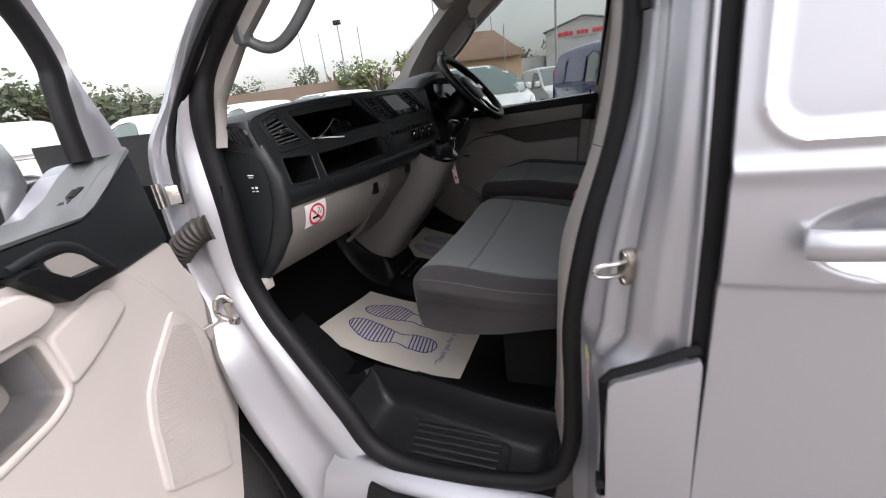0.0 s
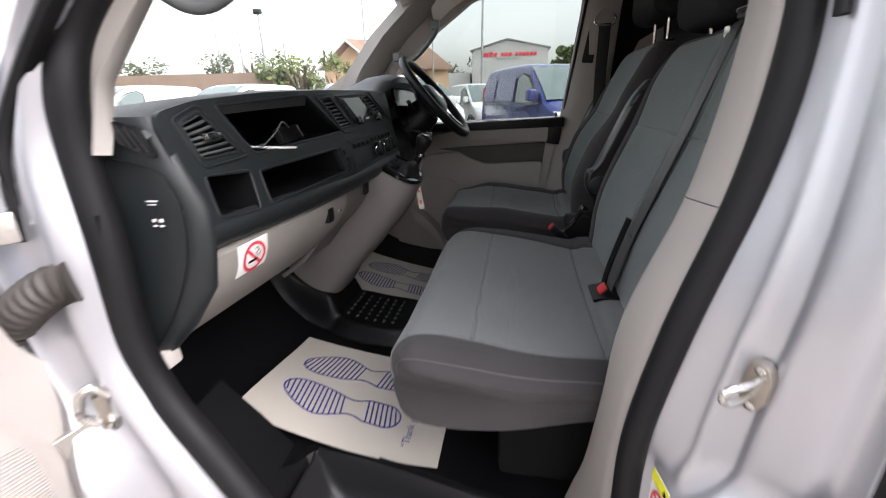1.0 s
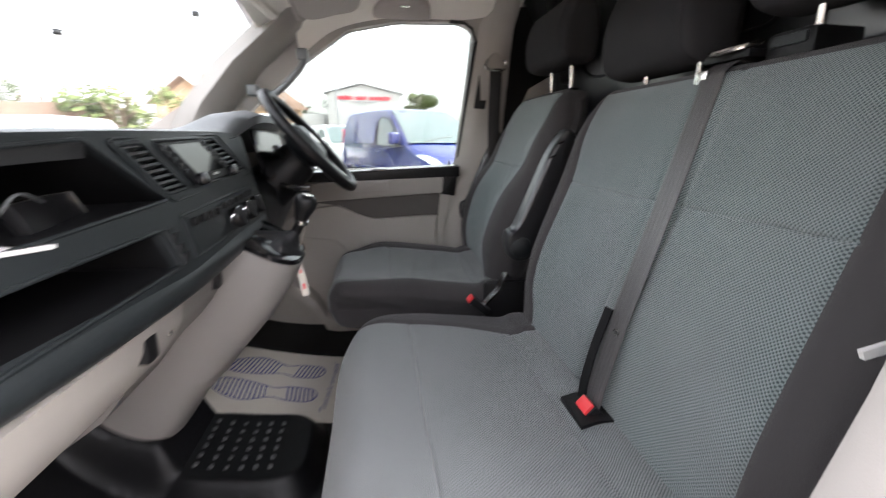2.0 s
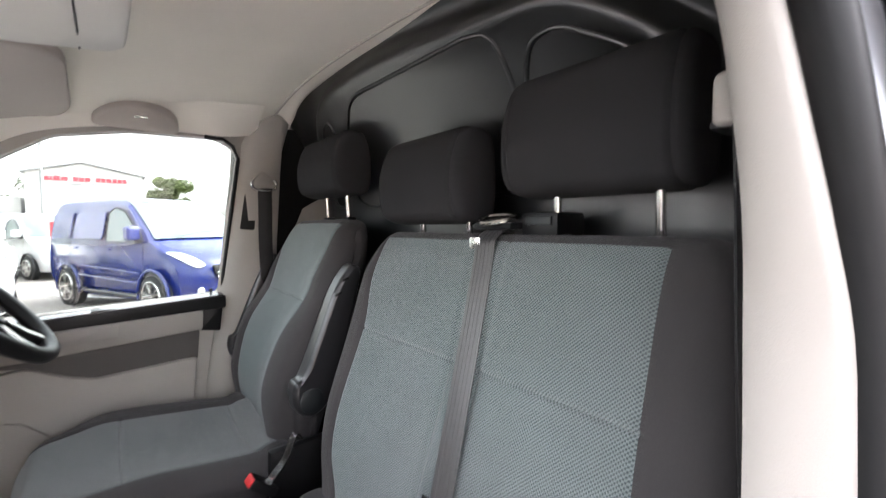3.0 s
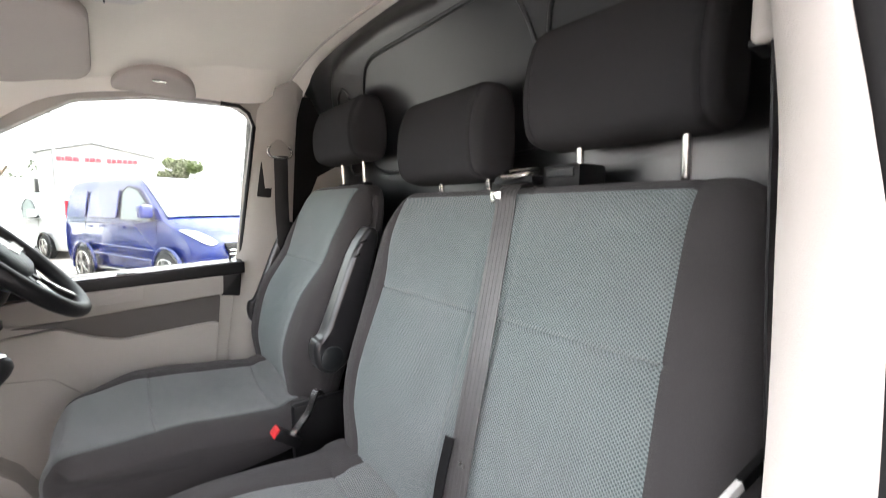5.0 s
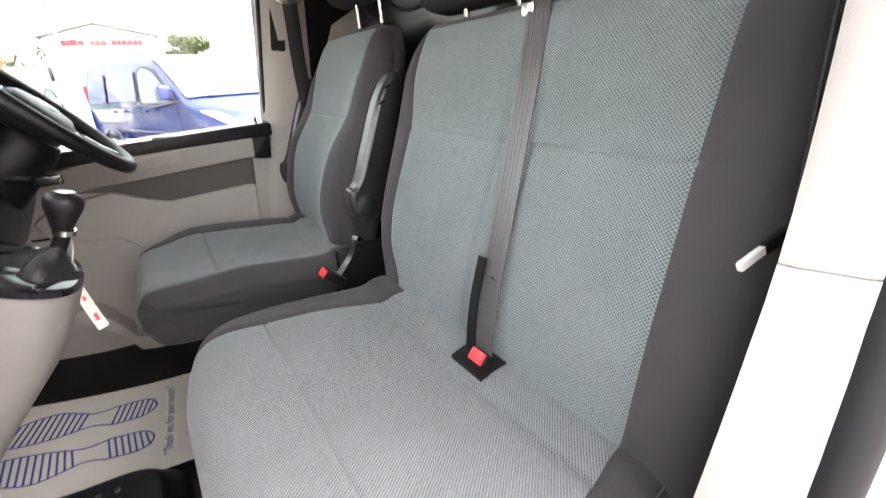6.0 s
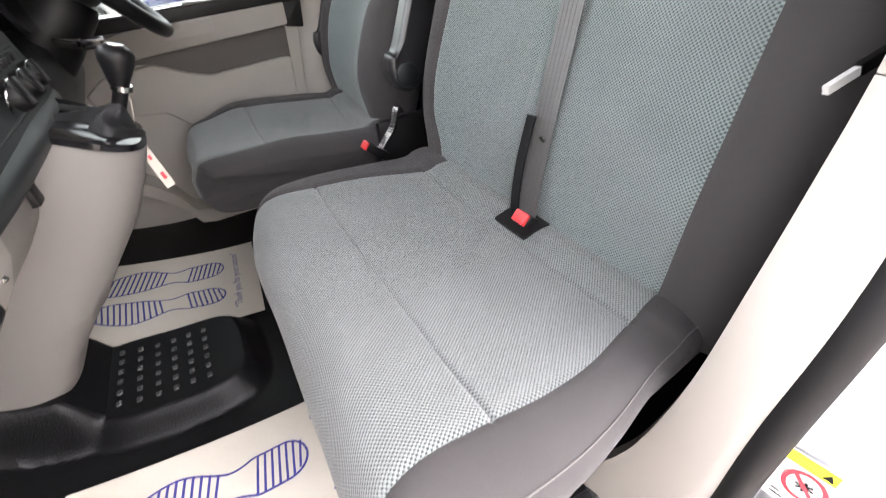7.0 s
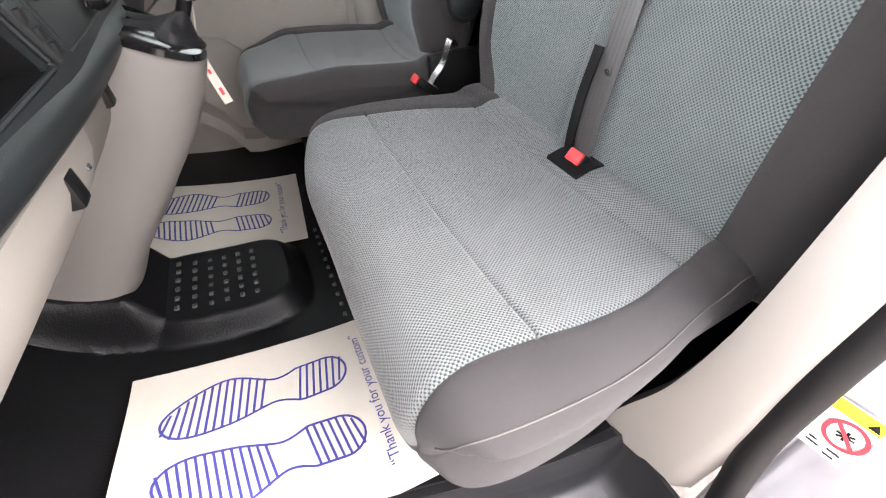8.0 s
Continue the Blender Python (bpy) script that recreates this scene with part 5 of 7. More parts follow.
part("door_seal", tube(seal_path, 0.024, 14, True, up=(1, 0, 0), radii=[lerp([(-1.0, lerp([(1.3, 0.76), (1.6, 0.66)], p.z)), (-0.8, 1.0)], p.y) for p in seal_path]), RUBBER, van, "fat black rubber door seal")
TRIM = [(0.605, (-0.766, -1.158), (-0.636, -1.128)), (0.70, (-0.773, -1.160), (-0.668, -1.136)), (0.80, (-0.781, -1.162), (-0.702, -1.145)), (0.95, (-0.784, -1.164), (-0.729, -1.152)),
        (1.10, (-0.787, -1.184), (-0.739, -1.163)), (1.27, (-0.784, -1.233), (-0.735, -1.216)), (1.44, (-0.780, -1.252), (-0.724, -1.243)), (1.53, (-0.767, -1.246), (-0.721, -1.243)),
        (1.60, (-0.754, -1.240), (-0.714, -1.242)), (1.68, (-0.738, -1.238), (-0.702, -1.242)), (1.72, (-0.729, -1.237), (-0.688, -1.247)), (1.745, (-0.722, -1.237), (-0.657, -1.261)),
        (1.78, (-0.714, -1.237), (-0.611, -1.281)), (1.82, (-0.705, -1.237), (-0.574, -1.297)), (1.87, (-0.695, -1.237), (-0.535, -1.314))]
pt = spline([(o[0], o[1], z) for z, o, i in TRIM], 5)
qt = spline([(i[0], i[1], z) for z, o, i in TRIM], 5)
for name, low, high, proud in (("pillar_trim", 0.0, 1.2668, 0.0), ("upper_pillar_trim", 1.2680, 3.0, 0.0)):
    rows = []
    pairs = list(zip(pt, qt))
    cutz = high if high < 2 else low
    for (a, b), (c, d) in zip(pairs, pairs[1:]):
        if a.z <= cutz < c.z:
            k = (cutz - a.z) / (c.z - a.z)
            pairs.append((a.lerp(c, k), b.lerp(d, k)))
    for a, b in sorted(pairs, key=lambda q: q[0].z):
        if low <= a.z <= high:
            hid = min(max((a.z - 1.20) / 0.2, 0), 1)
            a, b = a + Vector((0.007 * hid, 0, 0)), b + Vector((-0.004 * hid, 0, 0))
            m = (a + b) / 2 + Vector((0, 0.0015, 0))
            rows.append([a + Vector((-0.012 + 0.012 * hid, -0.02, 0)), a, a * 0.7 + m * 0.3 + Vector((-0.001, 0.0015, 0)), m, b * 0.7 + m * 0.3 + Vector((0.001, 0.0015, 0)), b, b + Vector((0.003 - 0.020 * hid, -0.022, 0)), b + Vector((-0.012 - 0.03 * hid, -0.09, 0))])
    part(name, slab(rows, -0.006), PILLAR, van, "pale beige plastic pillar trim", 60)
# rounded corner of the headlining over the head of the pillar trim
rows = []
for p in spline([(-0.598, -1.287, 1.862), (-0.618, -1.278, 1.823), (-0.644, -1.267, 1.79), (-0.661, -1.259, 1.771), (-0.687, -1.248, 1.756), (-0.703, -1.241, 1.753), (-0.720, -1.236, 1.752)], 4):
    out = Vector((0.40, 0.915, 0))
    rows.append([p + out * 0.001, p + out * 0.006 + Vector((0, 0, 0.0015)), p + out * 0.010 + Vector((0, 0, 0.007)), p + out * 0.016 + Vector((0, 0, 0.03)), p + out * 0.022 + Vector((0, 0, 0.06)), p + out * 0.026 + Vector((0, 0, 0.10))])
# headlining cloth, its colour darkened to offset the strong light by the doorway
part("lining_corner", slab(rows, 0.005), material("darkened_lining_cloth", (0.27, 0.245, 0.222), 0.95, grain=0.12, grain_size=1300, bump=0.0006, mottle=0.07, mottle_size=4, spec=0.1), van, "cloth lining corner, colour darkened against the doorway light", 60)
# silver door frame behind the seal, out to the skin
CH = [(-0.79, -1.200), (-0.805, -1.214), (-0.825, -1.234), (-0.838, -1.246), (-0.845, -1.250), (-0.851, -1.262), (-0.863, -1.276), (-0.868, -1.279), (-0.877, -1.282), (-0.892, -1.298), (-0.905, -1.313), (-0.908, -1.335), (-0.93, -1.345)]


CLOW = [(-0.795, -1.178), (-0.812, -1.209), (-0.824, -1.211), (-0.835, -1.213), (-0.845, -1.214), (-0.855, -1.215), (-0.865, -1.2165), (-0.875, -1.218), (-0.885, -1.220), (-0.897, -1.2225), (-0.91, -1.226), (-0.922, -1.231), (-0.93, -1.242)]


def lean_in(z):
    """How far the side leans in towards the roof."""
    return lerp([(0.5, 0.0), (1.15, 0.0), (1.5, 0.03), (1.85, 0.11), (1.95, 0.20)], z)


def rear_edge(z):
    """Where the seal runs down the rear side of the doorway."""
    near = [(math.exp(-((p.z - z) / 0.05) ** 2) + 1e-9, p.y) for p in seal_path if p.y < -1.13]
    return sum(w * y for w, y in near) / sum(w for w, y in near)


rows = []
for j in range(100):
    z = 0.50 + 1.40 * j / 99
    s = rear_edge(z) + 0.005
    k = (-1.345 - s) / (-1.345 + 1.20)
    t = min(max((z - 0.895) / 0.09, 0), 1)
    t = t * t * (3 - 2 * t)
    high = [Vector((min(x + lean_in(z), -0.742), -1.345 + (y + 1.345) * k, z)) for x, y in CH]
    rows.append(spline([Vector((x, y, z)).lerp(h, t) for (x, y), h in zip(CLOW, high)], 3))
part("door_frame", slab(rows, 0.004), SILVER, van, "", 50)
SLIDE = thing("sliding_door", "closed silver sliding side door with a recessed grip handle", "door")


def skin(y, z):
    """The outer skin of the sliding door, with its swage line, step and pressed panel."""
    x = -0.935 - 0.012 * math.exp(-((z - 1.12) / 0.45) ** 2) + lean_in(z)
    x += 0.0075 * (1 / (1 + math.exp((z - 1.108) / 0.0018)))
    x -= 0.007 * math.exp(-((z - 1.252) / 0.012) ** 2)
    if z > 1.27:
        d = min((-1.392 - y) / 0.020, (z - 1.283) / 0.020)
        corner = math.hypot(max(0, (y + 1.445) / 0.05), max(0, (1.335 - z) / 0.05))
        d = min(d, (1.06 - corner) * 2.4)
        x += 0.010 * min(max(d, 0), 1)
        x -= 0.004 * math.exp(-((d - 0.05) / 0.3) ** 2)
    cy, cz = (y + 1.545) / 0.10, (z - 1.172) / 0.052
    r = math.hypot(cy, cz)
    if r < 1:
        x += 0.030 * min((1 - r) / 0.45, 1) ** 0.8
    return (x, y, z)


ys = [-1.367 - 0.004 * k for k in range(22)] + [-1.455 - 0.0065 * k for k in range(32)] + [-1.68, -1.8, -2.1, -2.6, -3.3]
zs = [0.34, 0.5, 0.65, 0.8, 0.95] + [1.04 + 0.004 * k for k in range(80)] + [1.38, 1.45, 1.55, 1.65, 1.75, 1.85, 1.9]
rows = [[skin(y, z) for y in ys] for z in zs]
bm = slab(rows, 0.012, (1, 0, 0))
part("panel", bm, SILVER, SLIDE, "", 40)
grip = [(-1.442, 1.172), (-1.46, 1.173), (-1.50, 1.174), (-1.55, 1.175), (-1.60, 1.175), (-1.655, 1.174)]
part("grip_handle", tube(spline([(-0.962 - (0.006 if 0 < k < 5 else 0), y, z) for k, (y, z) in enumerate(grip)], 6), 0.0165, 16, squash=1.1, radii=None), SILVER, SLIDE, "silver grip handle", 60)
# fuel flap between the doors
flap = part("fuel_flap", prism(round_poly([(-1.238, 0.69), (-1.238, 0.925), (-1.247, 0.936), (-1.356, 0.992), (-1.36, 0.985), (-1.364, 0.69)], 0.004), 0.01, lambda y, z, w: (-0.934 - w, y, z), 0.002), SILVER, van, "silver fuel flap")
part("flap_seal", tube([(-0.930, y, z) for y, z in ((-1.232, 0.69), (-1.232, 0.93), (-1.245, 0.945), (-1.30, 0.972), (-1.345, 0.998), (-1.358, 1.002))], 0.008, 8), RUBBER, van, "black flap seal")
part("flap_stop", rbox(-0.945, -0.92, -1.236, -1.222, 0.715, 0.73, 0.003), BLACK, van)
part("gap_seal", slab([[(-0.922 + lean_in(z), -1.374, z), (-0.924 + lean_in(z), -1.355, z), (-0.922 + lean_in(z), -1.338, z)] for z in [0.4 + 1.5 * k / 15 for k in range(16)]], 0.006, (1, 0, 0)), RUBBER, van, "black gap seal beside the sliding door")
# lower shoulder of the door frame, striker and stickers
STRIKE, OUT, ALONG = Vector((-0.868, -1.262, 1.098)), Vector((-0.62, 0.785, 0)), Vector((0.785, 0.62, 0))


def on_striker(a, b, w):
    """A place on the striker, which looks forward and outward."""
    return STRIKE + ALONG * a + OUT * w + Vector((0.0, 0.0, b))


striker = part("striker_plate", prism(round_poly([(0.010, 0.020), (0.004, 0.030), (-0.008, 0.029), (-0.016, 0.014), (-0.014, -0.016), (-0.004, -0.031), (0.007, -0.028), (0.013, -0.008)], 0.008), 0.014, lambda a, b, w: on_striker(a, b, w - 0.008), 0.002), WORN, van, "worn steel striker plate")
part("striker_loop", tube(spline([on_striker(*q) for q in ((-0.006, 0.013, 0.004), (-0.004, 0.012, 0.026), (0.002, 0.011, 0.046), (0.005, 0.005, 0.052), (0.005, -0.004, 0.050), (0.002, -0.008, 0.040), (0.0, -0.010, 0.022), (0.0, -0.011, 0.004))], 5), 0.0038, 10), CHROME, striker, "bright striker loop")
for a, b in ((-0.003, 0.022), (-0.002, -0.022)):
    bm = disc(0.0055, 0.003, 6, 0.001)
    for v in bm.verts:
        v.co = on_striker(a + v.co.x, b + v.co.y, 0.0055 + v.co.z)
    part("screw", bm, CHROME, striker)
warn = thing("airbag_sticker", "white and yellow airbag warning sticker on the silver door frame", "sticker")


def on_frame(u, v, lift=0.0):
    """The face of the door frame that looks forward, low down."""
    return (-0.816 - u, -1.2035 - 0.13 * u + lift, 0.919 - v)


part("sheet", slab([[on_frame(0.042 * i / 3, 0.092 * j / 3) for i in range(4)] for j in range(4)], -0.0006, (0, 1, 0)), WHITE, warn)
part("band", slab([[on_frame(0.042 * i, 0.018 * j, 0.001) for i in range(2)] for j in range(2)], 0.0002, (0, 1, 0)), YELLOW, warn, "yellow top band")
part("triangle", slab([[on_frame(0.030, 0.014, 0.0016), on_frame(0.040, 0.014, 0.0016)], [on_frame(0.0348, 0.004, 0.0016), on_frame(0.0352, 0.004, 0.0016)]], 0.0002, (0, 1, 0)), GLOSS, warn)
part("ring", flat_strokes([[(0.026 + 0.017 * math.cos(2 * math.pi * j / 32), 0.044 + 0.021 * math.sin(2 * math.pi * j / 32)) for j in range(33)], [(0.014, 0.030), (0.038, 0.058)]], 0.0045, on_frame, 0.0016), REDINK, warn, "red ring and bar")
part("pictogram", flat_strokes([[(0.018, 0.044), (0.034, 0.044)], [(0.026, 0.036), (0.026, 0.052)], [(0.020, 0.050), (0.032, 0.038)]], 0.0028, on_frame, 0.0012), GLOSS, warn)
part("print_bars", flat_strokes([[(0.006, 0.074), (0.014, 0.074)], [(0.006, 0.081), (0.018, 0.081)], [(0.024, 0.076), (0.036, 0.076)], [(0.024, 0.085), (0.034, 0.085)]], 0.003, on_frame, 0.0012), DARK, warn)
part("frame_gasket", tube(spline([(-0.757, -1.256, 1.80), (-0.768, -1.262, 1.742), (-0.781, -1.265, 1.682), (-0.791, -1.268, 1.635), (-0.804, -1.272, 1.56), (-0.818, -1.277, 1.45)], 5), 0.0065, 10), RUBBER, van, "black outer frame gasket")
# sill and front pillar
part("sill", slab([[(-0.855, y, 0.548), (-0.90, y, 0.54), (-0.93, y, 0.49), (-0.935, y, 0.40), (-0.92, y, 0.30)] for y in (-0.60, -0.8, -1.1, -1.40)], 0.01), SILVER, van, "", 60)
part("sill_guard", prism(round_poly([(-0.728, 0.505), (-0.742, 0.575), (-0.80, 0.562), (-1.15, 0.562), (-1.19, 0.58), (-1.19, 0.50)], 0.006), 0.012, lambda y, z, w: (-0.925 + (0.575 - z) * -0.35 - w, y, z), 0.004), BLACK, van, "black sill guard strip")
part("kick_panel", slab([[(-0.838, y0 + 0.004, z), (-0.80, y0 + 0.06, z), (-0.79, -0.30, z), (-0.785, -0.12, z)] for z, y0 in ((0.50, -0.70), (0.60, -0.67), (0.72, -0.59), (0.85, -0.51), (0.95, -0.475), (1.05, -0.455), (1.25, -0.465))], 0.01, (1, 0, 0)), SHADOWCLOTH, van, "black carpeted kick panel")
well = thing("step_well", "black moulded plastic step well inside the doorway", "step")
rows = []
for k in range(25):
    y = -0.575 - 0.565 * k / 24
    e = floor_edge(y)
    end = min(min(-0.575 - y, y + 1.14) / 0.045, 1) ** 0.5 if 0 < k < 24 else 0
    bot = 0.612 - 0.110 * end
    rows.append([(e + 0.012, y, 0.6235), (e - 0.006, y, 0.6235), (e - 0.010, y, 0.612), (e - 0.012, y, 0.56 * end + 0.612 * (1 - end)), (e - 0.015, y, bot + 0.012), (e - 0.030, y, bot), (-0.79, y, bot), (-0.815, y, bot + 0.010), (-0.83, y, 0.545), (-0.85, y, 0.548)])
part("tray", slab(rows, -0.008), TRAY, well, "", 50)
for k in range(5):
    x = -0.672 - 0.0235 * k
    part("tread_rib", tube([(x, -0.745 - 0.005 * k, 0.5035), (x - 0.002, -0.87, 0.505), (x - 0.003, -0.995, 0.5035)], 0.0075, 10, squash=0.7), TRAY, well)
part("pad_edge", tube([(x, y, 0.5035) for x, y in round_poly([(-0.652, -0.722), (-0.785, -0.738), (-0.788, -1.018), (-0.690, -1.018), (-0.664, -0.90)], 0.025, 5)], 0.0035, 8, True), TRAY, well, "raised edge of the tread pad")
part("front_corner", slab([[(-0.60, -0.55 + dy, z), (-0.70, -0.555 + dy, z), (-0.80, -0.56 + dy, z)] for dy, z in ((-0.02, 0.48), (0.0, 0.60), (0.03, 0.64), (0.10, 0.72), (0.18, 0.80))], 0.01), BLACK, well, "black side carpet", 60)
part("edge_binding", ribbon([(floor_edge(y) + 0.001, y, 0.6255) for y in (-0.60, -0.70, -0.8, -0.9, -1.0, -1.12)], 0.013, 0.004, (1, 0, 0)), BLACK, well, "stitched black edge binding")
wheel_front = thing("front_wheel", "black front tyre in the wheel arch", "wheel")
tyre_rows = [[(x, 0.02 + r * math.cos(a), 0.335 + r * math.sin(a)) for a in [2 * math.pi * j / 72 for j in range(72)]] for x, r in ((-0.70, 0.21), (-0.69, 0.30), (-0.71, 0.332), (-0.76, 0.338), (-0.81, 0.338), (-0.865, 0.33), (-0.885, 0.30), (-0.88, 0.21))]
part("tyre", loft(tyre_rows), TYRE, wheel_front, "", 50)
for k in range(36):
    a = math.pi * (0.9 + 0.5 * k / 35)
    m = Matrix.Translation((-0.785, 0.02 + 0.338 * math.cos(a), 0.335 + 0.338 * math.sin(a))) @ Matrix.Rotation(a, 4, "X")
    part("tread_block", rbox(-0.055, 0.055, -0.005, 0.005, -0.004, 0.004, 0.001, 1, m=m), TYRE, wheel_front)
part("rim", loft([[(x, 0.02 + r * math.cos(a), 0.335 + r * math.sin(a)) for a in [2 * math.pi * j / 40 for j in range(40)]] for x, r in ((-0.72, 0.20), (-0.87, 0.208), (-0.865, 0.19), (-0.82, 0.06))]), CHROME, wheel_front, "", 40)
arch = [(0.02 + 0.46 * math.cos(math.pi * (0.35 + 0.8 * k / 20)), 0.36 + 0.44 * math.sin(math.pi * (0.35 + 0.8 * k / 20))) for k in range(21)]
part("arch_liner", slab([[(x, y, z) for y, z in arch] for x in (-0.915, -0.80, -0.62)], 0.01), BLACK, van, "black wheel arch liner", 60)
part("front_wing", slab([[(-0.92, y, z), (-0.935, y + 0.02, z + 0.02), (-0.94, y + 0.12, z + 0.12), (-0.92, y + 0.2, z + 0.3), (-0.86, y + 0.22, 1.18)] for y, z in ((0.0, 0.81), (-0.12, 0.80), (-0.25, 0.74), (-0.36, 0.64))], 0.008), SILVER, van, "", 60)
FP = [(0.40, -0.84, -0.57), (0.50, -0.775, -0.525), (0.58, -0.70, -0.49), (0.66, -0.64, -0.455), (0.75, -0.585, -0.43), (0.85, -0.525, -0.415), (0.95, -0.475, -0.385), (1.05, -0.45, -0.355), (1.2, -0.455, -0.335),
      (1.33, -0.445, -0.33), (1.42, -0.455, -0.39), (1.47, -0.47, -0.42), (1.58, -0.555, -0.52), (1.70, -0.68, -0.63), (1.82, -0.85, -0.77), (1.90, -0.97, -0.88)]
fp = spline([(s, o, z) for z, s, o in FP], 4)
rows = []
for p in fp:
    s, o, z = p
    dx = lean_in(z)
    ox = lerp([(0.85, -0.935), (1.0, -0.89), (1.35, -0.88), (1.5, -0.86)], z) + dx
    mix = lambda t: s + (o - s) * t
    rows.append([(-0.838 + dx, s + 0.012, z), (-0.835 + dx, mix(0.10), z), (-0.852 + dx, mix(0.22), z), (-0.868 + dx, mix(0.32), z), (-0.872 + dx, mix(0.44), z), (-0.864 + dx, mix(0.56), z),
                 (-0.874 + dx, mix(0.75), z), (ox + 0.01, mix(0.93), z), (ox, mix(1.0), z), (ox + 0.004, o + 0.02, z), (ox + 0.03, o + 0.035, z)])
part("front_pillar", slab(rows, 0.006), SILVER, van, "", 60)
part("pillar_gasket", tube(spline([(-0.865 + lean_in(z), o - 0.02, z) for z, o in ((1.22, -0.345), (1.33, -0.35), (1.42, -0.40), (1.55, -0.525), (1.70, -0.665), (1.84, -0.80))], 5), 0.013, 8, squash=0.7), RUBBER, van, "black outer pillar gasket")
AT = [(1.325, -0.803, -0.470, -0.808, -0.41), (1.42, -0.765, -0.465, -0.785, -0.42), (1.52, -0.74, -0.532, -0.765, -0.50), (1.65, -0.71, -0.66, -0.735, -0.63), (1.80, -0.66, -0.79, -0.70, -0.77)]
rows = [[(x1 - 0.02, y1 + 0.0, z), (x1, y1 - 0.012, z), ((x0 + x1) / 2 - 0.006, (y0 + y1) / 2 - 0.02, z), (x0, y0, z), (x0 + 0.025, y0 + 0.05, z), (x0 + 0.03, y0 + 0.1, z)] for z, x0, y0, x1, y1 in AT]
part("front_pillar_trim", slab(rows, 0.006), PILLAR, van, "pale beige plastic pillar trim", 60)
rows = [[(-x0 + 0.02, y0 + 0.10, z), (-x0, y0 + 0.06, z), (-x0 - 0.03, y0 + 0.02, z), (-x0 - 0.01, y0 - 0.03, z), (-x0 + 0.03, y0 - 0.06, z), (-x0 + 0.06, y0 - 0.06, z)] for z, x0, y0, x1, y1 in
        [(1.33, -0.75, -0.22, 0, 0), (1.42, -0.745, -0.24, 0, 0), (1.52, -0.72, -0.31, 0, 0), (1.65, -0.70, -0.43, 0, 0), (1.80, -0.66, -0.62, 0, 0), (1.86, -0.62, -0.70, 0, 0)]]
part("front_pillar_trim", slab(rows, 0.006), STONE, van, "", 60)

# right side of the cab
def side_x(z):
    return lerp([(0.5, 0.80), (1.30, 0.80), (1.60, 0.775), (1.85, 0.73)], z)


WIN = [(-0.43, 1.27), (-0.42, 1.50), (-0.587, 1.644), (-0.794, 1.781), (-0.97, 1.815), (-1.20, 1.822), (-1.245, 1.80), (-1.262, 1.76), (-1.205, 1.30)]
wall_right = tagged(part("wall_right", plate([(0.0, 0.45), (0.0, 1.40), (-0.42, 1.66), (-0.70, 1.90), (-1.65, 1.95), (-1.65, 0.45)], [round_poly(WIN, 0.02)], 0.05, lambda y, z, w: (side_x(z) + w, y, z)), DUSK), "beige-grey side trim round the driver window", "wall", kind="structure")
windscreen = tagged(part("window_windscreen", slab([[(x, 0.24 - 0.12 * (x / 0.75) ** 2, 1.30) , (x * 0.97, -0.13 - 0.10 * (x / 0.75) ** 2, 1.57), (x * 0.92, -0.50 - 0.08 * (x / 0.75) ** 2, 1.825)] for x in [-0.76 + 1.52 * k / 12 for k in range(13)]], 0.005), GLASS), "wide clear windscreen above the dashboard", "windscreen", kind="structure")
windscreen.visible_shadow = False
roof_rows = [[(x, y, roof_z(x * 0.9, max(min(y, -0.5), -1.41)) + 0.045 - 0.03 * (abs(x) / 0.84) ** 8) for x in [-0.84 + 1.68 * k / 24 for k in range(25)]] for y in (-0.45, -0.7, -1.0, -1.3, -1.7, -2.6, -3.6)]
part("roof_skin", slab(roof_rows, 0.006, (0, 0, 1)), SILVER, van, "silver roof")
part("rear_closure", rbox(-0.80, 0.80, -3.62, -3.58, 0.4, 1.9, 0.01), SILVER, van)
part("far_side", rbox(0.86, 0.90, -3.6, -1.6, 0.4, 1.85, 0.01), SILVER, van)
part("nose", slab([[(x, 0.24, 1.29), (x, 0.5, 1.18), (x, 0.78, 0.98), (x, 0.86, 0.7), (x, 0.88, 0.35)] for x in (-0.84, -0.5, 0, 0.5, 0.84)], 0.01), SILVER, van, "", 60)
part("far_wing", rbox(0.84, 0.90, -0.4, 0.8, 0.4, 1.15, 0.03), SILVER, van)
part("firewall", rbox(-0.80, 0.80, -0.12, -0.08, 0.55, 1.25, 0.005), BLACK, van, "black lining behind the dashboard")
part("header_rail", tube([(x, -0.50 - 0.08 * (x / 0.75) ** 2, 1.815 - 0.03 * (abs(x) / 0.75) ** 3) for x in [-0.70 + 1.4 * k / 12 for k in range(13)]], 0.022, 10), LINING, van)


# upper lining over the doors
def rail(sign, name):
    pts = [(-0.62, 1.70), (-0.75, 1.79), (-0.95, 1.835), (-1.2, 1.84), (-1.32, 1.86)]
    rows = [[(sign * (side_x(z) - 0.0), y, z - 0.012), (sign * (side_x(z) - 0.02), y, z + 0.012), (sign * (side_x(z) - 0.05), y, z + 0.03), (sign * (side_x(z) - 0.11), y, roof_z(side_x(z) - 0.1, min(y, -0.5)) + 0.003)] for y, z in [(p.y, p.z) for p in spline([(0, a, b) for a, b in pts], 5)]]
    return part(name, slab(rows, 0.006), LINING, van, "", 60)


rail(1, "cant_rail_trim")
lt = [(-0.66, 1.70), (-0.78, 1.80), (-0.95, 1.83), (-1.2, 1.835), (-1.30, 1.85)]
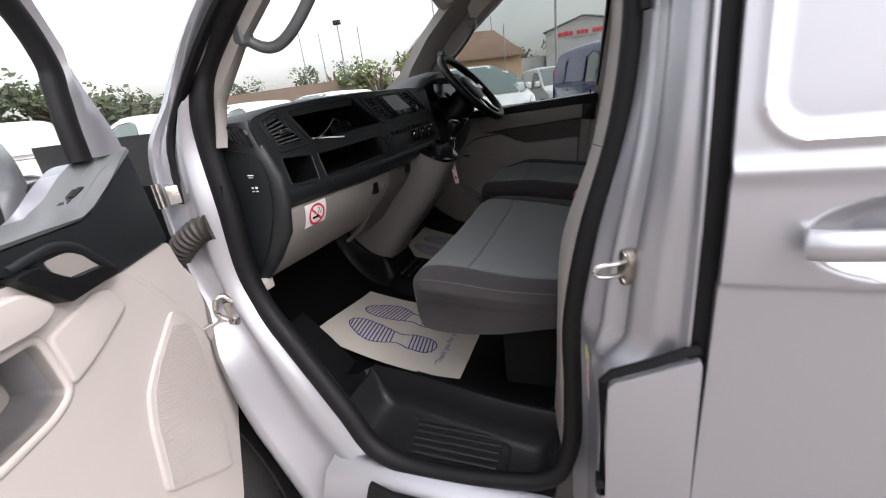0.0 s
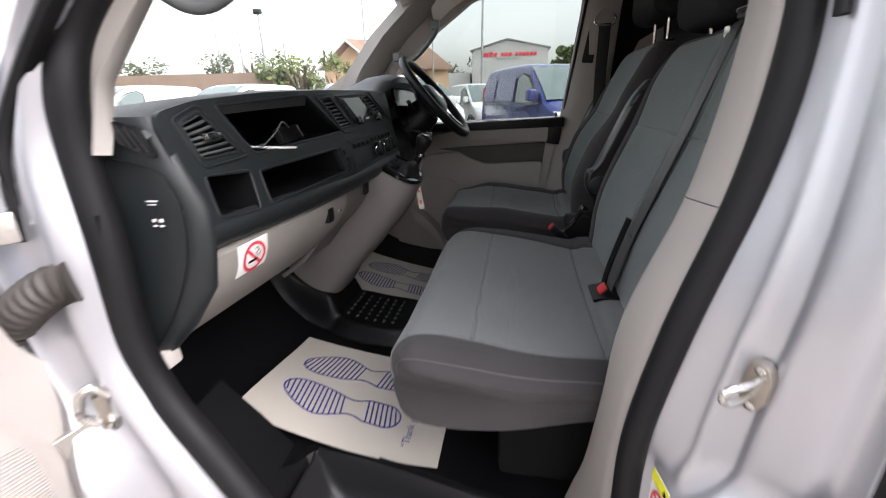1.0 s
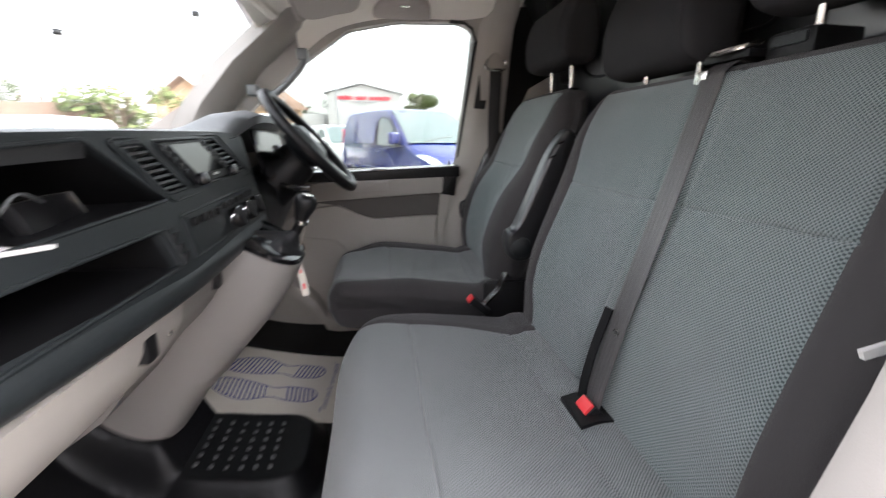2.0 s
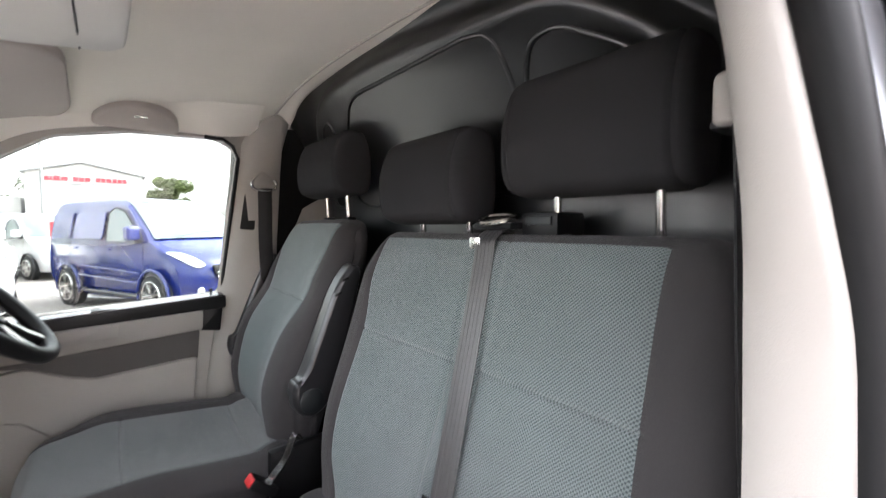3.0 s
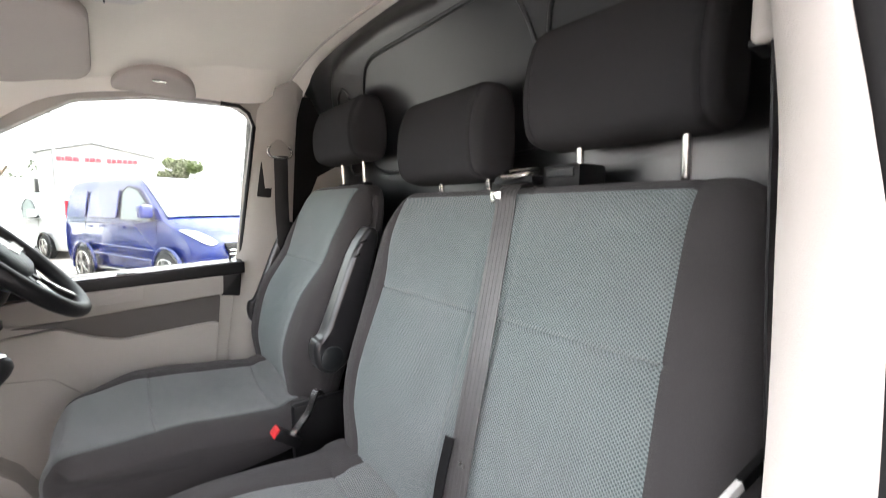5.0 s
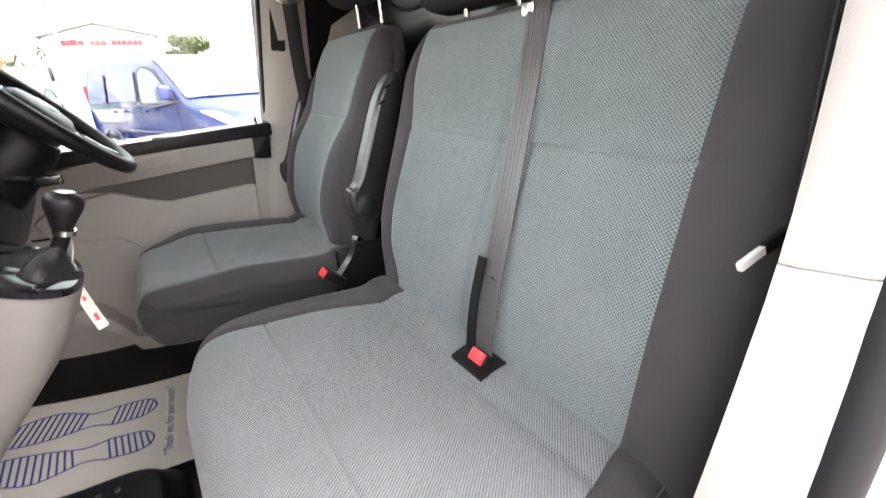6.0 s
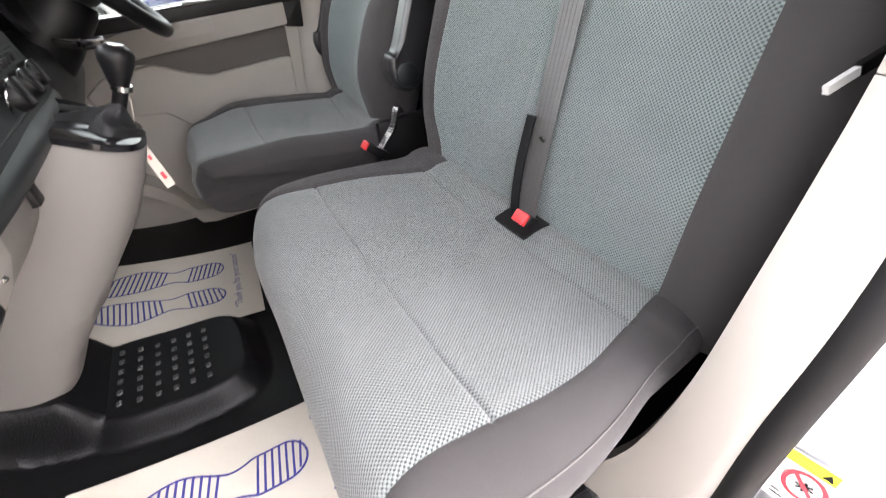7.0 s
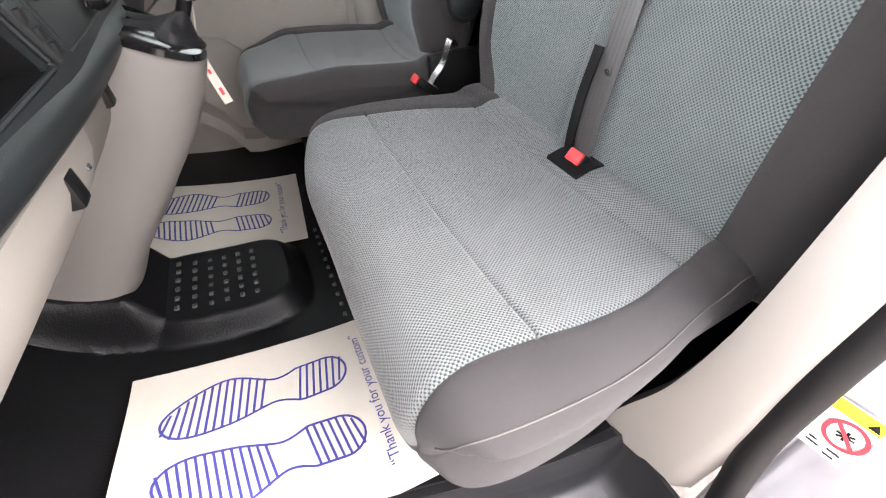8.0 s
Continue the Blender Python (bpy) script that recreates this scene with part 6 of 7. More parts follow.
rows = [[(-0.70, y, z + 0.01), (-0.68, y, z + 0.02), (-0.65, y, z + 0.035), (-0.60, y, roof_z(0.6, min(y, -0.5)) + 0.003)] for y, z in lt]
part("cant_rail_trim", slab(rows, 0.006), LINING, van, "", 60)


def grab(pts, label):
    g = thing("grab_handle", label, "grab handle")
    part("grip", tube(spline(pts, 8), 0.0115, 12, up=(1, 0, 0)), LEDGE, g)
    for p in (pts[0], pts[-1]):
        part("foot", rbox(p[0] - 0.02, p[0] + 0.02, p[1] - 0.02, p[1] + 0.02, p[2] - 0.02, p[2] + 0.02, 0.012, 3), LEDGE, g)
    return g


grab([(-0.745, -0.535, 1.535), (-0.725, -0.565, 1.512), (-0.715, -0.60, 1.512), (-0.71, -0.645, 1.54), (-0.70, -0.70, 1.60), (-0.70, -0.745, 1.66), (-0.705, -0.765, 1.70)], "dark grey grab handle on the passenger front pillar")
grab([(0.715, -0.455, 1.565), (0.695, -0.50, 1.545), (0.685, -0.545, 1.56), (0.685, -0.60, 1.61), (0.69, -0.635, 1.655), (0.70, -0.635, 1.685)], "dark grey grab handle on the driver front pillar")
# fittings on the headlining
lampbox = thing("roof_lamp_console", "pale grey roof console with reading lamps", "lamp console")
edge = [(-0.085, -0.60), (-0.052, -0.818), (-0.090, -0.878), (-0.125, -0.900), (-0.242, -0.924), (-0.264, -0.934), (-0.25, -0.945), (-0.12, -0.941), (0.09, -0.940), (0.122, -0.923), (0.172, -0.795), (0.19, -0.60)]


def under(x, y):
    """The height of the underside of the roof fittings."""
    return min(1.832, roof_z(x, y) - 0.05)


rows = []
for sc, dz in ((1.03, None), (1.0, 0.012), (0.985, 0.003), (0.96, 0.0)):
    rows.append([(0.0 + x * sc, -0.77 + (y + 0.77) * sc, roof_z(x, y) + 0.006 if dz is None else under(x, y) + dz) for x, y in round_poly(edge, 0.012, 4)])
part("housing", loft(rows), material("pale_console_plastic", (0.66, 0.64, 0.60), 0.55, grain=0.05, grain_size=900, bump=0.0003, mottle=0.05, mottle_size=7, rough_var=0.06), lampbox, "", 50)
part("joint", tube([(x, -0.878, under(x, -0.878) - 0.0002) for x in (-0.078, 0.0, 0.07, 0.132)], 0.0016, 6), BLACK, lampbox)


def sun_visor(x0, x1, y0, y1, z, mat, label, rnd):
    v = thing("sun_visor", label, "sun visor", "sun visors")
    out = round_poly([(x0, y0), (x1, y0 + 0.012), (x1 - 0.01, y1), (x0 + 0.01, y1)], rnd, 6)
    mx, my = (x0 + x1) / 2, (y0 + y1) / 2
    part("pad", loft([[(mx + (x - mx) * s, my + (y - my) * s, min(z, roof_z(x, y) - 0.026) + d) for x, y in out] for s, d in ((0.97, 0.024), (1.0, 0.017), (1.0, 0.007), (0.975, 0.001), (0.90, 0.0))]), mat, v, "", 50)
    part("pivot_rod", tube([(x0 + 0.03, y1 + 0.004, roof_z(x0, y1) - 0.014), (mx, y1 + 0.006, roof_z(mx, y1) - 0.014), (x1 - 0.03, y1 + 0.004, roof_z(x1, y1) - 0.014)], 0.006, 8), mat, v)
    return v


sun_visor(-0.060, -0.60, -0.912, -0.66, 1.846, VISORC, "grey-brown passenger sun visor folded against the headlining", 0.03)
sun_visor(0.200, 0.68, -0.855, -0.64, 1.842, VISORC, "grey-beige driver sun visor folded against the headlining", 0.085)
dome = thing("ceiling_grip", "half-round grey-beige coat grip above the driver window", "coat grip")
GU, GN, GC = Vector((-0.902, 0, 0.431)), Vector((-0.43, 0, -0.90)), Vector((0.722, -0.985, 1.827))


def on_grip(a, b, w):
    return GC + Vector((0, a, 0)) + GU * b + GN * w


half = round_poly([(0.104 * math.cos(math.pi * j / 16), 0.100 * math.sin(math.pi * j / 16)) for j in range(17)], 0.008, 2)
part("cover", loft([[on_grip(a * s, 0.005 + b * s, w) for a, b in half] for s, w in ((1.0, -0.03), (1.0, 0.006), (0.98, 0.012), (0.90, 0.016))]), VISORC, dome, "", 50)
part("button", prism(round_poly([(-0.022, 0.066), (0.010, 0.066), (0.010, 0.074), (-0.022, 0.074)], 0.002), 0.003, lambda a, b, w: on_grip(a, b, 0.0155 + w)), CHROME, dome, "small bright release")
# trim of the far door pillar
rows = [[(0.80, -1.20 - l, z), (side_x(z) - 0.012, -1.222 - l, z), (side_x(z) - 0.022, -1.26 - l, z), (side_x(z) - 0.022, -1.36 - l * 0.6, z), (side_x(z) - 0.012, -1.382 - l * 0.25, z), (side_x(z) + 0.02, -1.392 - l * 0.25, z)] for z, l in ((0.62, -0.075), (0.95, -0.065), (1.15, -0.03), (1.30, -0.002), (1.50, 0.025), (1.72, 0.052), (1.80, 0.058))] + [[(0.78, -1.27, 1.86), (0.745, -1.30, 1.87), (0.71, -1.34, 1.90), (0.68, -1.39, 1.93), (0.69, -1.42, 1.92), (0.75, -1.44, 1.9)]]
part("side_lining", slab([[(side_x(z) - 0.014, -1.372, z), (side_x(z) - 0.014, -1.45, z), (side_x(z) - 0.014, -1.64, z)] for z in (0.62, 0.95, 1.3, 1.6, 1.8, 1.88)], 0.008, (1, 0, 0)), SHADOWCLOTH, van, "black lining behind the driver pillar", 60)
pil = part("far_pillar_trim", slab(rows, 0.006), DUSK, van, "grey-beige pillar trim", 60)
part("belt_slot", prism(round_poly([(-1.280, 1.645), (-1.263, 1.522), (-1.310, 1.518), (-1.322, 1.640)], 0.006), 0.004, lambda y, z, w: (side_x(z) - 0.0265 - w, y, z), 0.001), BLACK, pil, "dark height adjuster slot")
part("trim_joint", tube([(side_x(1.298) - 0.0245, -1.26, 1.298), (side_x(1.298) - 0.0245, -1.36, 1.296)], 0.0016, 6), BLACK, pil)

# ---- driver door, closed ----
ddoor = thing("driver_door", "closed driver door with a beige-grey card and recessed pocket", "door")


def dcard(y, z, w=0.0):
    return (side_x(z) - 0.004 - w, y, z)


part("card", plate([(-1.135, 0.60), (-1.15, 1.0), (-1.19, 1.262), (-0.75, 1.245), (-0.43, 1.245), (-0.36, 1.0), (-0.40, 0.60)], [], -0.02, lambda y, z, w: dcard(y, z, -w)), DUSK, ddoor)
part("sill_cap", prism(round_poly([(-1.212, 1.256), (-1.212, 1.297), (-0.75, 1.273), (-0.42, 1.27), (-0.42, 1.235), (-0.75, 1.238)], 0.006), 0.05, dcard, 0.008), BLACK, ddoor, "black window sill cap")
part("sill_top", slab([[(0.748, y, z + 0.0015), (0.765, y, z + 0.004), (0.80, y, z + 0.005)] for y, z in ((-0.44, 1.270), (-0.75, 1.2735), (-1.0, 1.286), (-1.205, 1.2965))], 0.002, (0, 0, 1)), material("satin_sill_plastic", (0.05, 0.05, 0.05), 0.22, mottle=0.1, mottle_size=9, spec=0.8), ddoor, "satin sill top under the window")
part("end_block", prism(round_poly([(-1.195, 1.175), (-1.205, 1.262), (-1.142, 1.262), (-1.135, 1.185)], 0.006), 0.035, dcard, 0.006), BLACK, ddoor)
bar = part("armrest_bar", prism(round_poly([(-1.14, 1.192), (-1.143, 1.255), (-0.70, 1.238), (-0.60, 1.225), (-0.62, 1.165), (-0.75, 1.168)], 0.008), 0.055, dcard, 0.012, 3), STONE, ddoor, "pale armrest bar")
part("handle", prism(round_poly([(-0.918, 1.206), (-0.922, 1.243), (-0.79, 1.238), (-0.78, 1.200)], 0.004), 0.062, dcard, 0.004), PILLAR, bar, "pale pull handle")
# pocket of the card's own plastic; the recess's shade is painted as dark colour
part("pocket", prism(round_poly([(-1.125, 1.082), (-1.135, 1.188), (-0.75, 1.165), (-0.62, 1.155), (-0.70, 1.145), (-0.80, 1.105), (-0.86, 1.076)], 0.012), 0.025, dcard, 0.002), material("shaded_pocket_plastic", (0.075, 0.069, 0.063), 0.6, grain=0.1, grain_size=900, bump=0.0004, mottle=0.1, mottle_size=7, rough_var=0.06), ddoor, "door pocket, its recess shade put into a dark colour")
part("lower_lip", prism(round_poly([(-1.11, 0.94), (-1.125, 1.096), (-1.095, 1.098), (-0.86, 1.086), (-0.80, 1.105), (-0.72, 1.145), (-0.58, 1.13), (-0.52, 1.09), (-0.55, 1.02), (-0.70, 1.0), (-0.80, 0.90), (-0.83, 0.75), (-1.08, 0.72)], 0.012), 0.04, dcard, 0.014, 3), DUSK, ddoor, "moulded lower panel")
part("sill_trim", slab([[(0.70, y, z - 0.06), (0.705, y, z - 0.012), (0.72, y, z), (0.79, y, z + 0.004)] for y, z in ((-0.50, 0.87), (-0.57, 0.817), (-0.617, 0.770), (-0.655, 0.695), (-0.70, 0.684), (-0.80, 0.684), (-1.1, 0.684))], 0.01, (1, 0, 0)), DUSK, ddoor, "grey-beige sill trim", 40)
part("seam", tube(spline([dcard(y, z, 0.022) for y, z in ((-0.50, 1.04), (-0.60, 1.03), (-0.71, 1.0), (-0.77, 0.95), (-0.81, 0.86))], 6), 0.004, 6), DARK, ddoor)
part("lock_pin", tube([(0.80, -1.175, 1.295), (0.80, -1.177, 1.318)], 0.004, 8), BLACK, ddoor, "black lock pin")
part("sill_slot", rbox(0.752, 0.79, -0.98, -0.86, 1.2835, 1.2865, 0.001), BLACK, ddoor)
part("frame", tube([(side_x(z) - 0.002, y, z) for y, z in ((-1.16, 1.822), (-1.215, 1.82), (-1.245, 1.80), (-1.262, 1.76), (-1.235, 1.53), (-1.207, 1.30))], 0.0065, 8), BLACK, ddoor, "black window channel")
# the glass is clear in itself; its tint is put in to dim the view
pane = part("pane", prism(round_poly(WIN, 0.02), 0.004, lambda y, z, w: (side_x(z) + 0.03 + w, y, z)), SIDEGLASS, ddoor, "clear side window")
pane.visible_shadow = False

# ---- passenger door, swung open ----
pdoor = thing("passenger_door", "open passenger door with a beige card and black upper panel", "door")
PH, PA = Vector((-0.87, -0.34, 0)), radians(66)
PD, PN = Vector((-math.sin(PA), -math.cos(PA), 0)), Vector((math.cos(PA), -math.sin(PA), 0))


def pcard(u, z, w=0.0):
    return PH + PD * u + PN * w + Vector((0, 0, z))


POCKET = round_poly([(0.405, 1.045), (0.415, 1.132), (0.97, 1.145), (0.97, 1.03), (0.52, 1.026), (0.445, 1.030)], 0.012)
part("shell", plate(round_poly([(0.142, 0.45), (0.06, 0.62), (-0.035, 0.78), (-0.065, 0.883), (-0.045, 0.98), (0.04, 1.12), (0.085, 1.20), (0.094, 1.338), (0.16, 1.338), (0.215, 1.31), (0.26, 1.28), (0.31, 1.262), (0.98, 1.258), (1.02, 1.0), (1.0, 0.45)], 0.02), [POCKET], 0.075, lambda u, z, w: pcard(u, z, -0.085 + w)), SILVER, pdoor, "silver outer shell")
part("upper_panel", prism(round_poly([(0.078, 1.163), (0.094, 1.29), (0.099, 1.342), (0.187, 1.295), (0.238, 1.268), (0.268, 1.258), (0.364, 1.258), (0.98, 1.253), (0.98, 1.226), (0.416, 1.227), (0.404, 1.218), (0.352, 1.160), (0.229, 1.156)], 0.01), 0.028, lambda u, z, w: pcard(u, z, -0.012 + w), 0.008, 3), DARK, pdoor, "dark grey upper panel")
LOW = [(0.100, 1.346), (0.187, 1.297), (0.238, 1.270), (0.268, 1.260), (0.364, 1.260), (0.98, 1.255)]
TOP = [(0.045, 1.352), (0.150, 1.348), (0.209, 1.320), (0.252, 1.292), (0.298, 1.272), (0.98, 1.270)]


def ledge(s, t, w=0.0):
    """The sloping ledge along the top of the door; s along it, t up it."""
    i = min(int(s), 4)
    a = Vector(LOW[i]).lerp(Vector(LOW[i + 1]), s - i)
    b = Vector(TOP[i]).lerp(Vector(TOP[i + 1]), s - i)
    q = a.lerp(b, t)
    return pcard(q.x, q.y, 0.0175 - 0.055 * t ** 1.3 + w)


# dark door plastic, greyed in colour where its top face reflects the sky
part("ledge", slab([[ledge(s * 0.2, t / 6) for s in range(26)] for t in range(7)], -0.006), LEDGE, pdoor, "ledge under the window, sky reflection put into its grey colour", 60)


def on_plate(a, b, w=0.0):
    """The raised panel of the inner door lever; a runs down the ledge, b across it."""
    s0, t0 = 0.65 + 0.65 * b, 0.5 + 0.3 * b
    s1, t1 = 2.80 + 0.80 * b, 0.4 + 0.5 * b
    return ledge(s0 + (s1 - s0) * a, t0 + (t1 - t0) * a, w)


lever_plate = part("handle_plate", slab([[on_plate(a / 10, b / 4, 0.0075) for a in range(11)] for b in range(5)], -0.003), LEDGE, pdoor, "grey lever panel")
part("plate_groove", tube([on_plate(a, b, 0.0082) for a, b in [(k / 8, 0) for k in range(9)] + [(1, k / 4) for k in range(1, 5)] + [(1 - k / 8, 1) for k in range(1, 9)] + [(0, 0.75), (0, 0.5), (0, 0.25)]], 0.0013, 6, True), GLOSS, lever_plate)
part("latch", slab([[on_plate(0.50 + 0.09 * a, 0.36 + 0.12 * b + 0.03 * a, 0.0090) for a in range(5)] for b in range(4)], -0.003), GLOSS, lever_plate)
part("latch_lever", slab([[on_plate(0.46 + 0.06 * a, 0.44 + 0.11 * b, 0.0140 - 0.001 * a) for a in range(5)] for b in range(3)], -0.004), BLACK, lever_plate, "black door lever")
part("pull_cup", prism(round_poly([(0.363, 1.225), (0.318, 1.225), (0.293, 1.209), (0.267, 1.183), (0.326, 1.184), (0.347, 1.192)], 0.012), 0.006, lambda u, z, w: pcard(u, z, 0.012 + w)), STONE, pdoor, "beige grab cup")
part("pull_handle", prism(round_poly([(0.424, 1.225), (0.390, 1.227), (0.357, 1.200), (0.340, 1.190), (0.278, 1.186), (0.252, 1.166), (0.365, 1.162)], 0.006), 0.022, lambda u, z, w: pcard(u, z, 0.012 + w), 0.008, 3), BLACK, pdoor, "black pull handle", 60)
part("cup_ridge", tube(spline([pcard(u, z, 0.017) for u, z in ((0.412, 1.231), (0.380, 1.236), (0.340, 1.239), (0.302, 1.226), (0.274, 1.196), (0.250, 1.169))], 5), 0.008, 10, up=PN, squash=0.8), DARK, pdoor, "", 60)
part("card", plate(round_poly([(0.142, 0.50), (0.07, 0.64), (-0.02, 0.79), (-0.05, 0.883), (-0.03, 0.97), (0.058, 1.10), (0.075, 1.160), (0.229, 1.153), (0.354, 1.157), (0.405, 1.214), (0.98, 1.224), (1.0, 0.50)], 0.015), [POCKET], 0.020, lambda u, z, w: pcard(u, z, -0.0098 + w)), BEIGE, pdoor, "beige moulded card")
part("armrest_swell", prism(round_poly([(0.378, 1.166), (0.415, 1.205), (0.98, 1.21), (0.98, 1.158), (0.46, 1.150), (0.41, 1.148)], 0.02), 0.022, lambda u, z, w: pcard(u, z, 0.008 + w), 0.018, 3), BEIGE, pdoor)
bm = bmesh.new()
faces_from(bm, [[pcard(u, z, w) for u, z in POCKET] for w in (0.0095, -0.07)], True)
bm.faces.new([bm.verts.new(pcard(u, z, -0.07)) for u, z in POCKET])
# darker plastic than the card: the pocket's shade is put into its colour
part("map_pocket", bm, STONE, pdoor, "deep recessed map pocket")
part("pocket_rim", tube([pcard(u, z, 0.0085) for u, z in round_poly([(0.399, 1.040), (0.409, 1.138), (0.98, 1.151), (0.98, 1.023), (0.52, 1.019), (0.441, 1.023)], 0.02)], 0.007, 12, True, up=PN, squash=0.7), BEIGE, pdoor, "rounded pocket rim", 60)
part("card_ridge", tube(spline([pcard(0.215, 1.150, 0.006), pcard(0.16, 1.085, 0.006), pcard(0.10, 1.0, 0.006), pcard(0.04, 0.90, 0.005)], 6), 0.010, 10, up=PN, squash=0.6), BEIGE, pdoor, "", 60)
part("card_facet", prism(round_poly([(0.398, 1.046), (0.403, 1.128), (0.30, 1.150), (0.268, 1.142), (0.250, 1.098), (0.345, 1.060)], 0.012), 0.008, lambda u, z, w: pcard(u, z, 0.0095 + w), 0.006, 3), BEIGE, pdoor, "", 60)
SPK = [(0.145, 1.035), (0.112, 0.990), (0.097, 0.955), (0.093, 0.873), (0.112, 0.74), (0.139, 0.618), (0.150, 0.615), (0.335, 0.755), (0.309, 0.881), (0.286, 0.937), (0.240, 0.975)]
part("speaker_frame", prism(round_poly(SPK, 0.015), 0.010, lambda u, z, w: pcard(u, z, 0.008 + w), 0.005), BEIGE, pdoor, "speaker grille surround")
bm = bmesh.new()
SLOPE = 0.42
for k in range(86):
    z = 0.575 + 0.0052 * k
    xs = []
    lean = [(u, q - SLOPE * (u - 0.19)) for u, q in SPK]
    for (u0, z0), (u1, z1) in zip(lean, lean[1:] + lean[:1]):
        zz = z
        if (z0 - zz) * (z1 - zz) < 0:
            xs.append(u0 + (u1 - u0) * (zz - z0) / (z1 - z0))
    if len(xs) == 2 and abs(xs[0] - xs[1]) > 0.03:
        a, b = min(xs) + 0.012, max(xs) - 0.012
        tube([pcard(u, z + SLOPE * (u - 0.19), 0.0182) for u in (a, (a + b) / 2, b)], 0.0016, 6, bm=bm)
tagged(part("grille_ribs", bm, BEIGE, pdoor, "fine ribbed speaker grille"), kind="stuff")
# window frame, quarter seal, glass and mirror
part("window_frame", slab([[pcard(u0, z, -0.06 + l), pcard(u0 + 0.012, z, -0.02 + l), pcard(u1 - 0.02, z, -0.015 + l), pcard(u1, z, -0.035 + l)] for z, u0, u1, l in ((1.345, 0.060, 0.158, 0.0), (1.38, 0.068, 0.158, 0.0), (1.41, 0.080, 0.154, 0.0), (1.45, 0.100, 0.152, 0.0), (1.49, 0.113, 0.152, 0.0), (1.52, 0.124, 0.156, 0.003), (1.59, 0.150, 0.190, 0.008), (1.70, 0.25, 0.30, 0.02), (1.80, 0.38, 0.43, 0.045), (1.86, 0.48, 0.53, 0.06))], -0.01), SILVER, pdoor, "silver window frame", 60)
part("window_seal", tube(spline([pcard(0.171, 1.342, -0.02), pcard(0.169, 1.40, -0.02), pcard(0.162, 1.457, -0.02), pcard(0.160, 1.497, -0.018), pcard(0.190, 1.562, -0.012), pcard(0.268, 1.65, 0.0), pcard(0.41, 1.77, 0.03), pcard(0.56, 1.86, 0.05)], 6), 0.021, 12, up=PN, squash=0.7), RUBBER, pdoor, "black window seal")
pane = part("pane", prism([(0.165, 1.33), (0.16, 1.48), (0.19, 1.56), (0.27, 1.65), (0.41, 1.77), (0.54, 1.84), (0.95, 1.83), (0.97, 1.28)], 0.004, lambda u, z, w: pcard(u, z, -0.045 + w + max(0, z - 1.5) * 0.2)), GLASS, pdoor, "clear side window")
pane.visible_shadow = False
def mirror_ring(u, k, dz=0.0):
    """A cross-section of the door mirror, which stands out from the door and looks back along it."""
    return [pcard(u, 1.322 + dz + 0.118 * k * math.copysign(abs(math.sin(a)) ** 0.7, math.sin(a)), -0.205 + 0.105 * k * math.copysign(abs(math.cos(a)) ** 0.7, math.cos(a))) for a in [2 * math.pi * j / 36 for j in range(36)]]


mir = part("door_mirror", loft([mirror_ring(*r) for r in ((0.135, 0.30, -0.01), (0.150, 0.62, -0.006), (0.180, 0.86), (0.215, 0.98), (0.245, 1.0), (0.252, 0.96), (0.246, 0.92), (0.236, 0.90))]), SILVER, pdoor, "rounded silver mirror housing", 60)
part("mirror_glass", loft([mirror_ring(0.237, 0.895), mirror_ring(0.240, 0.89)]), GLOSS, mir, "dark mirror glass")
part("mirror_foot", tube([pcard(0.155, 1.30, -0.08), pcard(0.165, 1.29, -0.12), pcard(0.19, 1.285, -0.15)], 0.035, 12, squash=0.8), BLACK, mir, "black mirror foot")
# hinges, check strap and wiring boot
for z in (1.246, 0.925):
    h = part("hinge", rbox(-0.03, 0.03, -0.012, 0.012, -0.020, 0.020, 0.004, m=Matrix.Translation((-0.872, -0.360, z)) @ Matrix.Rotation(radians(55), 4, "Z")), CHROME, pdoor, "silver door hinge")
    part("hinge_pin", tube([(-0.894, -0.348, z - 0.026), (-0.894, -0.348, z + 0.026)], 0.009, 12), CHROME, h)
    part("bolt", disc(0.009, 0.007, 6, 0.001, Matrix.Translation((-0.860, -0.392, z)) @ Matrix.Rotation(radians(90), 4, "X") @ Matrix.Rotation(radians(30), 4, "Y")), CHROME, h)
boot_path = spline([(-0.862, -0.424, 1.166), (-0.876, -0.405, 1.162), (-0.886, -0.372, 1.14), (-0.888, -0.335, 1.11), (-0.888, -0.30, 1.07)], 10)
part("wiring_boot", tube(boot_path, 0.027, 18, radii=[1.0 + 0.09 * (i % 3 == 0) - 0.07 * (i % 3 == 2) for i in range(len(boot_path))]), material("brown_rubber", (0.035, 0.030, 0.025), 0.6, grain=0.25, grain_size=200, bump=0.001, mottle=0.3, mottle_size=30), pdoor, "corrugated brown wiring boot", 50)
check = part("check_link", rbox(-0.012, 0.012, -0.008, 0.008, -0.045, 0.03, 0.003, m=Matrix.Translation((-0.868, -0.405, 0.955)) @ Matrix.Rotation(radians(50), 4, "Z")), WORN, pdoor, "worn steel lower hinge and check link")
part("link_loop", tube(spline([(-0.868, -0.425, 0.985), (-0.880, -0.415, 1.005), (-0.893, -0.405, 0.998), (-0.897, -0.402, 0.965), (-0.885, -0.412, 0.945)], 5), 0.007, 10), CHROME, check)
part("link_bolt", disc(0.010, 0.010, 6, 0.001, Matrix.Translation((-0.872, -0.418, 0.935)) @ Matrix.Rotation(radians(90), 4, "X")), CHROME, check)
part("hinge_arm", ribbon([(-0.87, -0.405, 0.93), (-0.89, -0.392, 0.925), (-0.92, -0.378, 0.92)], 0.045, 0.008, (0, 0, 1)), CHROME, check)


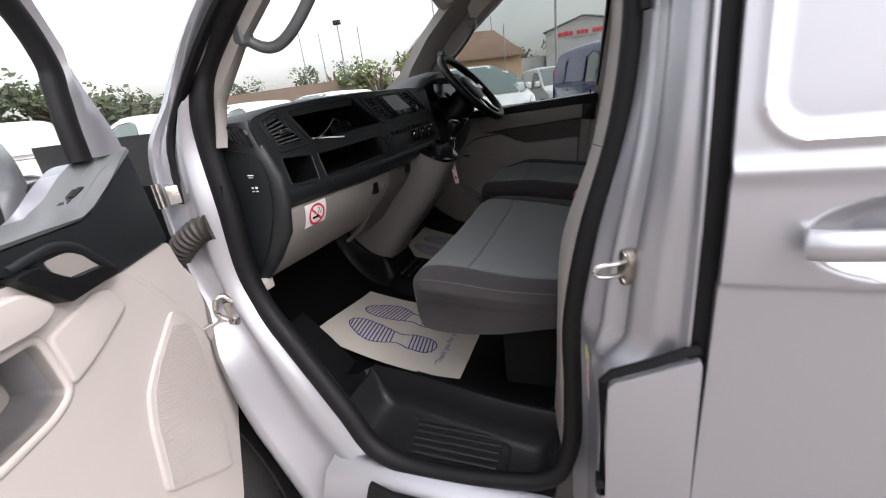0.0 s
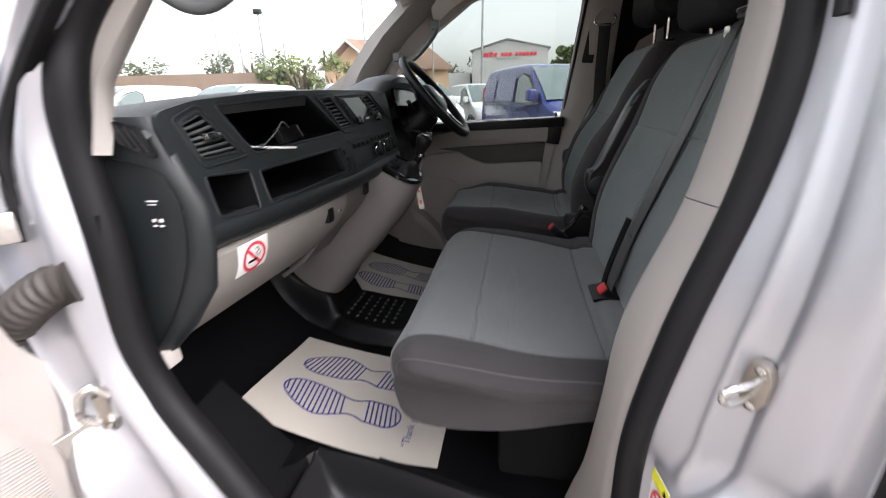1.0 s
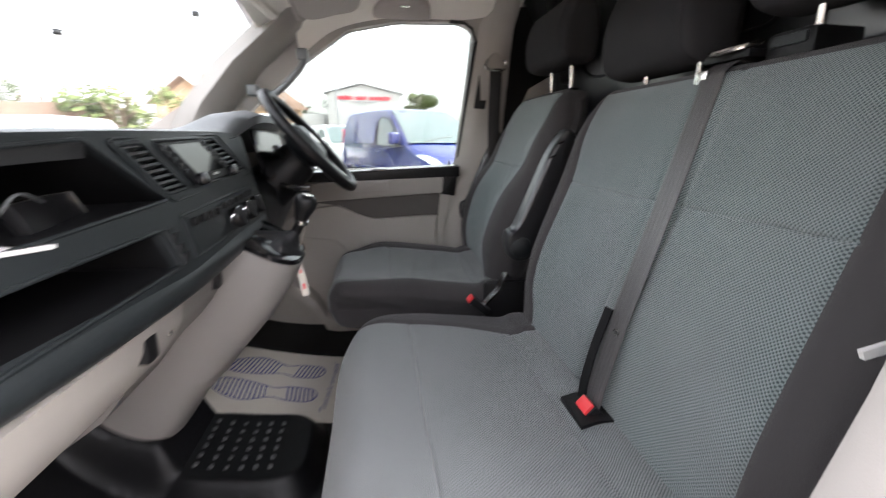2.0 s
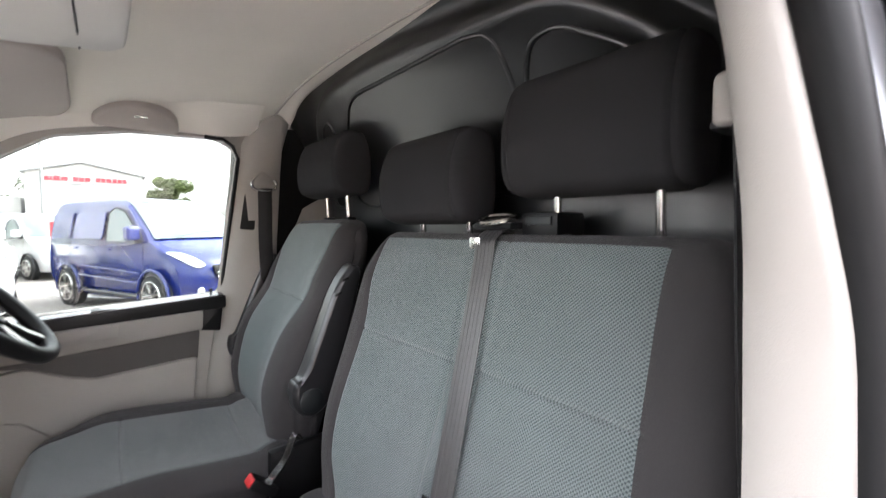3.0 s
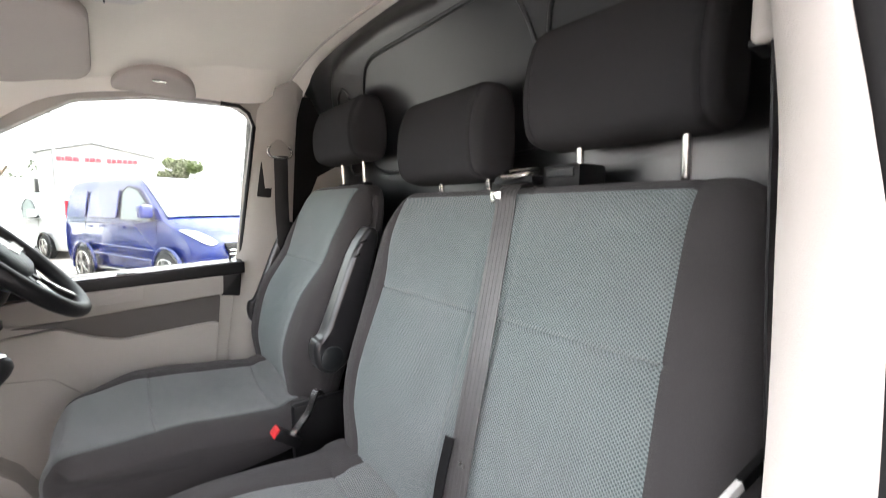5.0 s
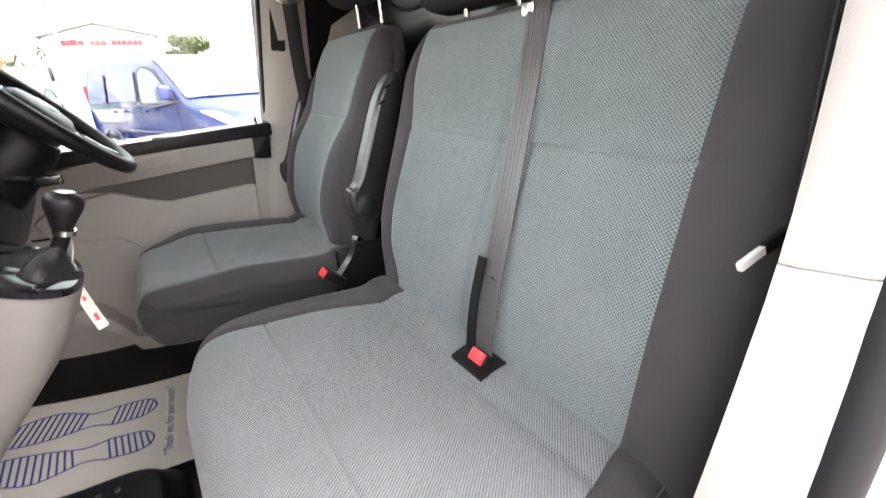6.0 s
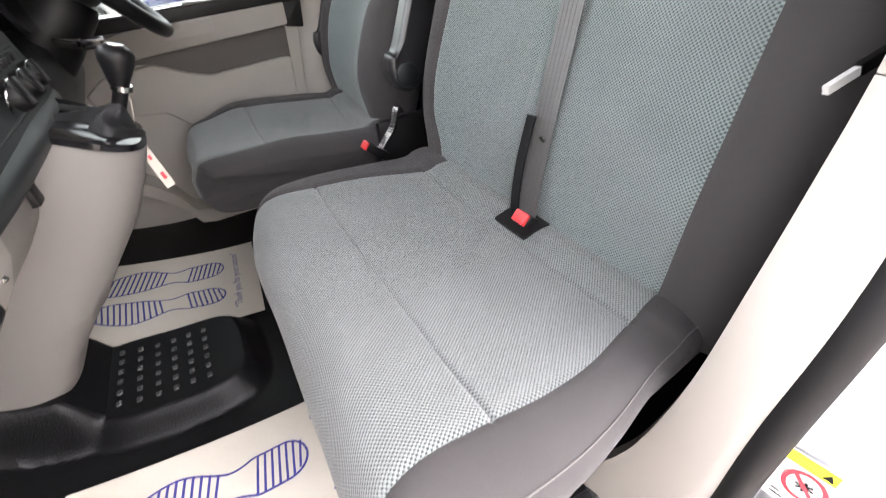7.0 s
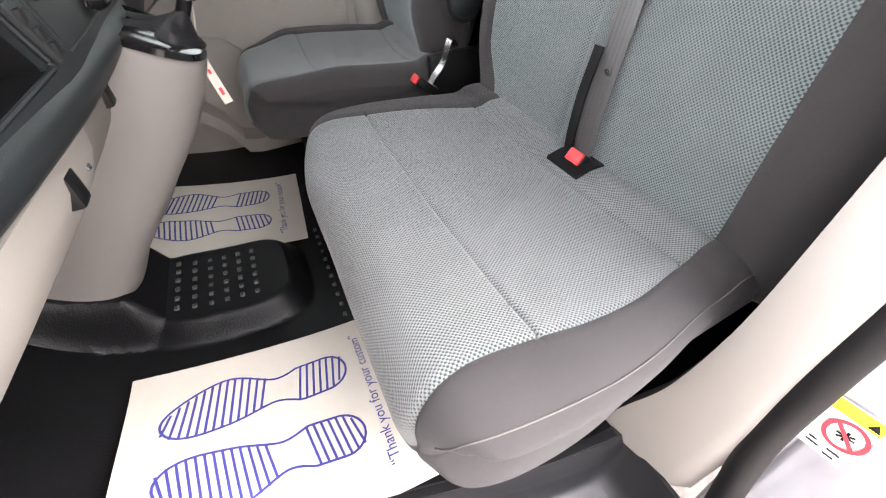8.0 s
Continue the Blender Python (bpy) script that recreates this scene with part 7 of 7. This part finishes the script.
# ---- vehicles in the yard ----
BLUE = material("blue_paint", (0.004, 0.014, 0.13), 0.26, mottle=0.06, mottle_size=1.5, spec=0.5, coat=0.5)
WHITEP = material("white_paint", (0.60, 0.60, 0.595), 0.3, mottle=0.05, mottle_size=1.5, coat=0.7)
CARGLASS = material("tinted_car_glass", (0.10, 0.13, 0.125), 0.06, mottle=0.1, mottle_size=2, coat=0.1, spec=0.35)
LAMP = material("headlamp_lens", (0.6, 0.62, 0.63), 0.12, 0.3, mottle=0.2, mottle_size=9)


def parked_van(name, label, paint, length=4.42, height=1.84, width=1.84, group="", skirt=None):
    """A small panel van along +x: rounded shell, glazed cab, swept lamps, recessed side panels, mirrors and alloy wheels."""
    v = thing(name, label, "van", group)
    kx, kz, W = length / 4.42, height / 1.84, width / 2
    skirt = skirt or paint
    side = [(-2.20, 0.34), (-2.22, 0.62), (-2.18, 1.02), (-2.13, 1.42), (-2.05, 1.70), (-1.92, 1.795), (-1.55, 1.825), (-0.8, 1.84), (-0.1, 1.835), (0.32, 1.79), (0.62, 1.645), (0.95, 1.43), (1.26, 1.225), (1.40, 1.145),
            (1.62, 1.070), (1.88, 0.975), (2.06, 0.875), (2.16, 0.75), (2.205, 0.59), (2.20, 0.42), (2.14, 0.27), (1.9, 0.20), (0.0, 0.20), (-2.0, 0.20)]
    prof = [(x * kx, z * kz) for x, z in flat(side, 5)]

    def half(z):
        """Half the body's width at the height z."""
        return glide([(0.20, 0.90), (0.40, 0.965), (0.62, 1.0), (0.90, 1.0), (1.08, 0.985), (1.40, 0.925), (1.70, 0.845), (1.86, 0.78)], z / kz) * W

    def skin_at(x, z, out=0.0):
        """A place on the side of the body, front and tail drawn in."""
        pull = 1 - 0.10 * max(0, (x / kx - 1.2) / 1.0) ** 2 - 0.05 * max(0, (-x / kx - 1.7) / 0.5) ** 2
        return half(z) * pull + out

    rows = []
    stations = [-1, -0.995, -0.975, -0.93, -0.85, -0.7, -0.45, 0, 0.45, 0.7, 0.85, 0.93, 0.975, 0.995, 1]
    for q in stations:
        edge = max(0, (abs(q) - 0.7) / 0.3)
        tuck = 0.075 * (1 - math.sqrt(max(0, 1 - edge ** 2)))
        row = []
        for x, z in prof:
            cx = x - 0.30 * kx * abs(q) ** 2.6 * max(0, min((x / kx - 1.15) / 0.9, 1)) + 0.10 * abs(q) ** 3 * max(0, min((-x / kx - 1.8) / 0.4, 1))
            cz = 0.8 + (z - 0.8) * (1 - tuck)
            cx *= 1 - tuck * 0.35
            row.append((cx, q * skin_at(x, z), cz))
        rows.append(row)
    part("body", loft(rows), paint, v, "", 50)

    def on_side(sg, out):
        return lambda x, z, d: (x, sg * (skin_at(x, z) - 0.012 + out + d), z)

    S = lambda pts: [(x * kx, z * kz) for x, z in pts]
    for sg in (-1, 1):
        w = part("side_window", prism(round_poly(S([(0.06, 1.13), (0.03, 1.56), (0.16, 1.64), (0.46, 1.58), (0.98, 1.22), (1.02, 1.13)]), 0.05), 0.014, on_side(sg, 0.0)), CARGLASS, v, "tinted cab window")
        part("window_bar", tube([on_side(sg, 0.012)(x * kx, z * kz, 0) for x, z in ((0.72, 1.13), (0.71, 1.39))], 0.012, 6), GLOSS, w)
        part("window_rim", tube([on_side(sg, 0.006)(x, z, 0) for x, z in round_poly(S([(0.04, 1.11), (0.01, 1.58), (0.15, 1.665), (0.48, 1.60), (1.02, 1.235), (1.06, 1.11)]), 0.05)], 0.014, 6, True), GLOSS, w)
        for x0, x1 in ((-1.95, -1.20), (-1.12, -0.10)):
            out = round_poly(S([(x0, 1.16), (x0 + 0.04, 1.58), (x1 - 0.02, 1.60), (x1, 1.16)]), 0.06)
            part("side_panel", prism(out, 0.004, on_side(sg, 0.009)), paint, v)
            part("panel_rim", tube([on_side(sg, 0.008)(x, z, 0) for x, z in out], 0.010, 6, True), paint, v)
        for x in (1.13, 0.0, -1.16):
            part("door_gap", tube([on_side(sg, 0.010)(x * kx, z * kz, 0) for z in (0.36, 0.7, 1.0, 1.14)], 0.005, 6), GLOSS, v)
        part("slide_rail", tube([on_side(sg, 0.010)(x * kx, 1.06 * kz, 0) for x in (-2.05, -1.6, -1.1, -0.6, -0.1)], 0.010, 6), GLOSS, v)
        for z0, z1, x0, x1, r in ((1.03, 1.13, -0.05, 1.25, 0.012), (0.72, 0.66, -0.9, 1.02, 0.014), (0.56, 0.50, -0.9, 0.98, 0.018)):
            part("crease", tube([on_side(sg, 0.004)((x0 + (x1 - x0) * k / 6) * kx, (z0 + (z1 - z0) * k / 6) * kz, 0) for k in range(7)], r, 8), paint, v)
        part("sill_strip", tube([on_side(sg, 0.008)(x * kx, 0.30 * kz, 0) for x in (-0.95, -0.3, 0.3, 0.95)], 0.040, 8), GLOSS, v)
        for x in (0.12, -0.98):
            part("door_handle", rbox(x * kx - 0.08, x * kx + 0.08, sg * skin_at(x, 1.0) - 0.012, sg * skin_at(x, 1.0) + 0.030, 0.985 * kz, 1.02 * kz, 0.010), paint, v)
        m = part("mirror", rbox(0.92 * kx, 1.08 * kx, sg * (skin_at(1.0, 1.25) + 0.10) - 0.10, sg * (skin_at(1.0, 1.25) + 0.10) + 0.10, 1.15 * kz, 1.36 * kz, 0.055, 4), paint, v)
        part("mirror_arm", rbox(0.96 * kx, 1.05 * kx, sg * skin_at(1.0, 1.15) - 0.05, sg * skin_at(1.0, 1.15) + 0.05, 1.12 * kz, 1.18 * kz, 0.012), GLOSS, m)
        lens = []
        for d in (-0.01, 0.016):
            lens.append([])
            for k in range(24):
                a = 2 * math.pi * k / 24
                across_q, up = 0.5 + 0.5 * math.cos(a), math.sin(a)
                q = 0.60 + 0.385 * across_q
                z = (0.80 + 0.175 * across_q ** 1.3 + (0.030 + 0.062 * math.sin(math.pi * across_q ** 0.8)) * up) * kz
                x = glide([(0.59, 2.205), (0.75, 2.16), (0.875, 2.06), (0.975, 1.88), (1.07, 1.62)], z / kz) * kx
                cx = x - 0.30 * kx * q ** 2.6 * max(0, min((x / kx - 1.15) / 0.9, 1))
                lens[-1].append((cx + d * 1.2, sg * (q * skin_at(x, z) + d), z + d * 0.7))
        part("headlamp", loft(lens), LAMP, v, "clear swept headlamp", 50)
        part("fog_lamp", disc(0.06, 0.03, 20, 0.008, Matrix.Translation((2.06 * kx, sg * 0.66 * W, 0.43 * kz)) @ Matrix.Rotation(radians(90), 4, "Y")), LAMP, v)
        for x in (-1.34 * kx, 1.32 * kx):
            R = 0.325 * kz
            turn = Matrix.Rotation(radians(-90 * sg), 4, "X")
            part("arch", disc(R * 1.16, 0.02, 40, 0.004, Matrix.Translation((x, sg * (W - 0.035), R * 1.02)) @ turn), GLOSS, v, "dark wheel arch")
            part("arch_lip", tube([(x + R * 1.20 * math.cos(a), sg * (W - 0.022), R + R * 1.20 * math.sin(a)) for a in [math.pi * (j - 1) / 16 for j in range(19)]], 0.030, 8), skirt, v)
            wh = part("wheel", disc(R, 0.20, 44, 0.05, Matrix.Translation((x, sg * (W - 0.19), R)) @ turn), TYRE, v)
            part("rim", disc(R * 0.70, 0.008, 36, 0.002, Matrix.Translation((x, sg * (W + 0.002), R)) @ turn), GLOSS, wh)
            part("rim_ring", tube([(x + R * 0.69 * math.cos(a), sg * (W + 0.012), R + R * 0.69 * math.sin(a)) for a in [2 * math.pi * j / 36 for j in range(36)]], 0.014, 8, True), CHROME, wh, "bright alloy rim")
            for q in range(5):
                a = 2 * math.pi * q / 5 + 0.2
                for b in (-0.16, 0.16):
                    part("spoke", rbox(-0.016, 0.016, 0.03, R * 0.69, 0.006, 0.020, 0.004, 1, m=Matrix.Translation((x, sg * (W + 0.002), R)) @ turn @ Matrix.Rotation(a + b, 4, "Z")), CHROME, wh)
            part("hub_cap", disc(0.035, 0.024, 16, 0.006, Matrix.Translation((x, sg * (W + 0.002), R)) @ turn), CHROME, wh)
        part("tail_lamp", rbox(-2.21 * kx, -2.15 * kx, sg * W * 0.84 - 0.035, sg * W * 0.84 + 0.035, 0.95 * kz, 1.45 * kz, 0.02), REDINK, v)
    screen = []
    for x, z in ((0.36, 1.765), (0.62, 1.645), (0.95, 1.432), (1.26, 1.227), (1.36, 1.170)):
        y = half(z * kz) * 0.93
        screen.append([(x * kx - 0.30 * kx * abs(t * 0.93) ** 2.6 * max(0, (x - 1.15) / 0.9) + 0.014, y * t, z * kz + 0.014 - 0.010 * abs(t) ** 4) for t in (-1, -0.8, -0.5, 0, 0.5, 0.8, 1)])
    part("windscreen", slab(screen, 0.006), CARGLASS, v, "pale reflecting windscreen", 60)
    part("wiper", tube([(1.34 * kx, -0.5, 1.20 * kz), (1.24 * kx, -0.1, 1.265 * kz), (1.20 * kx, 0.25, 1.295 * kz)], 0.010, 6), GLOSS, v)
    part("grille", prism(round_poly([(-0.50, 0.80), (-0.42, 0.58), (0.42, 0.58), (0.50, 0.80)], 0.04), 0.05, lambda y, z, d: (2.165 * kx + d - 0.10 * (z - 0.6), y, z * kz), 0.01), GLOSS, v)
    for k in range(3):
        part("grille_bar", tube([(2.215 * kx - 0.02 * k, -0.44, (0.63 + 0.06 * k) * kz), (2.225 * kx - 0.02 * k, 0.0, (0.63 + 0.06 * k) * kz), (2.215 * kx - 0.02 * k, 0.44, (0.63 + 0.06 * k) * kz)], 0.010, 6), CHROME, v)
    part("bumper_slot", rbox(2.10 * kx, 2.235 * kx, -0.58, 0.58, 0.30 * kz, 0.40 * kz, 0.02), GLOSS, v)
    part("plate", rbox(2.222 * kx, 2.236 * kx, -0.26, 0.26, 0.45 * kz, 0.55 * kz, 0.002), WHITE, v, "pale number plate")
    part("badge", disc(0.07, 0.02, 20, 0.005, Matrix.Translation((2.13 * kx, 0, 0.88 * kz)) @ Matrix.Rotation(radians(62), 4, "Y")), CHROME, v)
    return v


blue = parked_van("blue_van", "small bright blue panel van parked facing across the yard", BLUE, 4.77, 2.08, 1.90)
blue.matrix_world = pose(9.13, -1.74, 0, 0, 0, 204)
white = parked_van("white_van", "white panel van parked in a row in the yard", WHITEP, 4.7, 1.95, 1.9, "white vans in the yard", GLOSS)
white.matrix_world = pose(9.3, 2.0, 0, 0, 0, 214)
for x, y, r in ((14.5, 2.6, 215), (13.0, 4.6, 190), (12.0, 8.2, 170), (11.0, 11.4, 165), (9.5, 14.6, 150), (17.5, 0.6, 205), (5.2, 16.2, 150), (0.8, 19.0, 185), (16.0, 11.5, 180), (4.0, 24.0, 170), (19.0, -3.0, 205), (3.4, 12.4, 148)):
    copy_thing(white, pose(x, y, 0, 0, 0, r))

# ---- buildings, wall, posts and trees ----
RENDERW = material("pale_cladding", (0.45, 0.445, 0.43), 0.7, mottle=0.08, mottle_size=0.7, grain=0.05, grain_size=20)
BRICKT = material("tan_brick", (0.40, 0.27, 0.17), 0.9, mottle=0.15, mottle_size=1.5, grain=0.3, grain_size=14, bump=0.01)
TILE = material("brown_roof_tiles", (0.19, 0.12, 0.085), 0.85, mottle=0.2, mottle_size=1.2, grain=0.3, grain_size=9, bump=0.02)
BROWNW = material("weathered_brown_wall", (0.22, 0.155, 0.115), 0.95, mottle=0.25, mottle_size=0.6, grain=0.3, grain_size=8, bump=0.02)
LEAF = material("green_foliage", (0.085, 0.11, 0.03), 0.8, mottle=0.5, mottle_size=1.5, grain=0.3, grain_size=30)
LEAFDARK = material("dark_foliage", (0.05, 0.065, 0.03), 0.85, mottle=0.5, mottle_size=1.5, grain=0.3, grain_size=30)
BARK = material("brown_bark", (0.10, 0.075, 0.05), 0.9, grain=0.4, grain_size=20, bump=0.01)
POSTM = material("grey_galvanised_steel", (0.30, 0.31, 0.31), 0.5, 0.6, mottle=0.15, mottle_size=3)

hall = thing("sales_hall", "pale clad sales hall with red lettering on its gable", "building")
gable = [(-3.7, 0.0), (-3.6, 5.92), (0.41, 6.72), (3.8, 5.85), (3.9, 0.0)]
part("gable_wall", prism(gable, 0.3, lambda y, z, w: (45 + w, y, z)), RENDERW, hall, "pale gable wall")
part("roof", slab([[(44.8, -3.9, 5.88), (58, -3.9, 5.88)], [(44.8, 0.41, 6.80), (58, 0.41, 6.80)], [(44.8, 4.1, 5.80), (58, 4.1, 5.80)]], 0.1, (0, 0, 1)), POSTM, hall, "grey sheet roof")
part("side_wall", rbox(45.3, 57.8, 3.6, 3.9, 0, 5.8, 0.02), RENDERW, hall)
part("side_wall", rbox(45.3, 57.8, -3.7, -3.4, 0, 5.8, 0.02), RENDERW, hall)
part("low_wing", rbox(46, 58, 4.2, 9.5, 0, 3.9, 0.05), RENDERW, hall, "low pale wing")
x0 = 2.72
for w, gap in ((0.30, 0.04), (0.15, 0.06), (0.42, 0.06), (0.38, 0.34), (0.30, 0.04), (0.34, 0.05), (0.34, 0.36), (0.30, 0.05), (0.28, 0.06), (0.34, 0.05), (0.30, 0.05), (0.32, 0.05), (0.28, 0.0)):
    part("sign_bar", rbox(44.93, 44.99, x0 - w, x0, 5.26 + (0.0), 5.60 if w < 0.42 else 5.66, 0.004), REDINK, hall)
    x0 -= w + gap
for a, b in ((1.4, 0.5), (0.35, 0.1), (-0.1, -1.0)):
    part("sign_bar", rbox(44.94, 44.99, b, a, 4.98, 5.10, 0.004), RENDERW if False else POSTM, hall)

house = thing("brick_house", "tan brick bungalow with a brown tiled roof", "house")
part("wall", prism([(0, 0), (0, 4.1), (2.5, 6.0), (5.0, 4.1), (5.0, 0)], 12, lambda a, z, w: (36 + w * 0.3, 15.9 - a - w * 0.45, z)), BRICKT, house)
for sg, (a0, z0, a1, z1) in enumerate(((-0.35, 3.85, 2.5, 6.12), (5.35, 3.85, 2.5, 6.12))):
    part("roof", slab([[(35.7 + w * 0.3, 15.9 - a - w * 0.45, z) for a, z in ((a0, z0), ((a0 + a1) / 2, (z0 + z1) / 2), (a1, z1))] for w in (-0.4, 6, 12.4)], 0.12, (0, 0, 1)), TILE, house, "brown tiled roof slope")
    part("barge_board", tube([(35.5, 15.9 - a + 0.2, z) for a, z in ((a0, z0), (a1, z1))], 0.10, 6), WHITEP, house, "white barge board")

part("boundary_wall", slab([[(24 + 0.3 * k, 44 - 3.0 * k, z) for k in range(11)] for z in (0, 1.6, 3.25)], 0.3, (1, 0, 0)), BROWNW)
bpy.data.objects["boundary_wall"].name = "wall_boundary"
tagged(bpy.data.objects["wall_boundary"], "weathered brown boundary wall of the yard", "wall", kind="structure")
low = tagged(part("wall_far", slab([[(-30 + 5.5 * k, 46 - 0.1 * k, z) for k in range(11)] for z in (0, 1.5, 2.6)], 0.3, (0, 1, 0)), RENDERW), "pale low wall along the yard", "wall", kind="structure")


def lamp_post(x, y, h, r=0.07, head=True):
    p = thing("lamp_post", "grey steel lamp post with a floodlight" if head else "thin pale steel pole", "lamp post" if head else "pole", "yard lamp posts" if head else "yard poles")
    part("pole", tube([(x, y, 0), (x, y, h * 0.5), (x, y, h)], r, 10, radii=[1.3, 1.0, 0.7]), POSTM, p)
    if head:
        part("head", rbox(x - 0.16, x + 0.16, y - 0.28, y + 0.28, h - 0.05, h + 0.28, 0.04), GLOSS, p, "dark floodlight head")
    return p


lamp_post(30, 17.9, 7.4)
lamp_post(33, 11.0, 9.5)
lamp_post(40, 2.45, 13.0, 0.10)
for x, y, h in ((30, 21.6, 7.6), (31, 20.4, 7.2), (32, 17.3, 7.4), (44, 9.0, 8.0), (26, -6.8, 10.0), (30, -8.4, 9.0), (12, 32, 4.6), (14, 33, 4.4), (38, 6.6, 6.4)):
    lamp_post(x, y, h, 0.055, False)


def tree(name, x, y, h, w, mat, label, seed, leaves=900, trunk=True, group="trees"):
    """A tapered trunk with limbs and a crown of many small leaf clumps."""
    rnd = random.Random(seed)
    t = thing(name, label, "tree" if trunk else "bush", group)
    top = h * 0.45
    bm = tube([(x, y, 0), (x + 0.05 * w, y, top * 0.6), (x, y + 0.04 * w, h * 0.8)], 0.05 * w, 8, radii=[1.2, 0.8, 0.3])
    for k in range(6):
        a = rnd.uniform(0, 2 * math.pi)
        tube([(x, y, top * rnd.uniform(0.6, 1.2)), (x + 0.3 * w * math.cos(a), y + 0.3 * w * math.sin(a), h * rnd.uniform(0.6, 0.85))], 0.02 * w, 6, bm=bm)
    part("trunk", bm, BARK, t)
    verts, faces = [], []
    blobs = [(x + rnd.gauss(0, 0.24) * w, y + rnd.gauss(0, 0.24) * w, h * rnd.uniform(0.35 if trunk else 0.12, 0.92), rnd.uniform(0.10, 0.24) * w) for _ in range(16)]
    for i in range(leaves):
        bx, by, bz, br = rnd.choice(blobs)
        d = Vector((rnd.gauss(0, 1), rnd.gauss(0, 1), rnd.gauss(0, 0.8))).normalized() * br * rnd.uniform(0.55, 1.15)
        c = Vector((bx, by, bz)) + d
        u = Vector((rnd.gauss(0, 1), rnd.gauss(0, 1), rnd.gauss(0, 1))).normalized()
        v = u.orthogonal().normalized()
        s = rnd.uniform(0.025, 0.055) * w
        n0 = len(verts)
        verts += [tuple(c - u * s), tuple(c + v * s * 0.6), tuple(c + u * s), tuple(c - v * s * 0.6)]
        faces.append((n0, n0 + 1, n0 + 2, n0 + 3))
    me = bpy.data.meshes.new("crown")
    me.from_pydata(verts, [], faces)
    me.materials.append(mat)
    ob = new("crown", me)
    ob.parent = t
    return t


tree("tree", 47, -5.5, 6.4, 3.0, LEAF, "round green tree beside the sales hall", 3, 9000)
tree("bush", 27, 13.6, 4.4, 4.6, LEAF, "ragged yellow-green bush behind the parked vans", 5, 1500, False)
tree("bush", 29, 11.8, 4.0, 3.0, LEAF, "ragged yellow-green bush behind the parked vans", 6, 900, False)
for k, (x, y, h, w) in enumerate(((33, 24, 5.6, 4.0), (34, 21.5, 5.4, 3.6), (31, 30, 4.9, 4.5), (29, 36, 4.8, 4.5), (60, 9, 7.2, 5.0), (62, 14, 7.0, 5.0))):
    tree("tree", x, y, h, w, LEAFDARK, "dark distant tree above the boundary wall", 20 + k, 800)
for k, (x, y, h, w) in enumerate(((-8, 38, 8.5, 8.0), (-3, 41, 8.0, 7.0), (3, 43, 6.5, 7.0), (9, 45, 5.5, 6.0), (-15, 36, 9, 8), (15, 38, 6.2, 7), (19.5, 37, 5.6, 7), (11, 40, 6.8, 8), (23, 35, 5.0, 6))):
    tree("tree", x, y, h, w, LEAFDARK, "dark green tree at the edge of the yard", 40 + k, 1500)
# the far edge of the yard behind the camera
tagged(part("wall_behind", rbox(-26, -25.5, -30, 40, 0, 4.0, 0.05), BRICKT), "tan brick wall across the yard", "wall", kind="structure")
# white bay lines
for k in range(9):
    part("bay_line", rbox(-2.4, 2.4, -0.05, 0.05, 0.004, 0.008, 0, m=pose(9.3 + 1.7 * k * 0.6 - 2.0, 2.6 - 1.9 * k + 2.0, 0, 0, 0, 38)), WHITEP, ground)
